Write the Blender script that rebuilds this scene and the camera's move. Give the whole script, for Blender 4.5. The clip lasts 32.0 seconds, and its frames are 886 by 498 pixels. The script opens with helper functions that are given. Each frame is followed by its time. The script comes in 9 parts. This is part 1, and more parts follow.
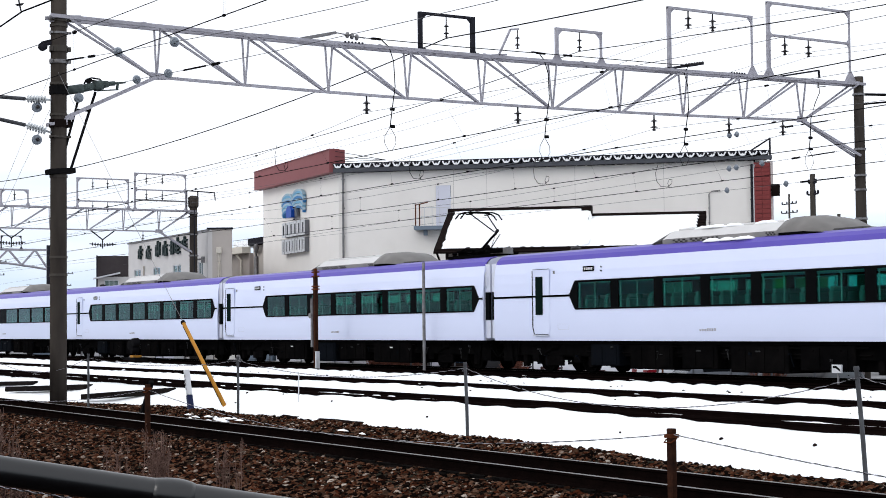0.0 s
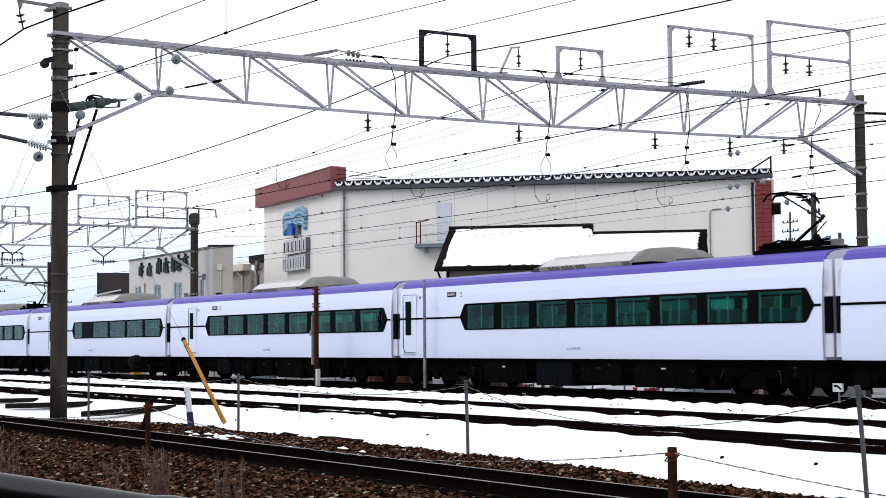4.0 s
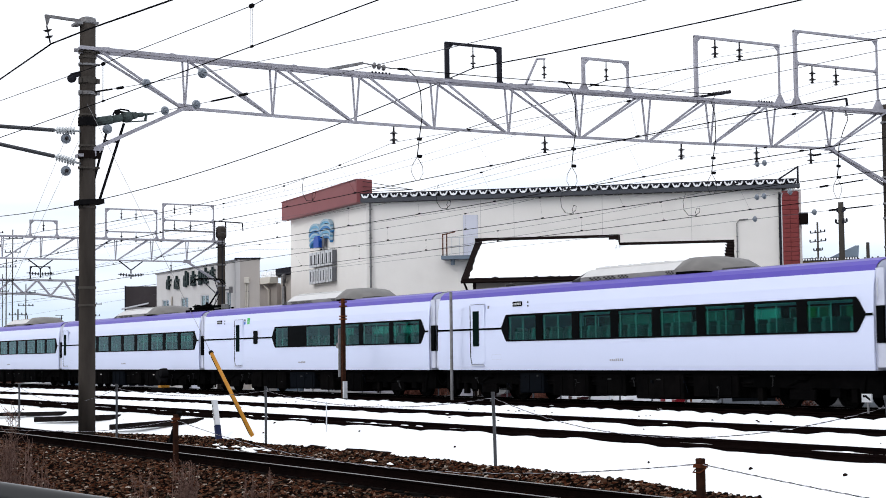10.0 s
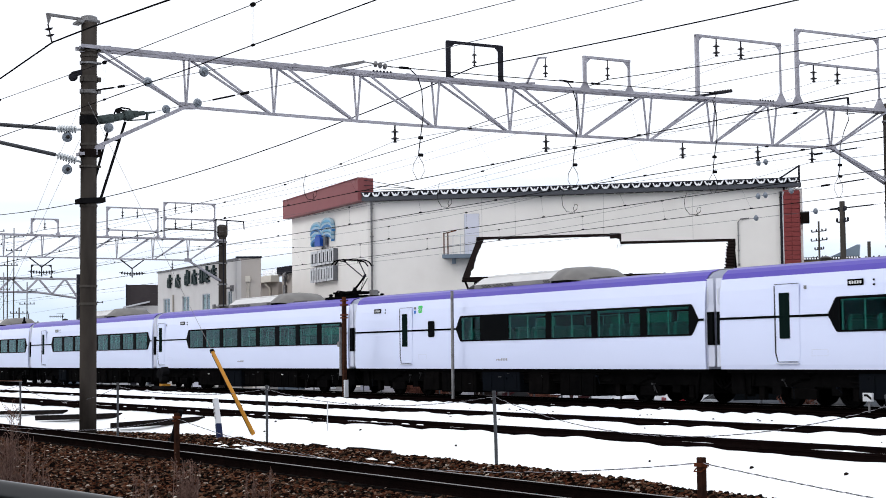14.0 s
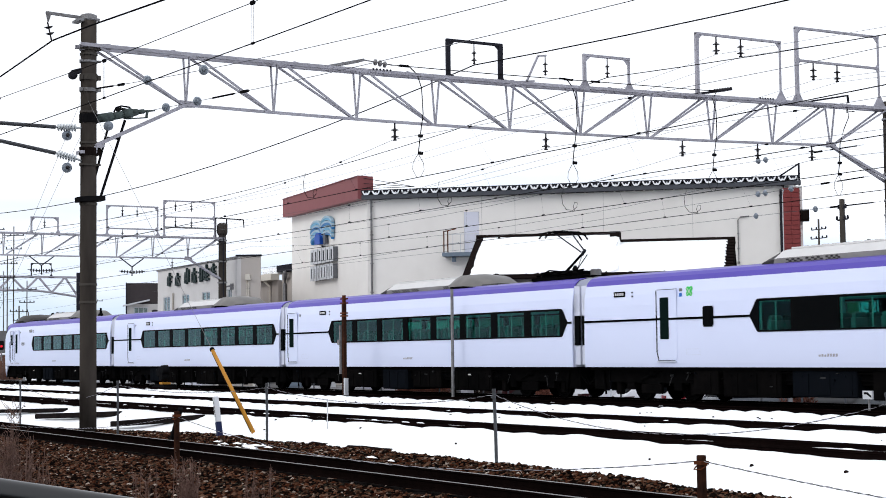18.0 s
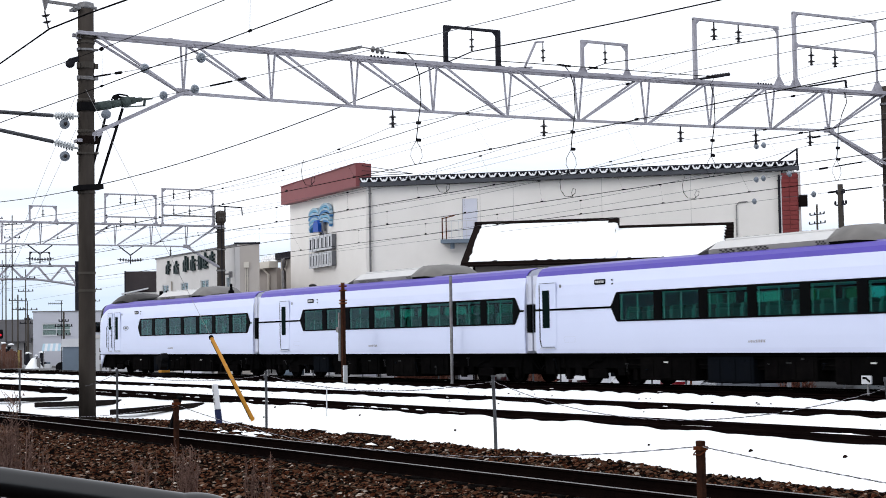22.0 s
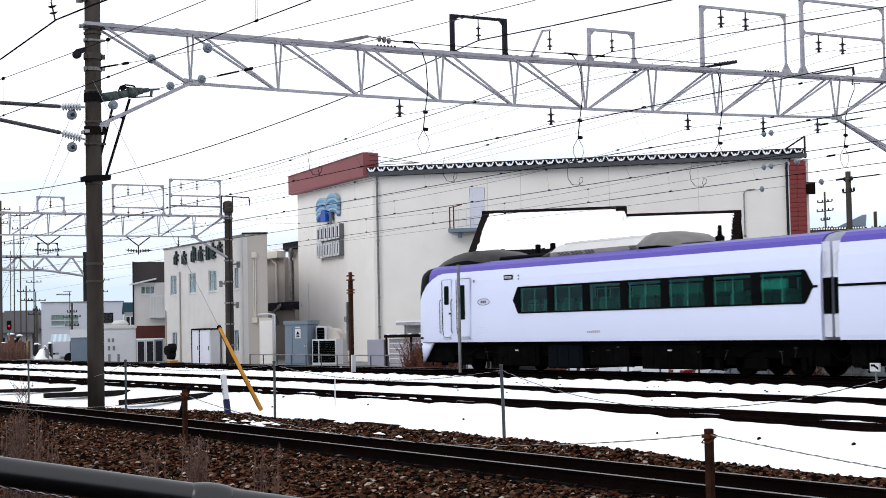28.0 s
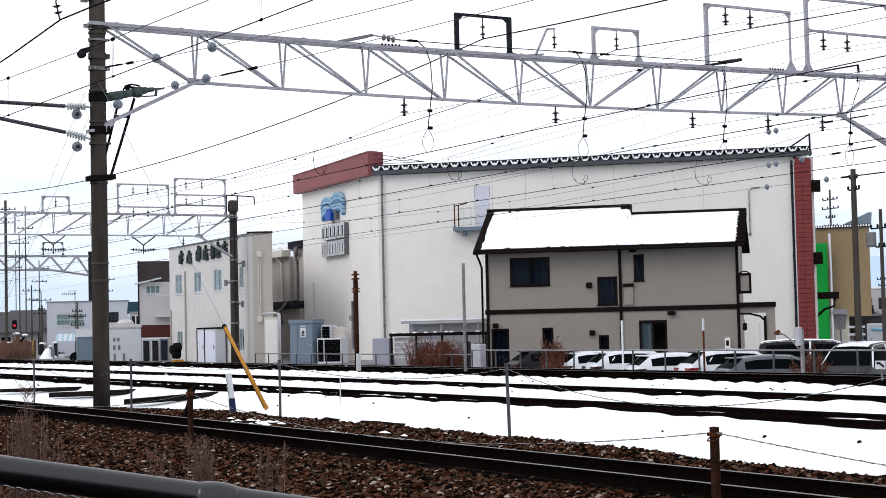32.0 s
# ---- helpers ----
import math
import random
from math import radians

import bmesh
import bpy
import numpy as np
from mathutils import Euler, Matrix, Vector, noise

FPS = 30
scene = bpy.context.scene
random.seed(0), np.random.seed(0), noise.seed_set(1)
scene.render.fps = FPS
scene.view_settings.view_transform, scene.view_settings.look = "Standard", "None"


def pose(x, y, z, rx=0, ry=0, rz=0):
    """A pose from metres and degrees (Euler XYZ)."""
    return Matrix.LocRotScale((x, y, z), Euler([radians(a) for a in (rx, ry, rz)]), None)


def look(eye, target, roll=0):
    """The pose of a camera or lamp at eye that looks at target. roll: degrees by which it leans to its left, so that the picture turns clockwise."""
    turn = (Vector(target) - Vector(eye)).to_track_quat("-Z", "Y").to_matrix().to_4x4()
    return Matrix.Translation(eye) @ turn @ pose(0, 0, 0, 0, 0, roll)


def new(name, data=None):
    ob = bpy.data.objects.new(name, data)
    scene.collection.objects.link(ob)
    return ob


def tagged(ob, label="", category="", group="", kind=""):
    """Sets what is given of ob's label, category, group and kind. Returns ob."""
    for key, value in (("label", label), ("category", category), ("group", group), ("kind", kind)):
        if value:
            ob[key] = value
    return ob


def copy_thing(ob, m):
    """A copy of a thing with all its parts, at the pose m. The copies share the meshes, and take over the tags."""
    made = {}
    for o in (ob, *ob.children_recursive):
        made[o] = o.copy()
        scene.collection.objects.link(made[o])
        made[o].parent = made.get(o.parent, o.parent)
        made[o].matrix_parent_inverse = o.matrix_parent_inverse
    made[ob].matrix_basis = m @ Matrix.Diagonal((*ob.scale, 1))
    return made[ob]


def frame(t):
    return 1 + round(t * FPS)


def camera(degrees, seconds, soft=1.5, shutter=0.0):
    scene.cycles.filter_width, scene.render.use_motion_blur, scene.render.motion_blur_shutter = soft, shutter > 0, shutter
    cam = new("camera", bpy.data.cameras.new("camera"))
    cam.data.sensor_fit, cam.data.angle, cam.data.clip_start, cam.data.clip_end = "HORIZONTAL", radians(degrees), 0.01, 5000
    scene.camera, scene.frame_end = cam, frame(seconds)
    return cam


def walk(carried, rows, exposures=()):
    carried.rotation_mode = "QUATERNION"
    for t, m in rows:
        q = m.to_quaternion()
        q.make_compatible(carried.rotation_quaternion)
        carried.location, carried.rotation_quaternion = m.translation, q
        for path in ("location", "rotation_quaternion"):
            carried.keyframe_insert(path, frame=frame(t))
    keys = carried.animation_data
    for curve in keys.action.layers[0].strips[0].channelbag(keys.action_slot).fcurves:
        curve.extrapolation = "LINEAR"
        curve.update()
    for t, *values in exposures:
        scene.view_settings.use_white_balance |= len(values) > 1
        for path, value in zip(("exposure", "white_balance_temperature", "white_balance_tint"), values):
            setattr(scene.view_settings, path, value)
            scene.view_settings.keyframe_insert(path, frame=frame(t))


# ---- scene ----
cam = camera(30.0, 32.0, soft=0.9, shutter=0.3)
EYE = (0.0, 0.0, 1.352)
# seconds, tilt, lean, turn of the hand-held camera
TURNS = [
    (0, 92.706, 0.569, 58.840), (0.5, 92.838, 0.540, 58.864), (1, 92.970, 0.609, 58.889), (1.5, 92.956, 0.548, 58.866),
    (2, 92.927, 0.439, 58.785), (2.5, 92.814, 0.561, 58.758), (3, 92.908, 0.556, 58.802), (3.5, 93.137, 0.488, 58.860),
    (5.5, 93.553, 0.497, 58.773), (6, 93.584, 0.571, 58.834), (6.5, 93.675, 0.483, 58.965), (7, 93.712, 0.583, 59.110),
    (7.5, 93.702, 0.655, 59.245), (8, 93.689, 0.653, 59.392), (8.5, 93.763, 0.564, 59.636), (9, 93.835, 0.567, 59.688),
    (9.5, 93.803, 0.722, 59.805), (10, 93.742, 0.674, 59.794), (10.5, 93.720, 0.675, 59.800), (11, 93.690, 0.766, 59.870),
    (11.5, 93.690, 0.653, 59.892), (12, 93.746, 0.689, 59.916), (12.5, 93.731, 0.781, 59.895), (13, 93.744, 0.715, 59.863),
    (13.5, 93.699, 0.799, 59.895), (14, 93.699, 0.628, 59.831), (14.5, 93.773, 0.580, 59.787), (16.5, 93.705, 0.598, 59.779),
    (17, 93.753, 0.513, 59.775), (17.5, 93.744, 0.716, 59.864), (18, 93.634, 0.661, 59.829), (18.5, 93.504, 0.695, 59.856),
    (19, 93.508, 0.878, 59.847), (19.5, 93.461, 1.075, 59.820), (20, 93.400, 0.863, 59.765), (20.5, 93.329, 0.875, 59.764),
    (21, 93.268, 0.883, 59.786), (21.5, 93.221, 0.872, 59.783), (22, 93.179, 0.925, 59.793), (22.5, 93.151, 0.661, 59.786),
    (23, 93.048, 0.876, 59.837), (23.5, 93.003, 0.881, 59.922), (24, 92.903, 0.970, 59.975), (24.5, 92.722, 1.014, 60.011),
    (25, 92.682, 1.046, 60.042), (25.5, 92.798, 0.868, 59.935), (27.5, 92.921, 0.993, 59.988), (28, 92.808, 1.166, 60.067),
    (28.5, 92.719, 1.173, 60.132), (29, 92.678, 1.137, 60.140), (29.5, 92.594, 1.320, 60.222), (30, 92.633, 1.214, 60.130),
    (30.5, 92.764, 1.178, 60.020), (31, 92.798, 1.200, 60.028), (31.5, 92.811, 1.260, 60.124), (32, 92.765, 1.287, 60.244),
]
walk(cam, [(t, pose(*EYE, rx, ry, rz)) for t, rx, ry, rz in TURNS])

# ---- light: a bright overcast winter sky ----
world = bpy.data.worlds.new("overcast_sky")
world.use_nodes = True
scene.world = world
wn, wl = world.node_tree.nodes, world.node_tree.links
wn.clear()
w_out = wn.new("ShaderNodeOutputWorld")
w_sky = wn.new("ShaderNodeTexSky")
w_sky.sky_type, w_sky.sun_disc = "NISHITA", False
w_sky.sun_elevation, w_sky.sun_rotation = radians(36.9), radians(180)
w_sky.air_density, w_sky.dust_density = 1.0, 1.5
w_up = wn.new("ShaderNodeVectorMath")
w_up.operation = "ADD"
w_up.inputs[1].default_value = (0, 0, 0.45)
w_tc = wn.new("ShaderNodeTexCoord")
wl.new(w_tc.outputs["Generated"], w_up.inputs[0])
w_nm = wn.new("ShaderNodeVectorMath")
w_nm.operation = "NORMALIZE"
wl.new(w_up.outputs["Vector"], w_nm.inputs[0])
wl.new(w_nm.outputs["Vector"], w_sky.inputs["Vector"])
w_bg1 = wn.new("ShaderNodeBackground")
w_bg1.inputs["Strength"].default_value = 0.25
w_tint = wn.new("ShaderNodeMix")
w_tint.data_type, w_tint.blend_type = "RGBA", "MULTIPLY"
w_tint.inputs["Factor"].default_value = 1.0
w_tint.inputs["B"].default_value = (0.86, 1.08, 1.0, 1)
wl.new(w_sky.outputs["Color"], w_tint.inputs["A"])
wl.new(w_tint.outputs["Result"], w_bg1.inputs["Color"])
w_co = wn.new("ShaderNodeTexCoord")
w_map = wn.new("ShaderNodeMapping")
w_map.inputs["Scale"].default_value = (1.2, 1.2, 7.0)
wl.new(w_co.outputs["Generated"], w_map.inputs["Vector"])
w_noise = wn.new("ShaderNodeTexNoise")
w_noise.inputs["Scale"].default_value, w_noise.inputs["Detail"].default_value = 2.2, 7.0
wl.new(w_map.outputs["Vector"], w_noise.inputs["Vector"])
w_sep = wn.new("ShaderNodeSeparateXYZ")
wl.new(w_co.outputs["Generated"], w_sep.inputs["Vector"])
# cloud cover: closed overhead, with thin blue gaps towards the horizon
w_low = wn.new("ShaderNodeMapRange")
w_low.inputs["From Min"].default_value, w_low.inputs["From Max"].default_value = 0.02, 0.19
w_low.inputs["To Min"].default_value, w_low.inputs["To Max"].default_value = -0.16, 0.34
wl.new(w_sep.outputs["Z"], w_low.inputs["Value"])
w_add = wn.new("ShaderNodeMath")
w_add.operation = "ADD"
wl.new(w_noise.outputs["Fac"], w_add.inputs[0])
wl.new(w_low.outputs["Result"], w_add.inputs[1])
w_ramp = wn.new("ShaderNodeValToRGB")
w_ramp.color_ramp.elements[0].position, w_ramp.color_ramp.elements[1].position = 0.36, 0.60
w_ramp.color_ramp.elements[0].color = (0.56, 0.56, 0.56, 1)
wl.new(w_add.outputs["Value"], w_ramp.inputs["Fac"])
w_bg2 = wn.new("ShaderNodeBackground")
w_bg2.inputs["Color"].default_value = (0.957, 0.995, 1.07, 1)
w_bg2.inputs["Strength"].default_value = 1.18
w_mix = wn.new("ShaderNodeMixShader")
wl.new(w_ramp.outputs["Color"], w_mix.inputs["Fac"])
wl.new(w_bg1.outputs["Background"], w_mix.inputs[1])
wl.new(w_bg2.outputs["Background"], w_mix.inputs[2])
wl.new(w_mix.outputs["Shader"], w_out.inputs["Surface"])

sun_data = bpy.data.lights.new("sun", "SUN")
sun_data.energy, sun_data.angle, sun_data.color = 0.8, radians(25), (1.0, 0.97, 0.93)
sun = new("sun", sun_data)
sun.matrix_world = look((-40, -60, 60), (-40, 20, 0))
scene.view_settings.exposure = 0.0


# ---- materials ----
def mat(name, col, rough=0.7, metal=0.0, col2=None, scale=6.0, amount=0.5, bump=0.0, bscale=None, stretch=(1, 1, 1), spec=0.12, island=0.0):
    m = bpy.data.materials.new(name)
    m.use_nodes = True
    n, l = m.node_tree.nodes, m.node_tree.links
    b = n["Principled BSDF"]
    b.inputs["Roughness"].default_value, b.inputs["Metallic"].default_value = rough, metal
    b.inputs["Specular IOR Level"].default_value = spec
    if spec < 0.07:
        b.inputs["IOR"].default_value = 1.0 + 2 * spec
    b.inputs["Base Color"].default_value = (*col, 1)
    if col2 is None:
        col2 = tuple(c * 0.86 for c in col)
    tc = n.new("ShaderNodeTexCoord")
    mp = n.new("ShaderNodeMapping")
    mp.inputs["Scale"].default_value = stretch
    l.new(tc.outputs["Object"], mp.inputs["Vector"])
    n1, n2 = n.new("ShaderNodeTexNoise"), n.new("ShaderNodeTexNoise")
    for k, s, d in ((n1, scale * 0.18, 3), (n2, scale, 8)):
        k.inputs["Scale"].default_value, k.inputs["Detail"].default_value = s, d
        l.new(mp.outputs["Vector"], k.inputs["Vector"])
    mm = n.new("ShaderNodeMath")
    mm.operation = "MULTIPLY"
    l.new(n1.outputs["Fac"], mm.inputs[0])
    l.new(n2.outputs["Fac"], mm.inputs[1])
    rp = n.new("ShaderNodeMapRange")
    rp.inputs["From Min"].default_value, rp.inputs["From Max"].default_value = 0.12, 0.40
    rp.inputs["To Max"].default_value = amount
    l.new(mm.outputs["Value"], rp.inputs["Value"])
    mx = n.new("ShaderNodeMix")
    mx.data_type = "RGBA"
    mx.inputs["A"].default_value, mx.inputs["B"].default_value = (*col, 1), (*col2, 1)
    l.new(rp.outputs["Result"], mx.inputs["Factor"])
    last = mx.outputs["Result"]
    if island:
        g = n.new("ShaderNodeNewGeometry")
        hv = n.new("ShaderNodeHueSaturation")
        r2 = n.new("ShaderNodeMapRange")
        r2.inputs["To Min"].default_value, r2.inputs["To Max"].default_value = 1 - island, 1 + island
        l.new(g.outputs["Random Per Island"], r2.inputs["Value"])
        l.new(r2.outputs["Result"], hv.inputs["Value"])
        l.new(last, hv.inputs["Color"])
        last = hv.outputs["Color"]
    l.new(last, b.inputs["Base Color"])
    if bump:
        bp = n.new("ShaderNodeBump")
        bp.inputs["Strength"].default_value, bp.inputs["Distance"].default_value = bump, 0.02
        n3 = n.new("ShaderNodeTexNoise")
        n3.inputs["Scale"].default_value, n3.inputs["Detail"].default_value = bscale or scale * 4, 6
        l.new(mp.outputs["Vector"], n3.inputs["Vector"])
        l.new(n3.outputs["Fac"], bp.inputs["Height"])
        l.new(bp.outputs["Normal"], b.inputs["Normal"])
    return m


def glass(name, tint, gloss=0.08, rough=0.02, edge=3.2):
    m = bpy.data.materials.new(name)
    m.use_nodes = True
    n, l = m.node_tree.nodes, m.node_tree.links
    n.remove(n["Principled BSDF"])
    tr, gl, mx, lw = n.new("ShaderNodeBsdfTransparent"), n.new("ShaderNodeBsdfGlossy"), n.new("ShaderNodeMixShader"), n.new("ShaderNodeLayerWeight")
    tr.inputs["Color"].default_value = (*tint, 1)
    gl.inputs["Roughness"].default_value = rough
    gl.inputs["Color"].default_value = (0.6, 0.62, 0.65, 1)
    lw.inputs["Blend"].default_value = 0.5
    pw, ad = n.new("ShaderNodeMath"), n.new("ShaderNodeMath")
    pw.operation, ad.operation, ad.use_clamp = "POWER", "MULTIPLY_ADD", True
    pw.inputs[1].default_value = edge
    ad.inputs[1].default_value, ad.inputs[2].default_value = 0.9, gloss
    l.new(lw.outputs["Facing"], pw.inputs[0])
    l.new(pw.outputs["Value"], ad.inputs[0])
    l.new(ad.outputs["Value"], mx.inputs["Fac"])
    l.new(tr.outputs["BSDF"], mx.inputs[1])
    l.new(gl.outputs["BSDF"], mx.inputs[2])
    l.new(mx.outputs["Shader"], n["Material Output"].inputs["Surface"])
    return m


def stone_mat():
    """Crushed ballast: every stone its own shade, from near black over rust brown to pale grey."""
    m = mat("ballast_stone", (0.05, 0.036, 0.03), 0.9, spec=0.01, bump=0.4, bscale=60)
    n, l = m.node_tree.nodes, m.node_tree.links
    g, r, v = n.new("ShaderNodeNewGeometry"), n.new("ShaderNodeValToRGB"), n.new("ShaderNodeMix")
    # Stones up to 0.38 are near black, deepening the painted shade between them.
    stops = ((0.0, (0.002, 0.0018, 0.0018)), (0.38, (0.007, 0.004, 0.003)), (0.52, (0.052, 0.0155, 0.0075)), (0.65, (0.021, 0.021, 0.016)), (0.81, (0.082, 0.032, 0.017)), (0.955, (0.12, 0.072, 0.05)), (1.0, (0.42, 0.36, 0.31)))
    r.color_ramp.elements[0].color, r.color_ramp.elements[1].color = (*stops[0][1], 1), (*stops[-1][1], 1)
    for p, c in stops[1:-1]:
        r.color_ramp.elements.new(p).color = (*c, 1)
    l.new(g.outputs["Random Per Island"], r.inputs["Fac"])
    v.data_type, v.blend_type = "RGBA", "MULTIPLY"
    t = n.new("ShaderNodeTexNoise")
    t.inputs["Scale"].default_value = 25
    k = n.new("ShaderNodeMapRange")
    k.inputs["To Min"].default_value, k.inputs["To Max"].default_value = 0.35, 1.65
    l.new(t.outputs["Fac"], k.inputs["Value"])
    l.new(r.outputs["Color"], v.inputs["A"])
    l.new(k.outputs["Result"], v.inputs["B"])
    v.inputs["Factor"].default_value = 1.0
    l.new(v.outputs["Result"], n["Principled BSDF"].inputs["Base Color"])
    return m


M_SNOW = mat("snow", (0.93, 0.94, 0.96), 0.65, col2=(0.86, 0.88, 0.92), scale=1.6, bump=0.25, bscale=9)
# Near-black bed: the shade in the gaps between stones is in its colour.
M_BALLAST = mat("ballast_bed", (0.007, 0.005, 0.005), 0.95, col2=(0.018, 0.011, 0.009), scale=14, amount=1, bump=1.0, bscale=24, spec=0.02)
M_STONE = stone_mat()
M_RAILTOP = mat("worn_rail_head", (0.19, 0.185, 0.18), 0.45, 1.0, col2=(0.07, 0.055, 0.05), scale=20)
M_RAIL = mat("rusty_rail", (0.003, 0.002, 0.002), 0.9, col2=(0.008, 0.0045, 0.004), scale=4, amount=0.8, bump=0.3, spec=0.02)
M_SLEEPER = mat("dark_sleeper", (0.007, 0.006, 0.006), 0.9, col2=(0.017, 0.014, 0.013), scale=10, amount=1, bump=0.5, stretch=(1, 6, 1), spec=0.03)
M_CONC = mat("pole_concrete", (0.070, 0.060, 0.053), 0.85, col2=(0.026, 0.022, 0.020), scale=3, amount=1, bump=0.3, stretch=(1, 1, 0.25), spec=0.03)
M_GALV = mat("galvanised_steel", (0.42, 0.41, 0.455), 0.6, 0.1, col2=(0.28, 0.27, 0.30), scale=5, amount=0.8, bump=0.1)
M_GALVD = mat("dull_zinc", (0.26, 0.26, 0.27), 0.6, 0.4, col2=(0.14, 0.13, 0.13), scale=8, amount=1)
M_DARKST = mat("dark_steel", (0.03, 0.03, 0.038), 0.6, 0.1, col2=(0.015, 0.015, 0.018), scale=8, spec=0.05)
M_BLACK = mat("black_wire", (0.008, 0.008, 0.009), 0.6, col2=(0.014, 0.013, 0.013), scale=10, spec=0.03)
M_WIREL = mat("grey_wire", (0.11, 0.11, 0.118), 0.6, 0.1, scale=10, spec=0.05)
M_PORC = mat("porcelain", (0.22, 0.25, 0.29), 0.3, col2=(0.13, 0.15, 0.18), scale=6, spec=0.3)
M_PORCW = mat("white_porcelain", (0.55, 0.58, 0.60), 0.25, col2=(0.4, 0.43, 0.45), scale=6, spec=0.3)
M_INSD = mat("brown_insulator", (0.02, 0.018, 0.02), 0.3, col2=(0.05, 0.045, 0.05), scale=6, spec=0.15)
M_GREENST = mat("green_grey_paint", (0.085, 0.11, 0.105), 0.6, col2=(0.04, 0.05, 0.05), scale=8, amount=1, spec=0.1)
M_WHITE = mat("train_white", (0.66, 0.705, 0.90), 0.3, col2=(0.63, 0.675, 0.865), scale=0.7, spec=0.3)
M_PURPLE = mat("train_purple", (0.105, 0.078, 0.40), 0.35, col2=(0.085, 0.064, 0.33), scale=1.5, spec=0.12)
M_BAND = mat("band_black", (0.003, 0.0035, 0.004), 0.25, col2=(0.005, 0.005, 0.0055), scale=3, spec=0.06)
M_DOORG = mat("door_glass", (0.004, 0.010, 0.009), 0.4, col2=(0.005, 0.012, 0.0105), scale=3, spec=0.03)
M_ROOFG = mat("train_roof_grey", (0.22, 0.22, 0.23), 0.6, col2=(0.14, 0.135, 0.13), scale=2, amount=1)
M_ACG = mat("unit_grey", (0.25, 0.24, 0.235), 0.5, 0.1, col2=(0.17, 0.165, 0.16), scale=2, amount=1)
M_ACD = mat("unit_dark", (0.045, 0.042, 0.042), 0.5, col2=(0.022, 0.02, 0.02), scale=3, amount=1, spec=0.1)
# Underfloor colours are near black: the shade under the cars is in them.
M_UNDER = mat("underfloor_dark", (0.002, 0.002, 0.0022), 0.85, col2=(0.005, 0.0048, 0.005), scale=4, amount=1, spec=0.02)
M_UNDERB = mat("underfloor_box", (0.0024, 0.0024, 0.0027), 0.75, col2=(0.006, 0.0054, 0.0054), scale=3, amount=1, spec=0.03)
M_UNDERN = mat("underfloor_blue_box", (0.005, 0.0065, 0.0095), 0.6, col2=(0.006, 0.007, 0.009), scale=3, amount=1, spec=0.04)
M_FITTING = mat("grey_pipe_fitting", (0.05, 0.05, 0.052), 0.6, 0.2, col2=(0.02, 0.02, 0.02), scale=8, amount=1, spec=0.06)
M_LABEL = mat("label_white", (0.6, 0.6, 0.6), 0.6)
M_SEAT = mat("seat_fabric", (0.26, 0.28, 0.28), 0.9, col2=(0.16, 0.18, 0.19), scale=12)
M_INT = mat("interior_panel", (0.75, 0.77, 0.75), 0.6)
M_CURT = mat("curtain_edge", (0.72, 0.76, 0.75), 0.8)
M_GLASSG = glass("train_glass", (0.30, 0.67, 0.62), 0.006, 0.02, 4.6)
M_GLASS = glass("window_glass", (0.35, 0.40, 0.42), 0.04)
M_GLASSO = glass("clear_office_glass", (0.80, 0.86, 0.85), 0.01)
M_GREEN = mat("clover_green", (0.05, 0.56, 0.11), 0.5)
M_FAC = mat("cream_render", (0.84, 0.81, 0.78), 0.85, col2=(0.77, 0.74, 0.71), scale=0.8, amount=0.8, bump=0.1, bscale=40)
M_FAC2 = mat("white_tiles", (0.61, 0.59, 0.58), 0.75, col2=(0.54, 0.52, 0.51), scale=1.2, amount=0.9, bump=0.1)
M_FAC3 = mat("tan_render", (0.42, 0.385, 0.335), 0.85, col2=(0.36, 0.33, 0.29), scale=1.2)
M_JOINT = mat("render_joint", (0.56, 0.54, 0.52), 0.9)
M_CABL = mat("cabinet_lilac_white", (0.66, 0.67, 0.76), 0.5, col2=(0.58, 0.59, 0.68), scale=2)
M_HOUSE = mat("house_render", (0.288, 0.258, 0.234), 0.9, col2=(0.250, 0.222, 0.200), scale=1.0, bump=0.2, bscale=50)
M_TRIM = mat("dark_brown_trim", (0.010, 0.007, 0.0065), 0.55, col2=(0.018, 0.013, 0.012), scale=5, spec=0.05)
M_REDF = mat("red_fascia", (0.25, 0.078, 0.082), 0.5, col2=(0.20, 0.062, 0.066), scale=1.2)
M_BRICK = mat("red_brick_tile", (0.235, 0.05, 0.05), 0.6, col2=(0.17, 0.035, 0.035), scale=4, amount=0.8)
M_POLE = mat("aged_pole", (0.09, 0.08, 0.072), 0.85, col2=(0.05, 0.045, 0.04), scale=2, amount=1, stretch=(1, 1, 0.2), spec=0.05)
M_BACKD = mat("dark_blue_curtain", (0.026, 0.038, 0.068), 0.9, col2=(0.012, 0.018, 0.034), scale=5, stretch=(4, 1, 0.3))
M_BLIND = mat("office_blind", (0.40, 0.47, 0.46), 0.9, col2=(0.30, 0.36, 0.36), scale=4, stretch=(6, 1, 0.3))
M_BLINDD = mat("dark_office_blind", (0.19, 0.235, 0.24), 0.9, col2=(0.13, 0.16, 0.165), scale=4, stretch=(6, 1, 0.3))
M_POST = mat("post_zinc", (0.085, 0.09, 0.10), 0.6, 0.2, col2=(0.05, 0.05, 0.055), scale=9, amount=1)
M_CURTP = mat("pale_curtain", (0.55, 0.56, 0.55), 0.9, col2=(0.3, 0.36, 0.38), scale=6, stretch=(5, 1, 0.3))
M_BLUE0 = mat("sign_pale_blue", (0.36, 0.50, 0.60), 0.4)
M_BLUE1 = mat("sign_light_blue", (0.16, 0.42, 0.62), 0.4)
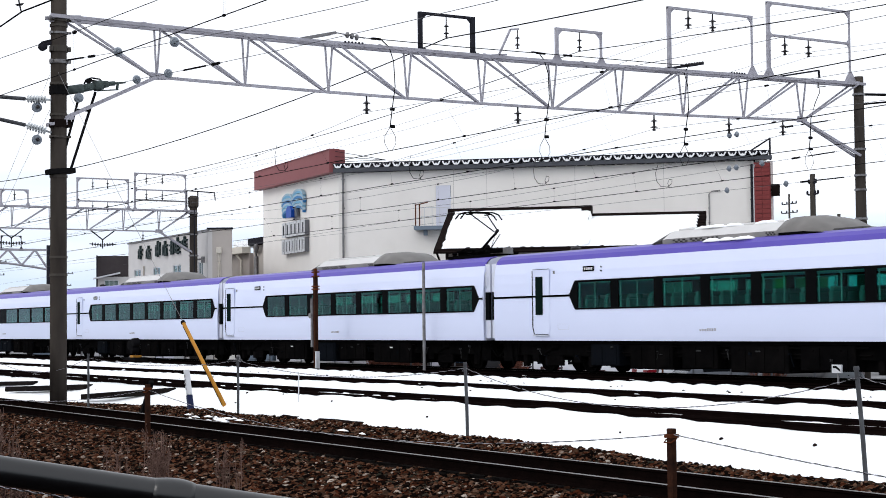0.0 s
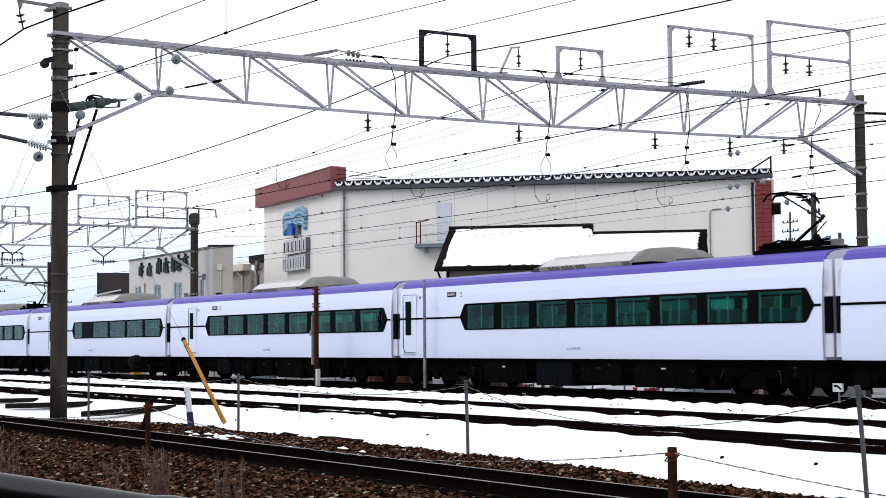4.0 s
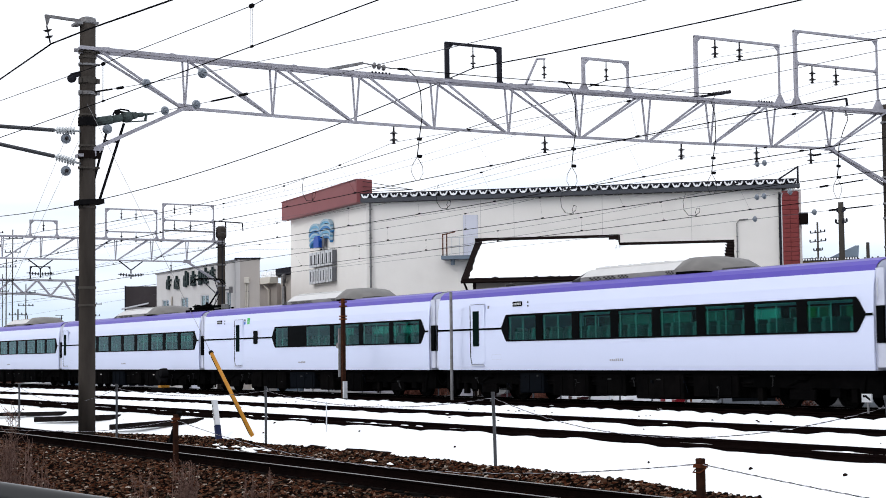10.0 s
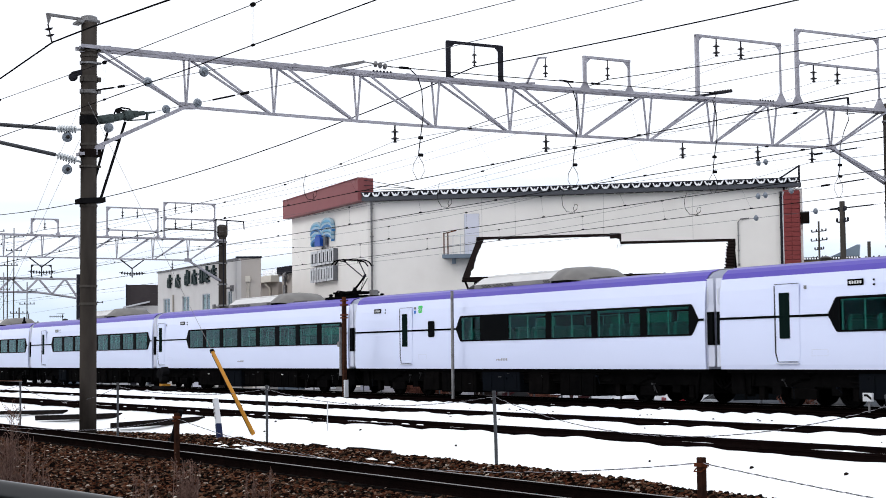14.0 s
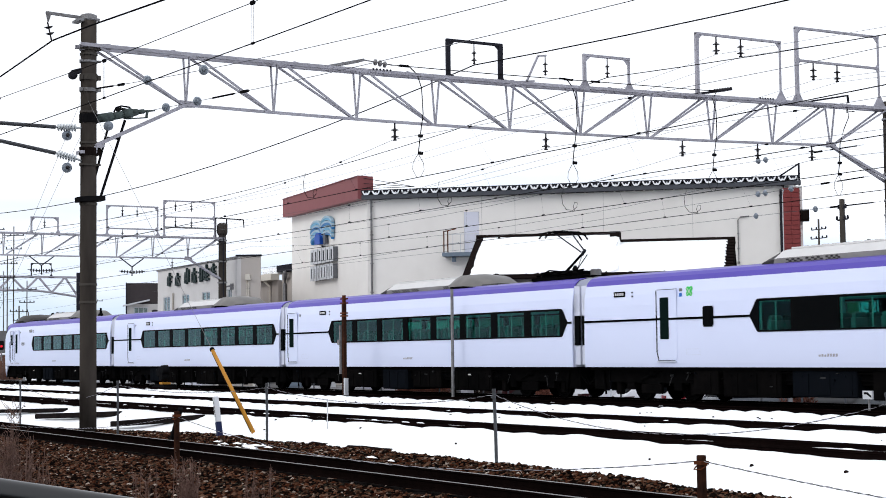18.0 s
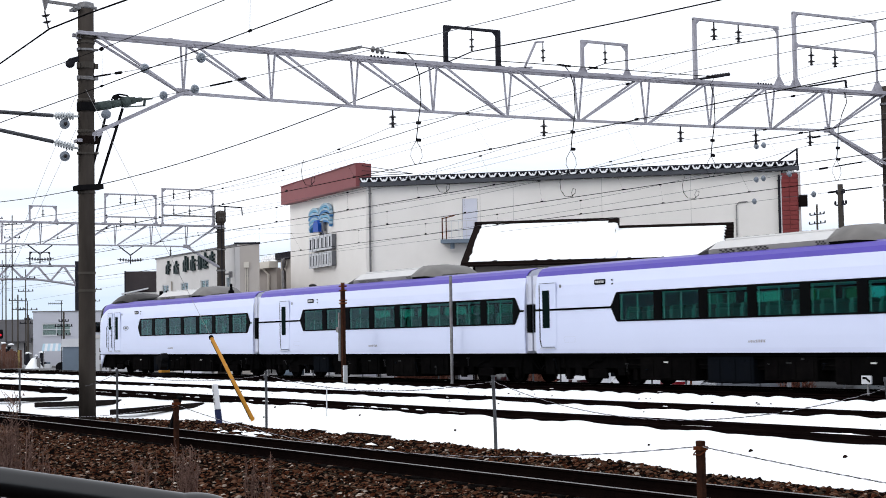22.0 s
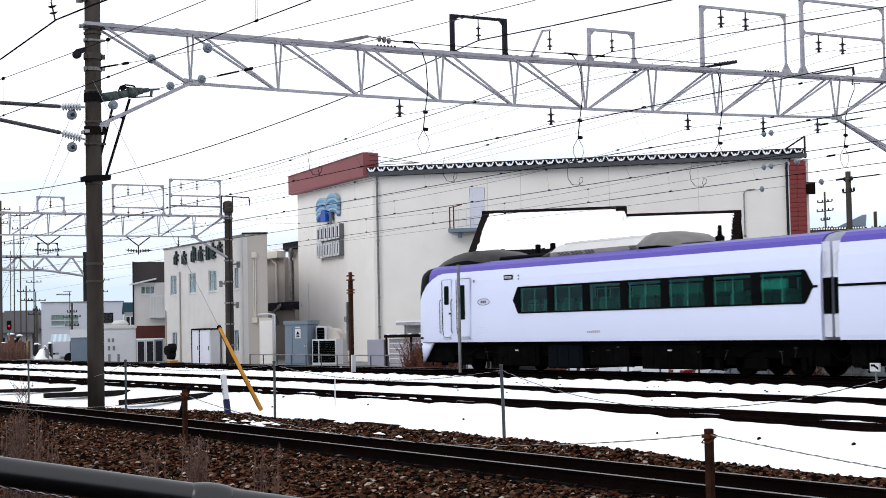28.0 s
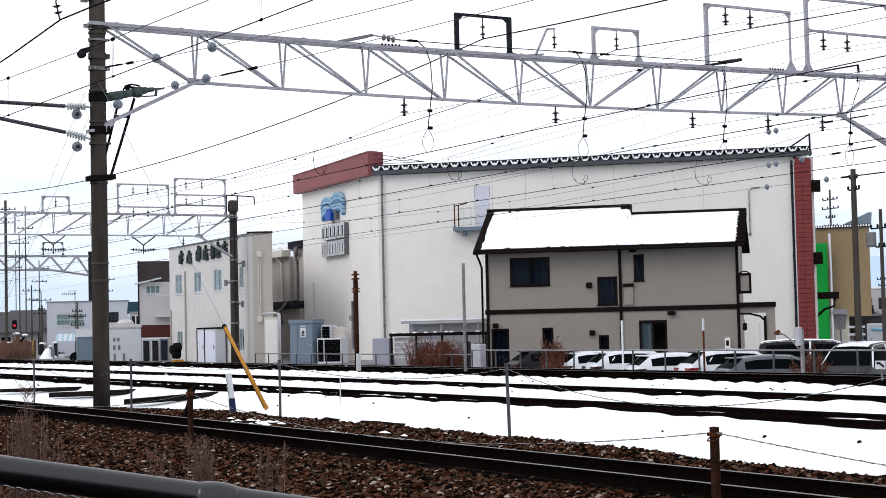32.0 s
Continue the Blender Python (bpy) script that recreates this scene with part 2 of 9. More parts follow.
M_BLUE2 = mat("sign_blue", (0.05, 0.22, 0.50), 0.4)
M_BLUE3 = mat("sign_deep_blue", (0.015, 0.08, 0.42), 0.4)
M_LETTER = mat("letter_steel", (0.16, 0.165, 0.18), 0.4, 0.3, col2=(0.09, 0.09, 0.10), scale=6)
M_CABB = mat("cabinet_blue_grey", (0.17, 0.215, 0.27), 0.6, col2=(0.13, 0.165, 0.21), scale=2)
M_CABW = mat("cabinet_white", (0.62, 0.63, 0.66), 0.55, col2=(0.54, 0.55, 0.58), scale=2)
M_ASPH = mat("dark_roof_cladding", (0.05, 0.042, 0.045), 0.7, col2=(0.07, 0.06, 0.06), scale=4)
M_YEL = mat("yellow_guard", (0.50, 0.23, 0.03), 0.5, col2=(0.33, 0.13, 0.018), scale=10)
M_RUST = mat("rust", (0.018, 0.010, 0.008), 0.9, col2=(0.055, 0.022, 0.013), scale=12, amount=1, bump=0.4, spec=0.03)
M_RUSTO = mat("orange_rust", (0.13, 0.038, 0.016), 0.9, col2=(0.06, 0.022, 0.012), scale=14, amount=1, bump=0.4, spec=0.03)
M_TWIG = mat("red_twigs", (0.17, 0.07, 0.05), 0.9, col2=(0.075, 0.032, 0.025), scale=8, amount=1, island=0.4, spec=0.03)
M_STRAW = mat("dry_stalk", (0.19, 0.12, 0.10), 0.9, col2=(0.10, 0.06, 0.05), scale=8, amount=1, island=0.4, spec=0.03)


# ---- mesh helpers ----
def box(bm, x0, x1, y0, y1, z0, z1):
    v = [bm.verts.new((x, y, z)) for x in (x0, x1) for y in (y0, y1) for z in (z0, z1)]
    for f in ((0, 1, 3, 2), (4, 6, 7, 5), (0, 4, 5, 1), (2, 3, 7, 6), (0, 2, 6, 4), (1, 5, 7, 3)):
        bm.faces.new([v[i] for i in f])
    return v


def rod(bm, p0, p1, r0, r1=None, n=8, cap=True):
    r1 = r0 if r1 is None else r1
    p0, p1 = Vector(p0), Vector(p1)
    d = (p1 - p0).normalized()
    a = d.orthogonal().normalized()
    b = d.cross(a)
    rings = []
    for p, r in ((p0, r0), (p1, r1)):
        rings.append([bm.verts.new(p + (a * math.cos(2 * math.pi * i / n) + b * math.sin(2 * math.pi * i / n)) * r) for i in range(n)])
    for i in range(n):
        bm.faces.new((rings[0][i], rings[0][(i + 1) % n], rings[1][(i + 1) % n], rings[1][i]))
    if cap:
        bm.faces.new(rings[0][::-1])
        bm.faces.new(rings[1])
    return rings


def tube(bm, pts, r, n=6):
    """A bent tube through points, one ring at each."""
    pts = [Vector(p) for p in pts]
    rings = []
    for i, p in enumerate(pts):
        d = (pts[min(i + 1, len(pts) - 1)] - pts[max(i - 1, 0)]).normalized()
        up = Vector((0, 0, 1)) if abs(d.z) < 0.95 else Vector((1, 0, 0))
        a = d.cross(up).normalized()
        b = d.cross(a)
        rr = r(i / (len(pts) - 1)) if callable(r) else r
        rings.append([bm.verts.new(p + (a * math.cos(2 * math.pi * k / n) + b * math.sin(2 * math.pi * k / n)) * rr) for k in range(n)])
    for u, v in zip(rings, rings[1:]):
        for k in range(n):
            bm.faces.new((u[k], u[(k + 1) % n], v[(k + 1) % n], v[k]))
    bm.faces.new(rings[0][::-1])
    bm.faces.new(rings[-1])


def beam(bm, p0, p1, w, h):
    """A bar of section w x h between two points."""
    p0, p1 = Vector(p0), Vector(p1)
    d = (p1 - p0).normalized()
    up = Vector((0, 0, 1)) if abs(d.z) < 0.95 else Vector((1, 0, 0))
    a = d.cross(up).normalized() * (w / 2)
    b = a.cross(d).normalized() * (h / 2)
    q = [[bm.verts.new(p + a * s + b * t) for s, t in ((-1, -1), (1, -1), (1, 1), (-1, 1))] for p in (p0, p1)]
    for i in range(4):
        bm.faces.new((q[0][i], q[0][(i + 1) % 4], q[1][(i + 1) % 4], q[1][i]))
    bm.faces.new(q[0][::-1])
    bm.faces.new(q[1])


def sweep(bm, pts, w, h):
    """A bar of section w x h along a gently bent line of points, in one piece."""
    rings = []
    for q in pts:
        q = Vector(q)
        rings.append([bm.verts.new(q + Vector((u * w / 2, 0, v * h / 2))) for u, v in ((-1, -1), (1, -1), (1, 1), (-1, 1))])
    for a, b in zip(rings, rings[1:]):
        for i in range(4):
            bm.faces.new((a[i], a[(i + 1) % 4], b[(i + 1) % 4], b[i]))
    bm.faces.new(rings[0][::-1])
    bm.faces.new(rings[-1])


def lathe(bm, prof, c=(0, 0, 0), n=12, axis="z"):
    """Turned shape: profile of (radius, height)."""
    rings = []
    for r, h in prof:
        ring = []
        for i in range(n):
            a = 2 * math.pi * i / n
            u, v = r * math.cos(a), r * math.sin(a)
            p = {"z": (u, v, h), "y": (u, h, v), "x": (h, u, v)}[axis]
            ring.append(bm.verts.new((c[0] + p[0], c[1] + p[1], c[2] + p[2])))
        rings.append(ring)
    for a, b in zip(rings, rings[1:]):
        for i in range(n):
            bm.faces.new((a[i], a[(i + 1) % n], b[(i + 1) % n], b[i]))
    bm.faces.new(rings[0][::-1])
    bm.faces.new(rings[-1])


def plate(bm, pts, t, axis="y"):
    """A flat outline of (u, v) points, t thick from 0: along y (u=x, v=z), or x (u=y, v=z)."""
    def at(u, v, k):
        return (u, k, v) if axis == "y" else (k, u, v) if axis == "x" else (u, v, k)
    a = [bm.verts.new(at(u, v, 0)) for u, v in pts]
    b = [bm.verts.new(at(u, v, t)) for u, v in pts]
    bm.faces.new(a)
    bm.faces.new(b[::-1])
    for i in range(len(pts)):
        j = (i + 1) % len(pts)
        bm.faces.new((a[j], a[i], b[i], b[j]))


def link(name, bm, material, smooth=False):
    bmesh.ops.recalc_face_normals(bm, faces=bm.faces[:])
    me = bpy.data.meshes.new(name)
    bm.to_mesh(me)
    bm.free()
    for m in (material if isinstance(material, (list, tuple)) else (material,)):
        me.materials.append(m)
    if smooth:
        for p in me.polygons:
            p.use_smooth = True
    return me


def part(name, bm, material, parent, label="", smooth=False):
    ob = new(name, link(name, bm, material, smooth))
    ob.parent = parent
    if label:
        ob["label"] = label
    return ob


def again(ob, parent, m=None):
    """Another part on the same mesh."""
    o = new(ob.name.split(".")[0], ob.data)
    o.parent = parent
    if m is not None:
        o.matrix_basis = m
    if "label" in ob:
        o["label"] = ob["label"]
    return o


def thing(name, m, label, category, group="", kind=""):
    ob = new(name)
    ob.empty_display_size = 0.2
    ob.matrix_basis = m
    return tagged(ob, label, category, group, kind)


def solo(name, bm, material, label, category, group="", kind="", smooth=False, m=None):
    ob = new(name, link(name, bm, material, smooth))
    if m is not None:
        ob.matrix_basis = m
    return tagged(ob, label, category, group, kind)


B = bmesh.new

# ---- ground: snow, ballast and the lower lot behind the tracks ----
TRACKS = ((12.25, -0.42), (16.53, 0.0), (20.6, 0.0), (25.9, 0.0), (29.0, 0.0))
GAUGE = 1.067


def rough(x, y):
    """Small uneven waves, about -1 to 1."""
    return (np.sin(x * 1.7 + 1.3 * np.sin(y * 0.9)) + np.sin(y * 2.3 + x * 0.37) + np.sin(x * 4.1 - y * 3.3) * 0.6 + np.sin(x * 9.3 + y * 7.1) * 0.3) / 2.9


def ground_z(x, y):
    # the bank up to the second track is steeper and nearer on the right
    yb = y + np.clip((x + 40) / 6, 0, 1) * np.clip((y - 14.6) / 0.35, 0, 1) * np.clip((16.4 - y) / 0.3, 0, 1) * 0.55
    z = np.interp(yb, [-50, 2, 6, 9, 10.7, 11.5, 11.8, 12.7, 13.2, 14.0, 14.8, 16.0, 31.0, 34.5, 60], [-1.3, -0.95, -0.72, -0.64, -0.64, -0.64, -0.68, -0.68, -0.58, -0.52, -0.46, -0.105, -0.105, -0.34, -0.34])
    lot = np.clip((x + 74) / 10, 0, 1) * np.clip((y - 31.5) / 3, 0, 1)
    z = z * (1 - lot) - 1.1 * lot
    snow = np.clip((y - 14.6) / 1.0, 0, 1) * np.clip((32 - y) / 2, 0, 1)
    heap = 0.0
    # track, bank on its near side, bank on its far side
    for ty, near, far in ((16.53, 0.075 * np.clip((-15.5 - x) / 5, 0, 1) + 0.01, 0.075), (20.6, 0.085, 0.07), (25.9, 0.08, 0.0), (29.0, 0.0, 0.0)):
        d = np.abs(y - ty)
        amp = np.where(y < ty, near, far)
        wave = 0.22 * np.abs(amp) * np.sin(x * 2.9 + ty) * np.sin(x * 1.13 + 2 * ty) + (0.05 if ty > 24 else 0.016) * (np.abs(np.sin(x * 3.9 + ty)) - 0.6) * (y < ty)
        heap = heap + np.exp(-((d - 1.0) / 0.27) ** 2) * (amp + wave) + np.exp(-((d - 2.0) / 0.7) ** 2) * 0.05 * (ty < 24)
    return z + snow * (0.025 * rough(x, y) + heap) + (1 - snow) * 0.02 * rough(x * 1.3, y * 1.5)


def build_ground():
    xs = np.concatenate([[-2500, -1500, -900, -600, -420, -300, -220, -180], np.arange(-150, -70, 0.5), np.arange(-70, -8, 0.125), np.arange(-8, 12, 0.5), [20, 40, 90, 200, 500, 1200, 2500]])
    ys = np.concatenate([[-2500, -1200, -500, -200, -90, -40, -15, -4, 0, 3], np.arange(5, 14.5, 0.25), np.arange(14.5, 31, 0.125), np.arange(31, 36, 0.25), [38, 41, 46, 55, 80, 130, 220, 400, 800, 1500, 2500]])
    X, Y = np.meshgrid(xs, ys)
    Z = ground_z(X, Y)
    nx, ny = len(xs), len(ys)
    me = bpy.data.meshes.new("ground")
    i = np.arange(nx * ny).reshape(ny, nx)
    faces = np.stack([i[:-1, :-1], i[:-1, 1:], i[1:, 1:], i[1:, :-1]], -1).reshape(-1, 4)
    me.from_pydata(np.stack([X, Y, Z], -1).reshape(-1, 3).tolist(), [], faces.tolist())
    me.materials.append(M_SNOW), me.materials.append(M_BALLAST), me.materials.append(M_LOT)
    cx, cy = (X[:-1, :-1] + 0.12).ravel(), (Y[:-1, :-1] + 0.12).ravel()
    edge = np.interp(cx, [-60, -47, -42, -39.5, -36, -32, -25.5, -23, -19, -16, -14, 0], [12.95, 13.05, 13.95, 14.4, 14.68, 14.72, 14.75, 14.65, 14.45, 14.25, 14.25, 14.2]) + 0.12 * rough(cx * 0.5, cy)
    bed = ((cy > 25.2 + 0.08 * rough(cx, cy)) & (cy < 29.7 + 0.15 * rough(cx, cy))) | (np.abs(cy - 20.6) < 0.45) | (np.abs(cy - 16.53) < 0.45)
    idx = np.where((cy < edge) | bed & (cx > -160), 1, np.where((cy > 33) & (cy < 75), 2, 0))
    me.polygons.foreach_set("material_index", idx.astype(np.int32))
    me.polygons.foreach_set("use_smooth", np.ones(len(me.polygons), bool))
    return tagged(new("ground", me), "snow-covered rail yard with brown ballast along the near track", "ground", kind="structure")


M_LOT = mat("wet_asphalt", (0.06, 0.06, 0.062), 0.7, col2=(0.3, 0.3, 0.31), scale=1.0, amount=0.9)
build_ground()


# ---- tracks ----
def rail_mesh(x0, x1):
    bm = B()
    sec = ((-0.0635, 0), (0.0635, 0), (0.0635, 0.012), (0.012, 0.03), (0.012, 0.112), (0.0325, 0.122), (0.0325, 0.15), (0.026, 0.153), (-0.026, 0.153), (-0.0325, 0.15), (-0.0325, 0.122), (-0.012, 0.112), (-0.012, 0.03), (-0.0635, 0.012))
    xs = np.linspace(x0, x1, 30)
    rings = [[bm.verts.new((x, y, z - 0.153)) for y, z in sec] for x in xs]
    for a, b in zip(rings, rings[1:]):
        for k in range(len(sec)):
            f = bm.faces.new((a[k], a[(k + 1) % len(sec)], b[(k + 1) % len(sec)], b[k]))
            f.material_index = 1 if k in (7, 8) else 0
    return link("rail", bm, (M_RAIL, M_RAILTOP))


def build_tracks():
    rail = rail_mesh(-420, 60)
    rusty = rail.copy()
    rusty.materials[1] = M_RAIL
    for k, (ty, tz) in enumerate(TRACKS):
        tr = thing("track", pose(0, ty, tz), "rusty rails on dark ballast beside the snow" if k == 0 else "pair of rusty rails half buried in snow", "railway track", "tracks of the yard", "structure")
        for s in (-1, 1):
            r = new("rail", rail if k in (0, 4) else rusty)
            r.parent, r.location = tr, (0, s * GAUGE / 2 + s * 0.0325, 0)
        if k == 0:
            bm = B()
            box(bm, -0.12, 0.12, -1.05, 1.05, -0.33, -0.19)
            bmesh.ops.bevel(bm, geom=bm.edges[:], offset=0.02, segments=1, affect="EDGES")
            sl = part("sleeper", bm, M_SLEEPER, tr)
            sl.location = (-70, 0, 0)
            for i in range(1, 110):
                again(sl, tr, pose(-70 + i * 0.61, 0, 0, 0, 0, random.uniform(-0.8, 0.8)))
        else:
            bm = B()
            rnd = random.Random(k)
            spots = [-46 + 0.62 * i for i in range(31) if k == 1 and rnd.random() < 0.62] + [-150 + 4.1 * i + 3 * rnd.random() for i in range(34)]
            for x in spots:
                w, d, z = rnd.uniform(0.12, 0.28), rnd.uniform(0.05, 0.09), rnd.uniform(-0.02, 0.012)
                n = len(bm.verts)
                lathe(bm, [(1.0, -0.14), (0.85, -0.03), (0.4, 0.0)], (0, 0, 0), 8)
                for v in list(bm.verts)[n:]:
                    v.co = (x + v.co.x * w, -0.42 + v.co.y * d, v.co.z + z)
            part("snow_lump", bm, M_SNOW, tr, "small heaps of snow between the rails", True)


build_tracks()


def stones(name, x0, x1, y0, y1, n, seed, size=(0.022, 0.062), keep=None):
    """Loose ballast stones lying on the ground, in one mesh."""
    rg = np.random.default_rng(seed)
    base = np.array([(-1, -1, -0.7), (1, -0.8, -0.8), (0.9, 1, -0.6), (-0.8, 0.9, -0.7), (-0.7, -0.8, 0.6), (0.8, -0.6, 0.75), (0.6, 0.75, 0.55), (-0.75, 0.6, 0.8), (0.0, 0.0, 1.0)])
    tri = np.array([(0, 3, 2), (0, 2, 1), (0, 1, 5), (0, 5, 4), (1, 2, 6), (1, 6, 5), (2, 3, 7), (2, 7, 6), (3, 0, 4), (3, 4, 7), (4, 5, 8), (5, 6, 8), (6, 7, 8), (7, 4, 8)])
    x, y = rg.uniform(x0, x1, n), rg.uniform(y0, y1, n)
    if keep is not None:
        k = keep(x, y)
        x, y = x[k], y[k]
        n = len(x)
    r = rg.uniform(size[0], size[1], n) ** 1.0
    z = ground_z(x, y) + r * rg.uniform(0.2, 0.8, n)
    a, b, c = (rg.uniform(0, 6.28, n) for _ in range(3))
    jit = base[None] * (1 + rg.uniform(-0.35, 0.35, (n, 9, 3)))
    jit *= (r[:, None] * np.stack([rg.uniform(0.8, 1.35, n), rg.uniform(0.7, 1.1, n), rg.uniform(0.55, 0.95, n)], 1))[:, None, :]
    ca, sa = np.cos(a)[:, None], np.sin(a)[:, None]
    px, py = jit[..., 0] * ca - jit[..., 1] * sa, jit[..., 0] * sa + jit[..., 1] * ca
    cb, sb = np.cos(b * 0.12)[:, None], np.sin(b * 0.12)[:, None]
    py, pz = py * cb - jit[..., 2] * sb, py * sb + jit[..., 2] * cb
    P = np.stack([px + x[:, None], py + y[:, None], pz + z[:, None]], -1).reshape(-1, 3)
    F = (tri[None] + (np.arange(n) * 9)[:, None, None]).reshape(-1, 3)
    me = bpy.data.meshes.new(name)
    me.vertices.add(len(P))
    me.vertices.foreach_set("co", P.ravel())
    me.loops.add(len(F) * 3)
    me.loops.foreach_set("vertex_index", F.ravel().astype(np.int32))
    me.polygons.add(len(F))
    me.polygons.foreach_set("loop_start", np.arange(len(F), dtype=np.int32) * 3)
    me.update()
    me.validate()
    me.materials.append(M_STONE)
    return tagged(new(name, me), "brown and grey crushed ballast stones", "ballast", kind="stuff")


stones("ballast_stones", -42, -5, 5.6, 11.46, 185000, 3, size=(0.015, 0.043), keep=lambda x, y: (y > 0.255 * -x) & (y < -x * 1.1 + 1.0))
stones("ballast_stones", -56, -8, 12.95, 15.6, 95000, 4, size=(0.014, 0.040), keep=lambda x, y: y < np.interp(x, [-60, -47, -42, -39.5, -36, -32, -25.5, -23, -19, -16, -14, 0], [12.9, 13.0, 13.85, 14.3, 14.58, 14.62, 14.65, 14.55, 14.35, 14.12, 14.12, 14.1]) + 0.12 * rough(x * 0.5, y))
stones("ballast_stones", -45, -10, 11.85, 12.6, 4000, 5)


# ---- walls with openings ----
def wall_bm(u0, u1, z0, z1, t, holes):
    """Wall along x from u0 to u1, front face at y = 0, t thick towards +y; holes are (u0, u1, z0, z1)."""
    bm = B()
    us = sorted({u0, u1, *[h[0] for h in holes], *[h[1] for h in holes]})
    zs = sorted({z0, z1, *[h[2] for h in holes], *[h[3] for h in holes]})
    vf, vb = {}, {}

    def v(d, i, j, y):
        if (i, j) not in d:
            d[i, j] = bm.verts.new((us[i], y, zs[j]))
        return d[i, j]
    solid = {}
    for i in range(len(us) - 1):
        for j in range(len(zs) - 1):
            cu, cz = (us[i] + us[i + 1]) / 2, (zs[j] + zs[j + 1]) / 2
            solid[i, j] = not any(h[0] < cu < h[1] and h[2] < cz < h[3] for h in holes)
    for (i, j), s in solid.items():
        if not s:
            continue
        q = ((i, j), (i + 1, j), (i + 1, j + 1), (i, j + 1))
        bm.faces.new([v(vf, *k, 0) for k in q])
        bm.faces.new([v(vb, *k, t) for k in q][::-1])
        for k, (a, b) in zip(((i, j - 1), (i + 1, j), (i, j + 1), (i - 1, j)), zip(q, q[1:] + q[:1])):
            if not solid.get(k, False):
                bm.faces.new((v(vf, *a, 0), v(vb, *a, t), v(vb, *b, t), v(vf, *b, 0)))
    return bm


def window_in(parent, u0, u1, z0, z1, frame_mat, glass_mat, split=2, depth=0.06, fw=0.06, sill=True):
    bm = B()
    for a, b, c, d in ((u0, u1, z1 - fw, z1), (u0, u1, z0, z0 + fw), (u0, u0 + fw, z0 + fw, z1 - fw), (u1 - fw, u1, z0 + fw, z1 - fw)):
        box(bm, a, b, depth - 0.03, depth + 0.05, c, d)
    for i in range(1, split):
        c = u0 + (u1 - u0) * i / split
        box(bm, c - fw * 0.4, c + fw * 0.4, depth - 0.015, depth + 0.04, z0 + fw, z1 - fw)
    w = part("window", bm, frame_mat, parent)
    for i in range(split):
        a, b = u0 + (u1 - u0) * i / split, u0 + (u1 - u0) * (i + 1) / split
        bm = B()
        box(bm, a + fw * 0.4, b - fw * 0.4, depth + 0.012, depth + 0.02, z0 + fw, z1 - fw)
        pn = part("pane", bm, glass_mat, w)
        pn.visible_shadow = False
    if sill:
        bm = B()
        box(bm, u0 - 0.04, u1 + 0.04, -0.05, depth, z0 - 0.04, z0)
        part("sill", bm, frame_mat, w)
    return w


def flat(az, x, y, z=0.0):
    """Pose of a facade whose x runs along the azimuth az (degrees) and whose y points into the building."""
    return pose(x, y, z, 0, 0, az)
M_GLASSH = glass("house_glass", (0.55, 0.61, 0.64), 0.008)

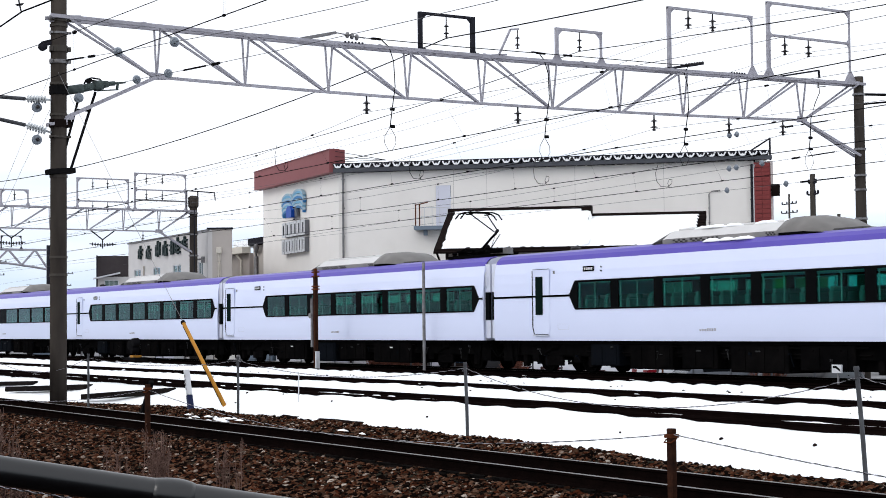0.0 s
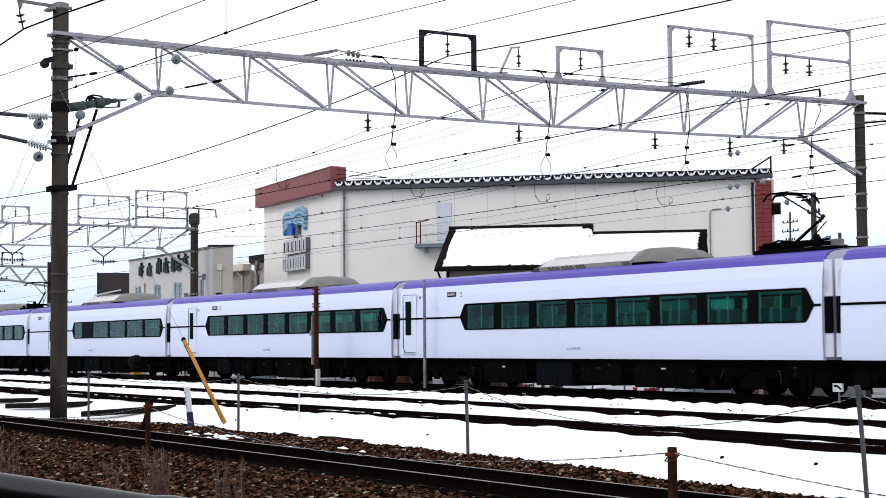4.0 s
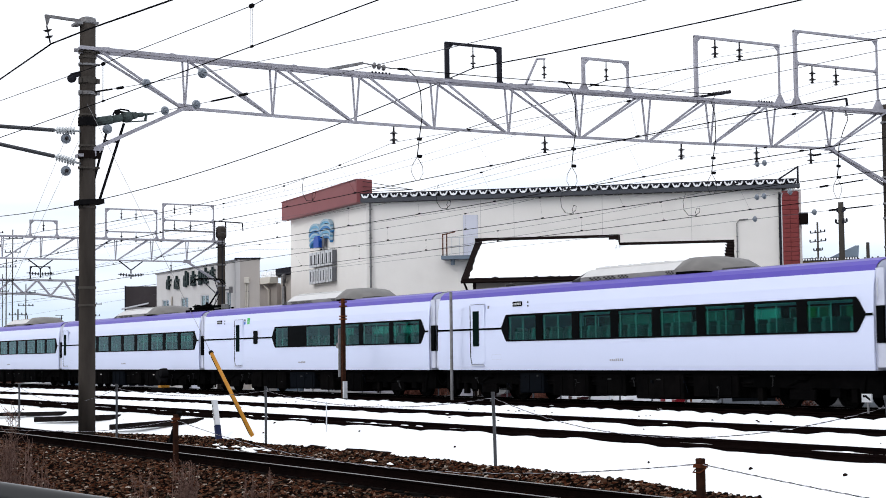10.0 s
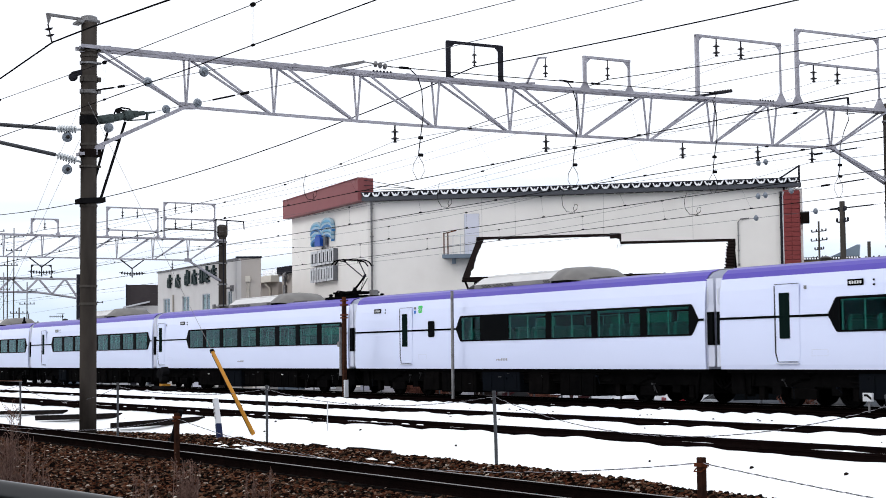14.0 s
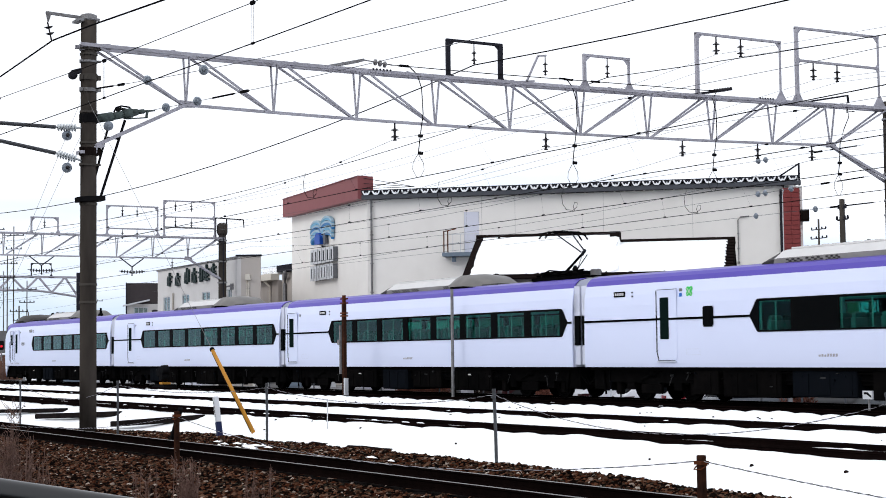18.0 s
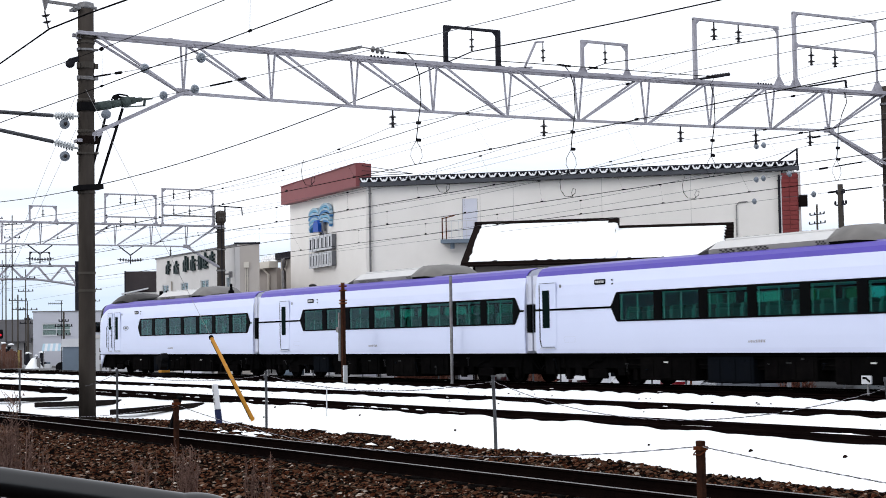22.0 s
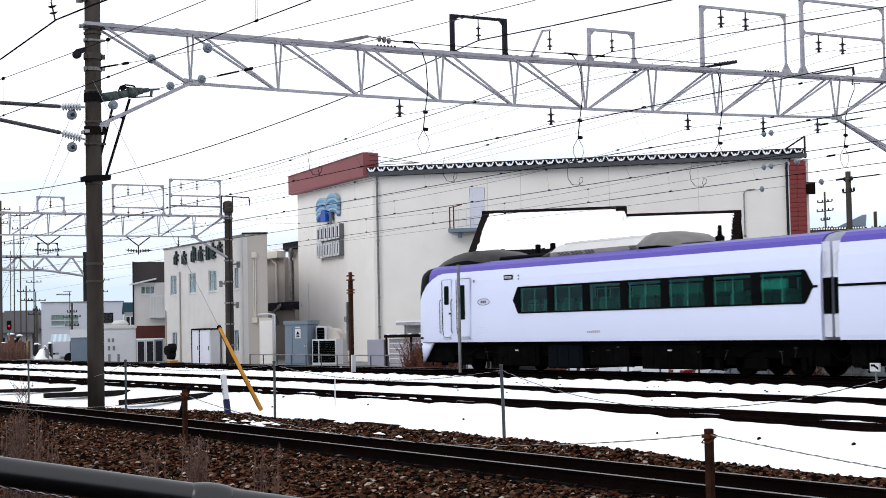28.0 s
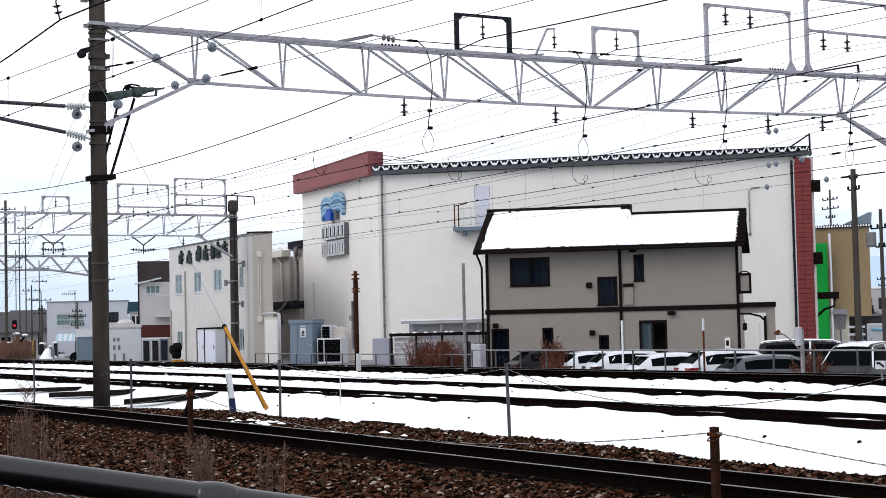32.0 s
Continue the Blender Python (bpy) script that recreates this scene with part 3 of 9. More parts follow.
# ---- the cream hall with its sign ----
def build_hall():
    hall = thing("hall", pose(0, 0, 0), "large cream rendered hall with red fascia, brick strip and snow-edged roof", "building")
    # front face
    f = new("front_wall")
    f.parent, f.matrix_basis = hall, flat(50, -67.0, 60.1)
    bm = wall_bm(-22.75, 0.0, -1.3, 10.0, 0.3, [(-17.3, -16.45, 6.9, 9.18)])
    for v in bm.verts:
        if v.co.z > 9.9:
            v.co.z = 10.12 + 0.006 * v.co.x
    part("render", bm, M_FAC, f)
    bm = B()
    for x in (-16.3, -14.45, -9.6, -4.8):
        box(bm, x - 0.012, x + 0.012, -0.006, 0.0, -1, 10.3)
    part("joint", bm, M_JOINT, f)
    bm = B()
    box(bm, -17.28, -16.47, -0.012, 0.05, 6.9, 9.17)
    part("service_door", bm, M_CABL, f, "pale lilac service door")
    # brick strip at the end
    bm = B()
    box(bm, 0.0, 0.84, -0.22, 0.5, -1.0, 10.0)
    st = part("brick_strip", bm, M_REDF, f, "strip of red brick tiles")
    bm = B()
    box(bm, 0, 0.40, -0.035, 0, 0, 0.225)
    bmesh.ops.bevel(bm, geom=bm.edges[:], offset=0.012, segments=1, affect="EDGES")
    tile = part("brick", bm, M_BRICK, st)
    tile.location = (0.015, -0.222, -0.9)
    for r in range(44):
        for c in range(2):
            if r or c:
                again(tile, st, pose(0.015 + c * 0.413, -0.222, -0.9 + r * 0.247))
    bm = B()
    box(bm, 0, 0.6, -0.035, 0, 0, 0.225)
    side = part("brick", bm, M_BRICK, st)
    side.matrix_basis = pose(0.842, -0.12, -0.9, 0, 0, 90)
    for r in range(1, 44):
        again(side, st, pose(0.842, -0.12, -0.9 + r * 0.247, 0, 0, 90))
    # conduit on the wall
    bm = B()
    tube(bm, [(-2.4, -0.05, 6.1), (-2.4, -0.05, 8.35), (-2.25, -0.05, 8.52), (-1.8, -0.05, 8.55)], 0.03, 6)
    box(bm, -2.47, -2.33, -0.08, 0.0, 6.0, 6.12)
    for z in (6.8, 7.6):
        box(bm, -2.46, -2.34, -0.07, 0.0, z, z + 0.03)
    part("conduit", bm, M_GALVD, f)
    # downpipes
    for x, m, r in ((-22.5, M_GALVD, 0.06), (-0.12, M_DARKST, 0.07), (-0.0, M_CABW, 0.07)):
        bm = B()
        tube(bm, [(x, -0.25, 10.25 if x < -1 else 9.9), (x, -0.12, 9.9 if x < -1 else 9.6), (x, -0.12, -0.8)], r, 8)
        for z in np.arange(0, 10, 1.6):
            box(bm, x - 0.09, x + 0.09, -0.13, 0.0, z, z + 0.04)
        part("downpipe", bm, m, f)
    # eaves: gutter beam and the cut edge of the ribbed roof with snow in its troughs
    bm = B()
    beam(bm, (-23.0, -0.22, 10.112), (0.95, -0.22, 10.256), 0.34, 0.22)
    part("gutter", bm, mat("gutter_blue_grey", (0.085, 0.09, 0.105), 0.5, col2=(0.06, 0.063, 0.075), scale=2), f)
    n, w = 43, 0.5535
    for i in range(n):
        a = -23.0 + i * w
        z = 10.12 + 0.006 * a + 0.22
        bm = B()
        plate(bm, [(a - 0.02, z + 0.30), (a - 0.02, z + 0.22), (a + w * 0.14, z + 0.02), (a + w * 0.86, z + 0.02), (a + w + 0.02, z + 0.22), (a + w + 0.02, z + 0.30)], 16.0)
        for v in bm.verts:
            v.co.y -= 0.40
        part("roof_rib", bm, M_DARKST, f)
        bm = B()
        q = [(a + w * 0.06, z + 0.25), (a + w * 0.22, z + 0.07), (a + w * 0.34, z + 0.025), (a + w * 0.66, z + 0.025), (a + w * 0.78, z + 0.07), (a + w * 0.94, z + 0.25)]
        d = 0.03 * math.sin(i * 2.3)
        q += [(a + w * 0.78, z + 0.25), (a + w * (0.68 + d), z + 0.12), (a + w * 0.56, z + 0.13), (a + w * (0.5 + d), z + 0.19), (a + w * 0.44, z + 0.13), (a + w * (0.32 + d), z + 0.12), (a + w * 0.22, z + 0.25)]
        plate(bm, q, 0.12)
        for v in bm.verts:
            v.co.y -= 0.44
        part("snow_in_rib", bm, M_SNOW, f)
    bm = B()
    box(bm, -23.0, 0.8, 0.2, 15, 10.36, 10.44)
    part("roof_snow", bm, M_SNOW, f)
    bm = B()
    beam(bm, (0.86, -0.25, 10.1), (0.86, -0.25, 11.3), 0.10, 0.10)
    beam(bm, (0.84, -0.25, 11.25), (-0.75, -0.25, 10.25), 0.06, 0.08)
    part("roof_bracket", bm, M_DARKST, f)
    # balcony with a rusty rail
    bm = B()
    box(bm, -18.4, -16.3, -0.85, 0, 6.7, 6.9)
    rod(bm, (-17.8, -0.5, 6.4), (-17.8, -0.5, 6.7), 0.12)
    bal = part("balcony", bm, M_CABB, f, "small grey service balcony")
    bm = B()
    for x in (-18.3, -18.08):
        rod(bm, (x, -0.8, 6.9), (x, -0.8, 8.1), 0.035)
    rod(bm, (-18.3, -0.8, 8.05), (-17.6, -0.8, 8.2), 0.03)
    part("railing", bm, M_RUSTO, bal, "rusty railing posts")
    bm = B()
    for z in (7.4, 7.9):
        rod(bm, (-18.1, -0.8, z), (-16.35, -0.8, z), 0.022)
    for x in np.arange(-17.8, -16.3, 0.42):
        rod(bm, (x, -0.8, 6.9), (x, -0.8, 7.9), 0.015)
    part("railing", bm, M_CABW, bal)
    for z in (8.2, 4.35):
        bm = B()
        box(bm, 0.9, 1.35, -0.15, 0.25, z, z + 0.62)
        rod(bm, (0.84, 0, z + 0.3), (0.95, 0, z + 0.3), 0.05)
        box(bm, 1.0, 1.28, -0.19, -0.14, z + 0.08, z + 0.5)
        part("wall_lamp", bm, M_TRIM, f, "black box-shaped wall lamp")
    # side face with the sign
    g = new("side_wall")
    g.parent, g.matrix_basis = hall, flat(-8, -81.62, 42.67)
    bm = wall_bm(-14.42, 0.0, -0.9, 10.2, 0.3, [])
    part("render", bm, M_FAC, g)
    bm = B()
    plate(bm, [(-14.55, 10.17), (0.06, 10.03), (0.06, 11.30), (-14.55, 11.32)], 0.5)
    for v in bm.verts:
        v.co.y -= 0.55
    part("fascia", bm, M_REDF, g, "dusty red metal fascia")
    bm = B()
    plate(bm, [(-14.57, 11.32), (0.08, 11.30), (0.08, 11.34), (-14.57, 11.36)], 0.6)
    box(bm, 0.065, 0.16, -0.02, 0.9, 10.03, 11.3)
    for v in bm.verts:
        v.co.y -= 0.6
    part("fascia_cap", bm, M_REDF, g)
    bm = B()
    for a, z in ((0.3, 11.2), (0.3, 10.9), (0.3, 10.6)):
        rod(bm, (0.1, -0.3, z), (2.4, 1.9, 10.55), 0.016)
    part("stay", bm, M_DARKST, g)
    bm = B()
    box(bm, -14.3, -0.1, 0.2, 14, 10.05, 10.15)
    part("roof", bm, M_DARKST, g)
    bm = B()
    for x in (-12.1,):
        tube(bm, [(x, -0.08, 4.4), (x, -0.08, 0.2)], 0.04)
    box(bm, -13.9, -13.7, -0.02, 0, 3, 3.2)
    part("cable", bm, M_CABW, g)
    # other sides close the block
    bm = B()
    for p, q in (((-66.6, 60.9), (-79.5, 70.5)), ((-79.5, 70.5), (-98.0, 62.0)), ((-98.0, 62.0), (-95.8, 44.9))):
        beam(bm, (*p, 4.6), (*q, 4.6), 0.3, 11.0)
    part("back_wall", bm, M_FAC, hall)
    # palm-shaped sign in relief
    sg = new("hall_sign")
    sg.matrix_basis = flat(-8, -81.62, 42.67)
    tagged(sg, "blue palm-shaped relief sign over steel letters on the hall wall", "sign")
    cx = -7.75
    for hx, hz, hw in ((-8.75, 9.12, 1.03), (-6.7, 9.24, 1.05)):
        for row, m in enumerate((M_BLUE1, M_BLUE2, M_BLUE1, M_BLUE2)):
            z, w = hz - row * 0.29, hw + (0.08 if row % 2 else -0.02) - (0.1 if row == 3 else 0)
            arch = [math.pi * (0.02 + 0.96 * i / 12) for i in range(13)]
            for k, (t0, t1, mm) in enumerate(((0.0, 0.075, M_BLUE0), (0.075, 0.20, m))):
                out = [(hx - (w - t0 * 0.6) * math.cos(q), z - t0 + 0.40 * math.sin(q)) for q in arch]
                inn = [(hx - (w - t1 * 0.6) * math.cos(q), z - t1 + 0.36 * math.sin(q)) for q in arch]
                bm = B()
                plate(bm, out + inn[::-1], 0.2)
                for v in bm.verts:
                    v.co.y -= 0.26 - 0.03 * k
                part("frond", bm, mm, sg)
    bm = B()
    plate(bm, [(-8.4, 8.02), (-7.4, 8.0), (-7.4, 8.45), (-7.65, 8.7), (-8.15, 8.7), (-8.4, 8.45)], 0.3)
    for v in bm.verts:
        v.co.y -= 0.42
    part("trunk", bm, M_BLUE3, sg)
    cx = -7.55
    bm = B()
    plate(bm, [(cx + 0.3, 8.0), (cx + 0.75, 8.0), (cx + 0.55, 8.8), (cx + 0.3, 8.8)], 0.12)
    for v in bm.verts:
        v.co.y -= 0.25
    part("trunk", bm, M_LETTER, sg)
    # two rows of tall steel letters, each as a plain frame of bars
    for z0, n, x0 in ((6.87, 6, -9.5), (5.87, 7, -9.55)):
        w = 4.45 / n
        for i in range(n):
            a = x0 + i * w
            b = a + w - 0.13
            strokes = [(a, a + 0.15, z0, z0 + 0.86), (b - 0.15, b, z0, z0 + 0.86), (a + 0.15, b - 0.15, z0 + 0.74, z0 + 0.86), (a + 0.15, b - 0.15, z0, z0 + 0.12)]
            # The dark letter sides carry shadow in their colour, behind pale faces.
            bm = B()
            for p, q, r, t in strokes:
                box(bm, p, q, -0.30, -0.02, r, t)
            lt = part("letter", bm, M_LETTER, sg, "grey steel letter as a plain frame")
            bm = B()
            for p, q, r, t in strokes:
                box(bm, p - 0.012, q + 0.012, -0.325, -0.302, r - 0.012, t + 0.012)
            part("face", bm, M_CABW, lt)
    return hall


build_hall()


# ---- white two-storey office by the line ----
def build_office():
    o = thing("office", flat(-4, -87.4, 37.24), "white tiled two-storey office with dark characters along its parapet", "building")
    wins = [(-14.45, -13.0, 3.95, 5.25), (-10.4, -8.9, 3.95, 5.25), (-6.4, -4.85, 3.95, 5.25), (-1.65, -0.85, 3.95, 5.25), (-14.2, -13.0, 0.6, 1.6), (-1.85, -0.9, 0.35, 1.65)]
    part("front_wall", wall_bm(-15.7, 0, -0.6, 6.96, 0.25, wins), M_FAC2, o)
    for u0, u1, z0, z1 in wins:
        window_in(o, u0, u1, z0, z1, M_CABW, M_GLASSO, 2)
        c = (u0 + u1) / 2
        for a, b, y, m in ((u0 + 0.03, c - 0.03, 0.11, M_BLIND), (c - 0.06, u1 - 0.03, 0.135, M_BLINDD)):
            bm = B()
            for i in range(8):
                p, q = a + (b - a) * i / 8, a + (b - a) * (i + 1) / 8
                box(bm, p, q, y + 0.012 * (i % 2), y + 0.03 + 0.012 * (i % 2), z0 + 0.03, z1 - 0.03)
            part("curtain", bm, m, o)
    bm = B()
    box(bm, -15.8, 0.05, -0.06, 0.3, 6.96, 7.06)
    part("parapet_cap", bm, M_GALVD, o)
    end = pose(0, 0, 0, 0, 0, 64)
    for u0, u1, m, y in ((0, 0.26, M_FAC2, 0.0), (0.26, 1.36, M_TAN, 0.003)):
        bm = wall_bm(u0, u1, -0.6, 7.05, 0.25, [])
        w = part("side_wall", bm, m, o)
        w.matrix_basis = pose(0, 0, 0, 0, 0, 64) @ pose(0, y, 0)
    bm = B()
    box(bm, -0.05, 1.4, -0.06, 0.3, 7.05, 7.15)
    c = part("parapet_cap", bm, M_DARKST, o)
    c.matrix_basis = end
    for x in (0.60, 0.70):
        bm = B()
        tube(bm, [(x, -0.06, 2.25), (x, -0.06, 5.7)], 0.032, 8)
        d = part("duct", bm, M_CREAM, o, "cream vertical duct")
        d.matrix_basis = end
    for z in (3.1, 4.35, 5.2):
        bm = B()
        box(bm, 0.54, 0.76, -0.03, 0.0, z, z + 0.05)
        d = part("duct_clip", bm, M_GALVD, o)
        d.matrix_basis = end
    for z0, z1 in ((5.68, 6.02), (1.98, 2.28)):
        bm = B()
        box(bm, 0.50, 0.80, -0.17, 0.0, z0, z1)
        bmesh.ops.bevel(bm, geom=bm.edges[:], offset=0.02, segments=1, affect="EDGES")
        d = part("junction_box", bm, M_CREAM, o, "cream junction box")
        d.matrix_basis = end
    bm = B()
    plate(bm, [(-15.6, 0.3), (-0.2, 0.3), (0.42, 1.15), (-9.0, 4.0), (-15.6, 4.2)], 0.1, "z")
    for v in bm.verts:
        v.co.z += 6.5
    part("roof", bm, M_SNOW, o)
    bm = B()
    beam(bm, (-15.6, 0.25, 3.15), (-15.6, 4.2, 3.15), 0.2, 7.5)
    beam(bm, (-15.6, 4.2, 3.15), (-9.0, 4.2, 3.15), 0.2, 7.5)
    beam(bm, (-9.0, 4.2, 3.15), (0.42, 1.15, 3.15), 0.2, 7.5)
    part("back_wall", bm, M_FAC2, o)
    # dark characters that cannot be read: plain bars
    signs = ((-13.2, 5.86, 6.74, "HHV"), (-11.5, 5.82, 6.66, "hVd"), (-9.55, 5.86, 6.86, "HVv"), (-8.1, 5.87, 6.80, "hdV"), (-6.85, 5.88, 6.72, "Hvd"), (-5.65, 5.89, 6.88, "VHh"), (-4.35, 6.15, 6.86, "HVh"))
    for a, z0, z1, kind in signs:
        h = z1 - z0
        bm = B()
        box(bm, a + 0.02, a + 0.88, -0.12, -0.02, z0 + h * 0.62, z0 + h * 0.75)
        ch = part("character_bar", bm, M_DARKSIGN, o, "dark unreadable character")
        strokes = [(0.34, 0.52, 0.0, 1.0)]
        for c in kind:
            strokes += {"H": [(0.1, 0.8, 0.28, 0.40)], "h": [(0.0, 0.9, 0.04, 0.15)], "V": [(0.0, 0.18, 0.05, 0.62)], "v": [(0.7, 0.88, 0.1, 0.9)], "d": [(0.64, 0.8, 0.0, 0.5)]}[c]
        for x0, x1, p, q in strokes:
            bm = B()
            box(bm, a + x0, a + x1, -0.14, -0.025, z0 + h * p, z0 + h * q)
            part("bar", bm, M_DARKSIGN, ch)
    for x in (-12.1, -15.3):
        bm = B()
        tube(bm, [(x, -0.07, 5.4 if x > -13 else 3), (x, -0.07, -0.5)], 0.05)
        part("downpipe", bm, M_FAC3, o)
    # lower annexes in the gap before the hall
    for k, (x, w, z1, m) in enumerate(((-103.2, 4.25, 6.32, M_TAND), (-98.95, 2.9, 6.80, M_TAN))):
        an = thing("annex", flat(-4, x, 45.4 - 0.02 * k), "low rendered annex between the office and the hall", "building", "annexes")
        part("wall", wall_bm(0, w, -0.8, z1, 0.25, []), m, an)
        bm = B()
        box(bm, 0.0, w, 0.25, 4.0, -0.8, z1 - 0.1)
        part("core", bm, m, an)
        if k == 0:
            bm = B()
            box(bm, 0.2, w - 0.05, -0.5, 0.1, z1, z1 + 0.42)
            part("gutter_box", bm, M_CREAM, an)
            bm = B()
            for i in range(6):
                plate(bm, [(w - 3.0 + i * 0.5, z1 + 0.4), (w - 2.55 + i * 0.5, z1 + 0.4), (w - 2.7 + i * 0.5, z1 + 0.85), (w - 2.95 + i * 0.5, z1 + 0.85)], 0.6)
            part("snowy_roof", bm, M_SNOW, an, "snow lying on a sloping ribbed roof")
        else:
            bm = B()
            box(bm, -0.2, w, -0.3, 4, z1 + 0.02, z1 + 0.28)
            part("roof_edge", bm, M_DARKST, an)
            for i in range(7):
                bm = B()
                plate(bm, [(-0.2 + i * 0.45, z1 + 0.28), (0.14 + i * 0.45, z1 + 0.28), (0.06 + i * 0.45, z1 + 0.46), (-0.12 + i * 0.45, z1 + 0.46)], 4.2)
                for v in bm.verts:
                    v.co.y -= 0.32
                part("roof_rib", bm, M_DARKST, an)
            bm = B()
            box(bm, -1.9, w, -0.9, -0.01, 2.85, 3.12)
            part("low_roof", bm, M_DARKST, an)
            for i in range(11):
                bm = B()
                plate(bm, [(-1.9 + i * 0.45, 3.12), (-1.5 + i * 0.45, 3.12), (-1.58 + i * 0.45, 3.36), (-1.82 + i * 0.45, 3.36)], 0.9)
                for v in bm.verts:
                    v.co.y -= 0.9
                part("roof_rib", bm, M_DARKST, an)
            bm = B()
            box(bm, -1.9, -1.8, -0.92, -0.82, -0.8, 3.3)
            part("post", bm, M_CABW, an)
            bm = B()
            box(bm, -1.75, w, -0.7, -0.02, -0.8, 2.85)
            part("lower_wall", bm, M_TAND, an)
        bm = B()
        if k == 0:
            tube(bm, [(2.7, -0.4, z1), (2.72, -0.3, z1 - 0.12), (3.0, -0.12, z1 - 0.4), (3.0, -0.12, 3.0)], 0.075, 8)
            part("downpipe", bm, M_CREAM, an)
        else:
            tube(bm, [(1.5, -0.4, z1), (1.45, -0.3, z1 - 0.2), (0.95, -0.16, z1 - 0.45), (0.85, -0.14, z1 - 0.8), (0.85, -0.14, 3.5), (0.85, -0.6, 3.3), (0.85, -1.0, 3.1), (0.65, -1.05, 2.9), (0.25, -1.05, 2.8), (0.1, -1.05, 2.55), (0.25, -1.05, 2.25), (0.35, -0.95, 1.9)], 0.13, 10)
            part("downpipe", bm, M_GALVD, an, "dark grey bent downpipe", True)
    ph = thing("porch_box", flat(60, -87.4, 37.24), "small cream lean-to with a white pipe against the office's end wall", "lean-to")
    bm = B()
    box(bm, 0.90, 1.72, -0.30, 0.3, -0.6, 2.25)
    bmesh.ops.bevel(bm, geom=bm.edges[:], offset=0.02, segments=1, affect="EDGES")
    part("wall", bm, M_CREAM, ph)
    bm = B()
    box(bm, 0.95, 1.66, -0.315, -0.30, -0.4, 2.1)
    part("panel", bm, M_FAC, ph)
    bm = B()
    tube(bm, [(0.80, -0.10, 2.42), (1.0, -0.33, 2.45), (1.62, -0.36, 2.46)], 0.06, 10)
    part("pipe", bm, M_CABW, ph, "white lagged pipe", True)
    for x in (1.70, 1.80):
        bm = B()
        tube(bm, [(x - 0.1, -0.37, 2.46), (x, -0.38, 2.4), (x, -0.38, -0.5)], 0.045, 8)
        part("downpipe", bm, M_CABW, ph, "", True)
    return o


M_TAN = mat("tan_render", (0.50, 0.455, 0.42), 0.85, col2=(0.44, 0.40, 0.37), scale=0.8, amount=0.8)
M_TAND = mat("brown_render", (0.40, 0.36, 0.33), 0.9, col2=(0.34, 0.30, 0.275), scale=0.9, amount=0.8)
M_CREAM = mat("cream_paint", (0.66, 0.62, 0.55), 0.7, col2=(0.56, 0.52, 0.46), scale=3)
M_DARKSIGN = mat("sign_dark_green", (0.02, 0.035, 0.035), 0.5)
build_office()


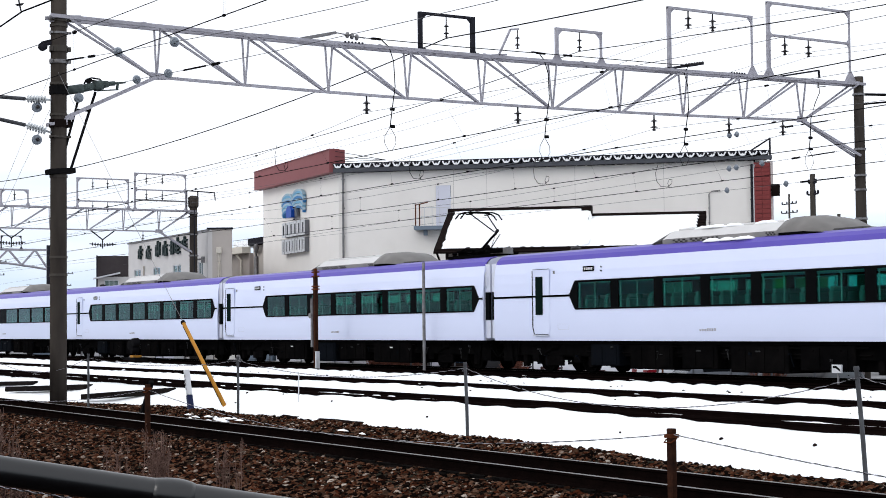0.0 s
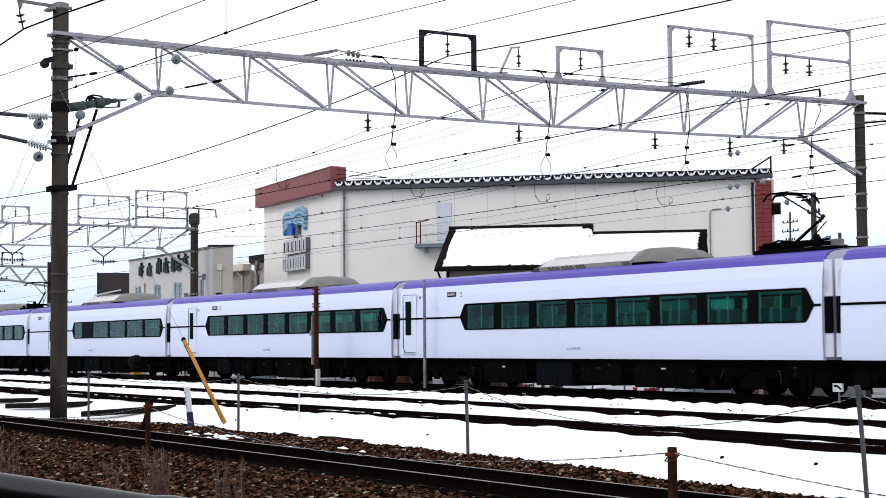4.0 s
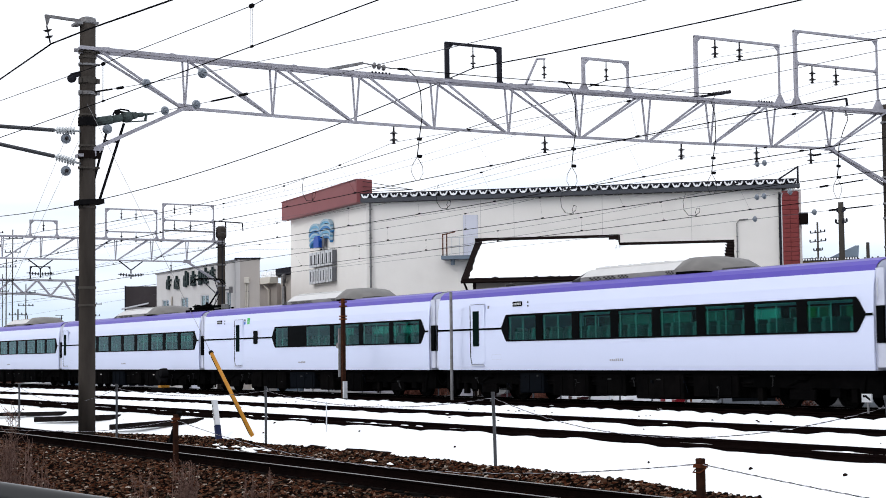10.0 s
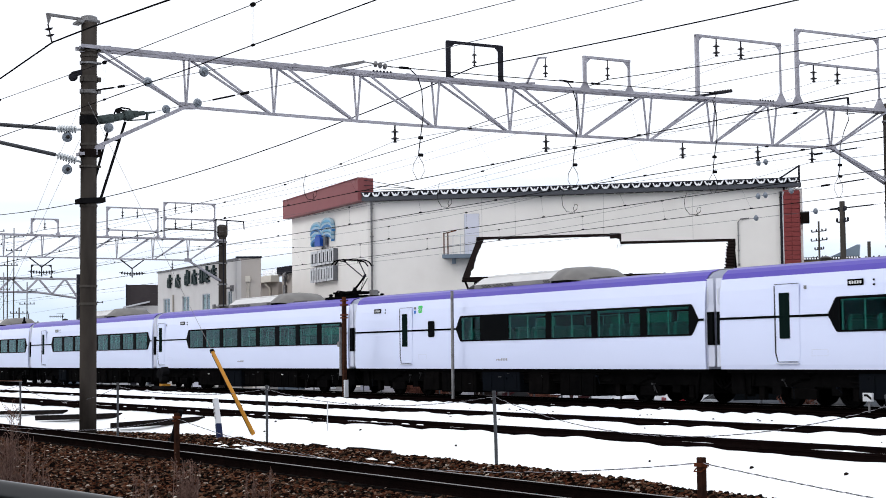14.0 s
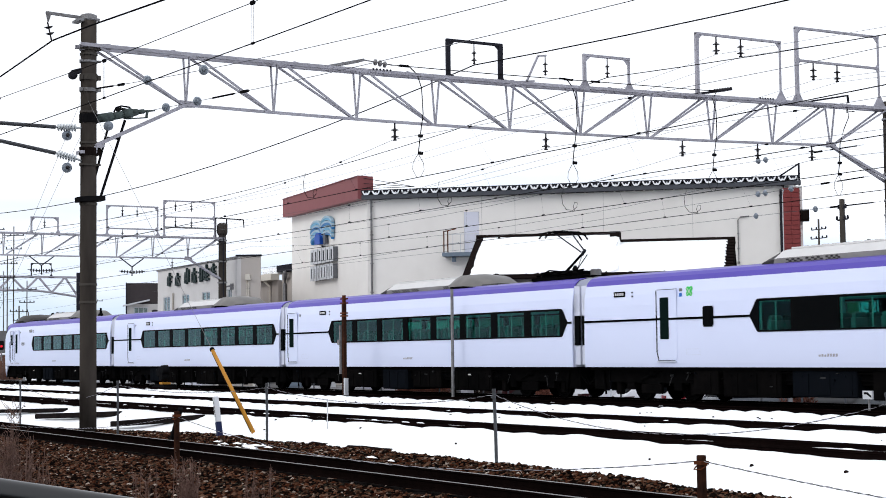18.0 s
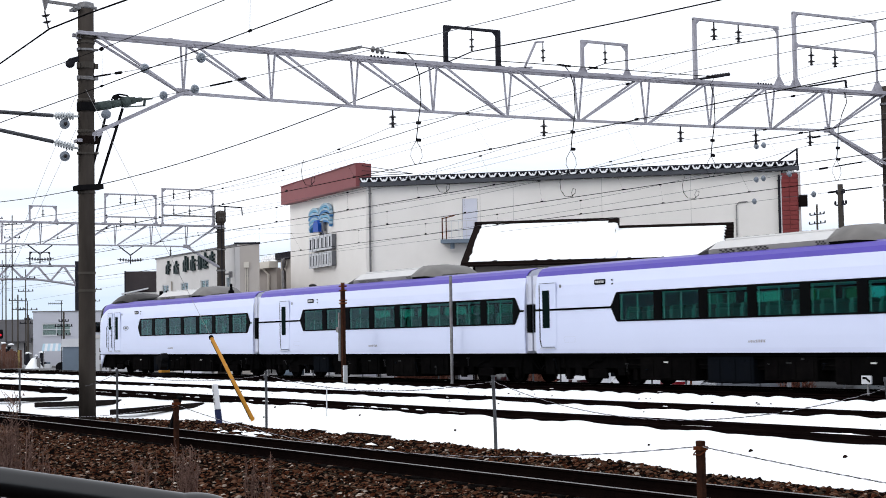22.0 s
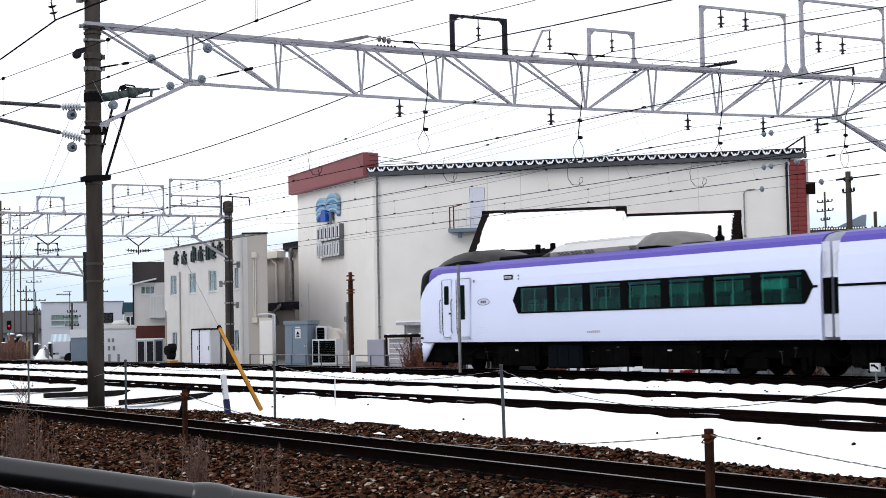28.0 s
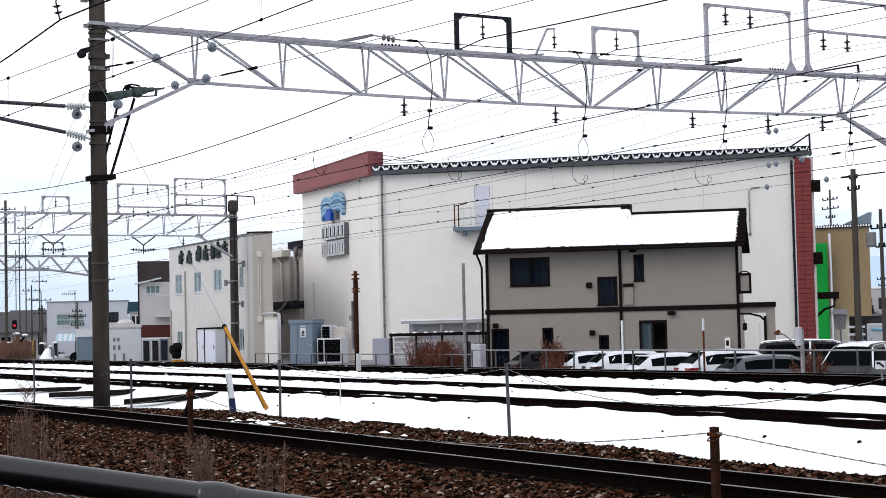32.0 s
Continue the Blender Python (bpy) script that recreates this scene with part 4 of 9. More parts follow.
# ---- the rendered house with the snowy roof ----
def build_house():
    h = thing("house", flat(48, -57.17, 47.77), "grey rendered two-storey house with dark timber trim and a snow-covered roof", "house")
    holes = [(-10.22, -8.37, 3.21, 4.51), (-6.23, -5.32, 2.26, 3.54), (-4.57, -4.1, 3.3, 4.5), (-4.4, -3.15, -0.4, 1.53), (-11.14, -10.32, -0.4, 1.3), (-8.79, -8.28, 0.2, 1.3), (-6.22, -5.76, 0.0, 0.91)]
    part("front_wall", wall_bm(-11.3, 0.0, -1.3, 5.0, 0.25, holes), M_HOUSE, h)
    for i, (u0, u1, z0, z1) in enumerate(holes):
        window_in(h, u0, u1, z0, z1, M_TRIM, M_GLASSH, 2 if i in (0, 3) else 1, 0.03, 0.10)
        bm = B()
        us = np.linspace(u0 + 0.02, u1 - 0.02, 40)
        if i == 3:
            us = np.linspace(u0 + 0.02, u0 + 0.58, 24)
        ring = [[bm.verts.new((x, 0.115 + 0.02 * math.sin(x * 31) + d, z)) for d, z in ((0, z0 + 0.01), (0, z1 - 0.01), (0.02, z1 - 0.01), (0.02, z0 + 0.01))] for x in us]
        for p, q in zip(ring, ring[1:]):
            for k in range(4):
                bm.faces.new((p[k], q[k], q[(k + 1) % 4], p[(k + 1) % 4]))
        # Window 3 has a curtain; elsewhere dark blue sheets are added to tint panes.
        part("curtain", bm, M_CURTP if i == 3 else M_BACKD, h)
    bm = B()
    box(bm, -11.2, -0.3, 0.3, 7.0, 2.0, 2.1)
    box(bm, -11.2, -0.3, 3.4, 3.5, -1, 5)
    part("inner_wall", bm, M_HOUSE, h)
    bm = B()
    box(bm, -11.4, 0.05, -0.05, 0.02, 1.95, 2.16)
    part("floor_band", bm, M_TRIM, h)
    for x in (-11.34, -5.25, -0.05):
        bm = B()
        box(bm, x, x + 0.13, -0.06, 0.05, -1.3, 4.9)
        part("timber_post", bm, M_TRIM, h)
    bm = B()
    box(bm, -11.3, -11.05, 0.25, 7.2, -1.3, 5)
    box(bm, -0.25, 0.0, 0.25, 7.2, -1.3, 5)
    box(bm, -11.3, 0, 7.0, 7.25, -1.3, 5)
    part("outer_wall", bm, M_HOUSE, h)
    # roof: two lengths of ridge at different height, overhanging
    for x0, x1, zr, yr in ((-11.75, -4.95, 6.85, 3.0), (-4.95, 0.36, 6.47, 3.0)):
        bm = B()
        ze = 4.72
        for sy in (0, 1):
            p = [(x0, -0.75, ze), (x1, -0.75, ze), (x1, yr, zr - 0.12), (x0, yr, zr - 0.12)] if not sy else [(x0, yr, zr - 0.12), (x1, yr, zr - 0.12), (x1, 8.0, ze), (x0, 8.0, ze)]
            a = [bm.verts.new(q) for q in p]
            b = [bm.verts.new((q[0], q[1], q[2] + 0.16)) for q in p]
            bm.faces.new(a), bm.faces.new(b[::-1])
            for i in range(4):
                bm.faces.new((a[i - 1], a[i], b[i], b[i - 1]))
        rf = part("roof", bm, M_TRIM, h, "dark tiled roof edge")
        bm = B()
        rnd = random.Random(7)
        e0, e1 = x0 + (0.35 if x0 < -10 else -0.12), x1 - (0.30 if x1 > 0 else 0.0)
        nx, ny = 50, 14
        vs = []
        for j in range(ny + 1):
            k = j / ny
            y = -0.70 + (yr + 0.60) * k
            z = ze + (zr - 0.12 - ze) * (y + 0.75) / (yr + 0.75) + 0.165
            row = []
            for i in range(nx + 1):
                x = e0 + (e1 - e0) * i / nx + (rnd.uniform(-0.05, 0.05) if i in (0, nx) else 0)
                d = 0.13 * min(1, 4 * k + 0.05, 4 * (1 - k) + 0.1, i + 0.05, nx - i + 0.05) * (0.85 + 0.3 * rnd.random())
                row.append(bm.verts.new((x, y + (rnd.uniform(-0.05, 0.06) if j == 0 else 0), z + d)))
            vs.append(row)
        for j in range(ny):
            for i in range(nx):
                bm.faces.new((vs[j][i], vs[j][i + 1], vs[j + 1][i + 1], vs[j + 1][i]))
        if x0 < -10:
            bank = B()
            edge = [bank.verts.new((row[-1].co.x - 0.02, row[-1].co.y, row[-1].co.z + 0.02)) for row in vs]
            drop = [bank.verts.new((row[-1].co.x + 0.28 * min(1.0, (ny - j) / (0.5 * ny)), row[-1].co.y, row[-1].co.z + 0.12 - 0.40 * j / ny)) for j, row in enumerate(vs)]
            for j in range(ny):
                bank.faces.new((edge[j], drop[j], drop[j + 1], edge[j + 1]))
            part("snow_bank", bank, M_SNOW, rf, "", True)
        part("roof_snow", bm, M_SNOW, rf, "thick white snow on the roof", True)
        bm = B()
        tube(bm, [(x0 - 0.02, yr, zr + 0.04), (x1 + 0.05, yr, zr + 0.04)], 0.11, 8)
        tube(bm, [(x0, -0.82, ze + 0.02), (x1, -0.82, ze + 0.02)], 0.07, 6)
        part("ridge_and_gutter", bm, M_TRIM, rf)
    bm = B()
    box(bm, -5.35, -4.9, 2.6, 3.4, 6.3, 6.98)
    part("ridge_end", bm, M_TRIM, h)
    bm = B()
    for i in range(10):
        y = -0.7 + i * 0.36
        z = 4.9 + (y + 0.75) * 0.43
        tube(bm, [(0.0, y, z), (0.43, y, z)], 0.075, 6)
    part("verge_tile", bm, M_TRIM, h)
    bm = B()
    tube(bm, [(-11.6, -0.8, 4.7), (-11.53, -0.3, 4.3), (-11.5, -0.12, 4.1), (-11.5, -0.12, -0.9)], 0.05, 8)
    part("downpipe", bm, M_TRIM, h)
    # porch side on the end: bay, canopy and arch
    bm = B()
    box(bm, 0.05, 0.60, -0.05, 0.6, 2.62, 2.74)
    box(bm, 0.05, 0.60, -0.05, 0.6, 3.42, 3.52)
    box(bm, 0.52, 0.60, -0.05, 0.6, 2.62, 3.5)
    box(bm, 0.05, 0.14, -0.05, 0.6, 2.62, 3.5)
    tube(bm, [(0.1, -0.02, 3.52), (0.25, -0.02, 3.6), (0.45, -0.02, 3.58), (0.55, -0.02, 3.5)], 0.03)
    part("flower_balcony", bm, M_TRIM, h)
    bm = B()
    box(bm, 0.14, 0.52, 0.0, 0.06, 2.74, 3.42)
    part("balcony_panel", bm, M_HOUSE, h)
    bm = B()
    box(bm, 0.0, 1.65, -0.1, 0.4, 2.0, 2.22)
    for x in (1.1,):
        box(bm, x, x + 0.12, -0.05, 0.1, -1.0, 1.6)
    tube(bm, [(0.05, 0.0, 1.72), (0.5, 0.0, 1.72), (0.95, 0.0, 1.6), (1.15, 0.0, 1.4)], 0.05)
    part("canopy", bm, M_TRIM, h)
    bm = B()
    box(bm, 1.2, 1.6, 0.0, 0.3, -1.0, 2.0)
    box(bm, 0.0, 1.6, 0.05, 0.3, 1.75, 2.0)
    part("porch_wall", bm, M_HOUSE, h)
    for x0, x1, z0, z1 in ((-5.12, -4.88, -0.9, -0.66), (-6.62, -6.38, 0.9, 1.14), (-6.72, -6.47, 3.05, 3.3), (-11.05, -10.8, 1.32, 1.55), (-3.1, -2.75, 1.74, 1.92), (-4.75, -4.45, 4.6, 4.78)):
        bm = B()
        box(bm, x0, x1, -0.2, 0, z0, z1)
        bmesh.ops.bevel(bm, geom=bm.edges[:], offset=0.03, segments=1, affect="EDGES")
        part("vent_hood", bm, M_TRIM, h)
    bm = B()
    box(bm, -0.62, -0.38, -0.12, 0, 0.2, 0.68)
    mb = part("meter_box", bm, M_FAC, h, "cream meter box")
    bm = B()
    box(bm, -0.56, -0.44, -0.13, -0.118, 0.32, 0.56)
    part("meter_window", bm, M_BLACK, mb)
    bm = B()
    lathe(bm, [(0.03, 1.32), (0.09, 1.28), (0.10, 1.02), (0.05, 0.98)], (0.28, -0.12, 0), 10)
    tube(bm, [(0.28, 0.02, 1.42), (0.28, -0.12, 1.45), (0.28, -0.12, 1.32)], 0.015)
    part("porch_lantern", bm, M_BLACK, h, "small black porch lantern")
    bm = B()
    box(bm, 0.88, 0.95, -0.08, 0.0, 0.55, 1.3)
    part("porch_handle", bm, M_CABW, h)
    bm = B()
    box(bm, -5.02, -4.62, -0.10, 0, 2.25, 3.05)
    part("chimney_panel", bm, M_HOUSE, h)
    bm = B()
    box(bm, -5.06, -4.58, -0.14, 0.01, 3.05, 3.2)
    part("chimney_cap", bm, M_TRIM, h)


build_house()

# ---- the express train ----
M_HOOD = mat("hood_grey", (0.20, 0.19, 0.182), 0.45, col2=(0.13, 0.124, 0.12), scale=2, amount=1)
M_RUBBER = mat("gangway_rubber", (0.02, 0.02, 0.022), 0.7, col2=(0.012, 0.012, 0.013), scale=6, spec=0.05)
M_FAIR = mat("fairing_grey_white", (0.63, 0.65, 0.77), 0.5, col2=(0.52, 0.54, 0.63), scale=2, amount=0.8)
M_PICTO = mat("pictogram_blue", (0.03, 0.16, 0.55), 0.5)
# Paler copy of the unit grey: sky light on the upper faces, as colour.
M_ACT = mat("unit_top_pale", (0.62, 0.61, 0.61), 0.5, col2=(0.5, 0.49, 0.49), scale=3)
PROFILE = ((1.438, 0.93), (1.453, 1.05), (1.46, 1.35), (1.46, 1.82), (1.445, 2.63), (1.425, 2.92), (1.37, 3.23), (1.30, 3.37), (1.18, 3.47), (0.92, 3.54), (0.45, 3.585), (0.0, 3.6))
CAR = 20.5
TRAIN_Y = 28.97


def shell(x_rows, lo, hi, holes=(), squeeze=None):
    """Car skin between two profile indices, both sides; holes are (profile row, first column, last column)."""
    bm = B()
    for side in (-1, 1):
        grid = []
        for i, x in enumerate(x_rows):
            k = squeeze(i) if squeeze else (1.0, 0.0)
            grid.append([bm.verts.new((x, side * y * k[0], z - k[1] * (z > 1.5))) for y, z in PROFILE[lo:hi + 1]])
        for i in range(len(x_rows) - 1):
            for j in range(hi - lo):
                if any(j + lo == r and a <= i < b for r, a, b in holes):
                    continue
                bm.faces.new((grid[i][j], grid[i + 1][j], grid[i + 1][j + 1], grid[i][j + 1]))
    bmesh.ops.remove_doubles(bm, verts=bm.verts[:], dist=0.0005)
    return bm


def end_wall(x, t):
    bm = B()
    pts = [(-y, z) for y, z in PROFILE] + [(y, z) for y, z in PROFILE[-2::-1]]
    plate(bm, [(y * 0.955, z - 0.02 * (z > 3)) for y, z in pts], t, "x")
    for v in bm.verts:
        v.co.x += x
    return bm


def band_frame(side, w0, w1, panes):
    """Black window band with pointed ends and one opening for each pane."""
    bm = B()
    y0, y1 = side * 1.452, side * 1.476
    lo, hi = min(y0, y1), max(y0, y1)
    box(bm, w0 + 0.32, w1 - 0.32, lo, hi, 2.58, 2.64)
    box(bm, w0 + 0.32, w1 - 0.32, lo, hi, 1.81, 1.855)
    edges = [w0 + 0.32] + [e for p in panes for e in p] + [w1 - 0.32]
    for a, b in zip(edges[::2], edges[1::2]):
        if b - a > 0.01:
            box(bm, a, b, lo, hi, 1.855, 2.58)
    for a, b in ((w0, w0 + 0.32), (w1, w1 - 0.32)):
        taper = ((1.0, 0.415), (0.84, 0.385), (0.66, 0.315), (0.28, 0.13), (0.08, 0.045), (0.0, 0.0))
        q = [(a + (b - a) * k, 2.225 + d) for k, d in taper] + [(a + (b - a) * k, 2.225 - d) for k, d in taper[-2::-1]]
        fr, bk = [bm.verts.new((u, lo, v)) for u, v in q], [bm.verts.new((u, hi, v)) for u, v in q]
        bm.faces.new(fr), bm.faces.new(bk[::-1])
        for i in range(len(q)):
            bm.faces.new((fr[i - 1], fr[i], bk[i], bk[i - 1]))
    return bm


def slab(x0, x1, side, z0, z1, y=1.463, t=0.012, bevel=0.0):
    """A thin panel on the car's side."""
    bm = B()
    a, b = sorted((side * y, side * (y + t)))
    box(bm, x0, x1, a, b, z0, z1)
    if bevel:
        bmesh.ops.bevel(bm, geom=[e for e in bm.edges if abs(e.verts[0].co.y - e.verts[1].co.y) > 0.001], offset=bevel, segments=2, affect="EDGES")
    return bm


def door_on(car, d0, side, narrow=False):
    w = 0.57 if narrow else 0.86
    bm = B()
    y = side * 1.462
    q = [(d0, 3.0), (d0 + w, 3.02), (d0 + w, 1.2), (d0 + w - 0.06, 1.13), (d0 + 0.08, 1.12), (d0 + 0.02, 1.32)]
    plate(bm, q, side * 0.007)
    for v in bm.verts:
        v.co.y += y
    door = part("door", bm, M_WHITE, car, "white sliding door with a tall dark window" if not narrow else "narrow white cab door")
    # Black strips for the shadow in the door's edge grooves, widest at left.
    bm = B()
    lo, hi = sorted((side * 1.458, side * 1.479))
    for a, b, z0, z1 in ((d0 - 0.028, d0, 1.34, 2.98), (d0 - 0.01, d0 + w, 3.006, 3.018), (d0 + 0.06, d0 + w - 0.1, 1.108, 1.12)):
        box(bm, a, b, lo, hi, z0, z1)
    q = [(d0 - 0.028, 1.345), (d0, 1.345), (d0 + 0.07, 1.12), (d0 + 0.05, 1.108)]
    plate(bm, q, side * 0.016)
    for v in list(bm.verts)[-8:]:
        v.co.y += side * 1.462
    part("door_seal", bm, M_BAND, door)
    part("door_sill", slab(d0 + 0.02, d0 + w - 0.04, side, 1.06, 1.095, 1.452, 0.05), M_FAIR, door)
    c = d0 + (0.13 if narrow else 0.15)
    wd = 0.30 if narrow else 0.37
    part("door_window", slab(c, c + wd, side, 2.18 if narrow else 1.68, 2.80, 1.472, 0.009, 0.03 if narrow else 0.012), M_DOORG, door, "dark green door glass")
    if narrow:
        bm = B()
        for xx in (d0 - 0.11, d0 + w + 0.07):
            tube(bm, [(xx, side * 1.47, 1.25), (xx, side * 1.52, 1.3), (xx, side * 1.52, 2.3), (xx, side * 1.47, 2.36)], 0.014)
        box(bm, d0 + w - 0.12, d0 + w - 0.05, *sorted((side * 1.47, side * 1.50)), 1.86, 1.92)
        part("grab_rail", bm, M_DARKST, door)


def bogie_at(car, x):
    """Bogie with frame, axle boxes, air springs and two wheelsets."""
    bm = B()
    for s in (-1, 1):
        box(bm, x - 1.45, x + 1.45, s * 0.95 - 0.07, s * 0.95 + 0.07, 0.46, 0.64)
        for a in (-1.05, 1.05):
            box(bm, x + a - 0.17, x + a + 0.17, s * 1.0 - 0.1, s * 1.0 + 0.1, 0.3, 0.56)
            lathe(bm, [(0.11, 0.56), (0.12, 0.62), (0.09, 0.66), (0.12, 0.7), (0.1, 0.76)], (x + a, s * 0.98, 0), 8)
        lathe(bm, [(0.2, 0.64), (0.27, 0.7), (0.28, 0.8), (0.22, 0.92)], (x, s * 0.95, 0), 12)
        tube(bm, [(x - 0.5, s * 1.12, 0.56), (x + 0.4, s * 1.12, 0.86)], 0.045)
        box(bm, x - 0.3, x + 0.3, s * 1.05, s * 1.12, 0.4, 0.55)
    box(bm, x - 0.35, x + 0.35, -0.95, 0.95, 0.5, 0.75)
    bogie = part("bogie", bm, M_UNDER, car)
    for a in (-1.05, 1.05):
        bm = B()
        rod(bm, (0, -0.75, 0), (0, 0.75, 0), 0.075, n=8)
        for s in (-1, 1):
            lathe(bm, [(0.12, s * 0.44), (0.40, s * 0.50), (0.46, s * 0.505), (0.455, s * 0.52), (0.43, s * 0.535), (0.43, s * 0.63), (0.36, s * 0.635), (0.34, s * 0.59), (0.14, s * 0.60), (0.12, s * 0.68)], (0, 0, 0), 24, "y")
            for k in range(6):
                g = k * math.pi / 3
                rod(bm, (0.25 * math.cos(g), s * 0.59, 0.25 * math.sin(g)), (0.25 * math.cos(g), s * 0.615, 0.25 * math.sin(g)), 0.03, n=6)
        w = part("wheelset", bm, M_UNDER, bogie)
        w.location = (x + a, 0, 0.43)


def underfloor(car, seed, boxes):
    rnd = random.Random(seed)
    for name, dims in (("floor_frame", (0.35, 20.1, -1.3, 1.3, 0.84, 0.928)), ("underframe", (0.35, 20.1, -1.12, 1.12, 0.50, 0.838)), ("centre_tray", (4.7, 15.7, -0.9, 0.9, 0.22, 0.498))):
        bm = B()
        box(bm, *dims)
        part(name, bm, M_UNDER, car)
    for x0, x1, z0, m in boxes:
        bm = B()
        box(bm, x0, x1, -1.28, 1.28, z0, 0.85)
        bmesh.ops.bevel(bm, geom=bm.edges[:], offset=0.025, segments=1, affect="EDGES")
        n = max(1, int((x1 - x0) / 0.6))
        for i in range(n):
            c = x0 + (i + 0.5) * (x1 - x0) / n
            for s in (-1, 1):
                a, b = sorted((s * 1.275, s * 1.30))
                box(bm, c - 0.22, c + 0.22, a, b, z0 + 0.06, 0.78)
                box(bm, c - 0.03, c + 0.03, min(a, s * 1.32), max(b, s * 1.32), 0.70, 0.74)
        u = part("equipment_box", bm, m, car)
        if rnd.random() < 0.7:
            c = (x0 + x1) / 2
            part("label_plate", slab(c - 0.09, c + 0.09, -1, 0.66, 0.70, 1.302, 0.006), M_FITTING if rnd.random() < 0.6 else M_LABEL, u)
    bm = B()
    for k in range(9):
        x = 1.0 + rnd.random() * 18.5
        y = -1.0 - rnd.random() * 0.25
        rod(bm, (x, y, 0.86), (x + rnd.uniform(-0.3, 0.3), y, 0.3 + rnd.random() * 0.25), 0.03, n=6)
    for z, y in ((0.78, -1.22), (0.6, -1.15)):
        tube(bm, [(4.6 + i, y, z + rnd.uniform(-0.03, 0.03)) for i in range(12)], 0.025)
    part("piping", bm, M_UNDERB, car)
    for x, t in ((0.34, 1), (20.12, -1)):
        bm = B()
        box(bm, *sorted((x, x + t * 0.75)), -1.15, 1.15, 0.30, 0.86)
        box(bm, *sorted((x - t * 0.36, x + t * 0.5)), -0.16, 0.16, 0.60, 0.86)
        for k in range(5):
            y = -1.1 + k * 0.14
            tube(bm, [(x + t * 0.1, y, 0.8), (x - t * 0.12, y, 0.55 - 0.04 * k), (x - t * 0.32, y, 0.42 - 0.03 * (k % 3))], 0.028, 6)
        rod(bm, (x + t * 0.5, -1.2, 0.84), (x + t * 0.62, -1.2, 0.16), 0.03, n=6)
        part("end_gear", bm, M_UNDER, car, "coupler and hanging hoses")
    for x in (3.05, 17.45):
        for s in (-1, 1):
            for p, q, y, w, z0, z1 in ((-0.45, 0.45, 1.14, 0.05, 0.20, 0.46), (-1.75, -1.55, 1.0, 0.08, 0.16, 0.7), (1.55, 1.75, 1.0, 0.08, 0.16, 0.7)):
                bm = B()
                box(bm, x + p, x + q, s * y - w, s * y + w, z0, z1)
                bmesh.ops.bevel(bm, geom=bm.edges[:], offset=0.02, segments=1, affect="EDGES")
                part("brake_rigging", bm, M_UNDERB, car)
    for k in range(11):
        x, z, y = rnd.uniform(0.9, 19.4), rnd.uniform(0.42, 0.8), -1.33
        w, t = rnd.uniform(0.03, 0.10), rnd.uniform(0.02, 0.06)
        bm = B()
        box(bm, x, x + w, y, y + 0.08, z, z + t)
        rod(bm, (x + w / 2, y + 0.05, z), (x + w / 2 + rnd.uniform(-0.15, 0.15), y + 0.06, z - rnd.uniform(0.1, 0.3)), 0.012, n=5)
        part("fitting", bm, (M_FITTING, M_UNDERN, M_FITTING)[k % 3], car)


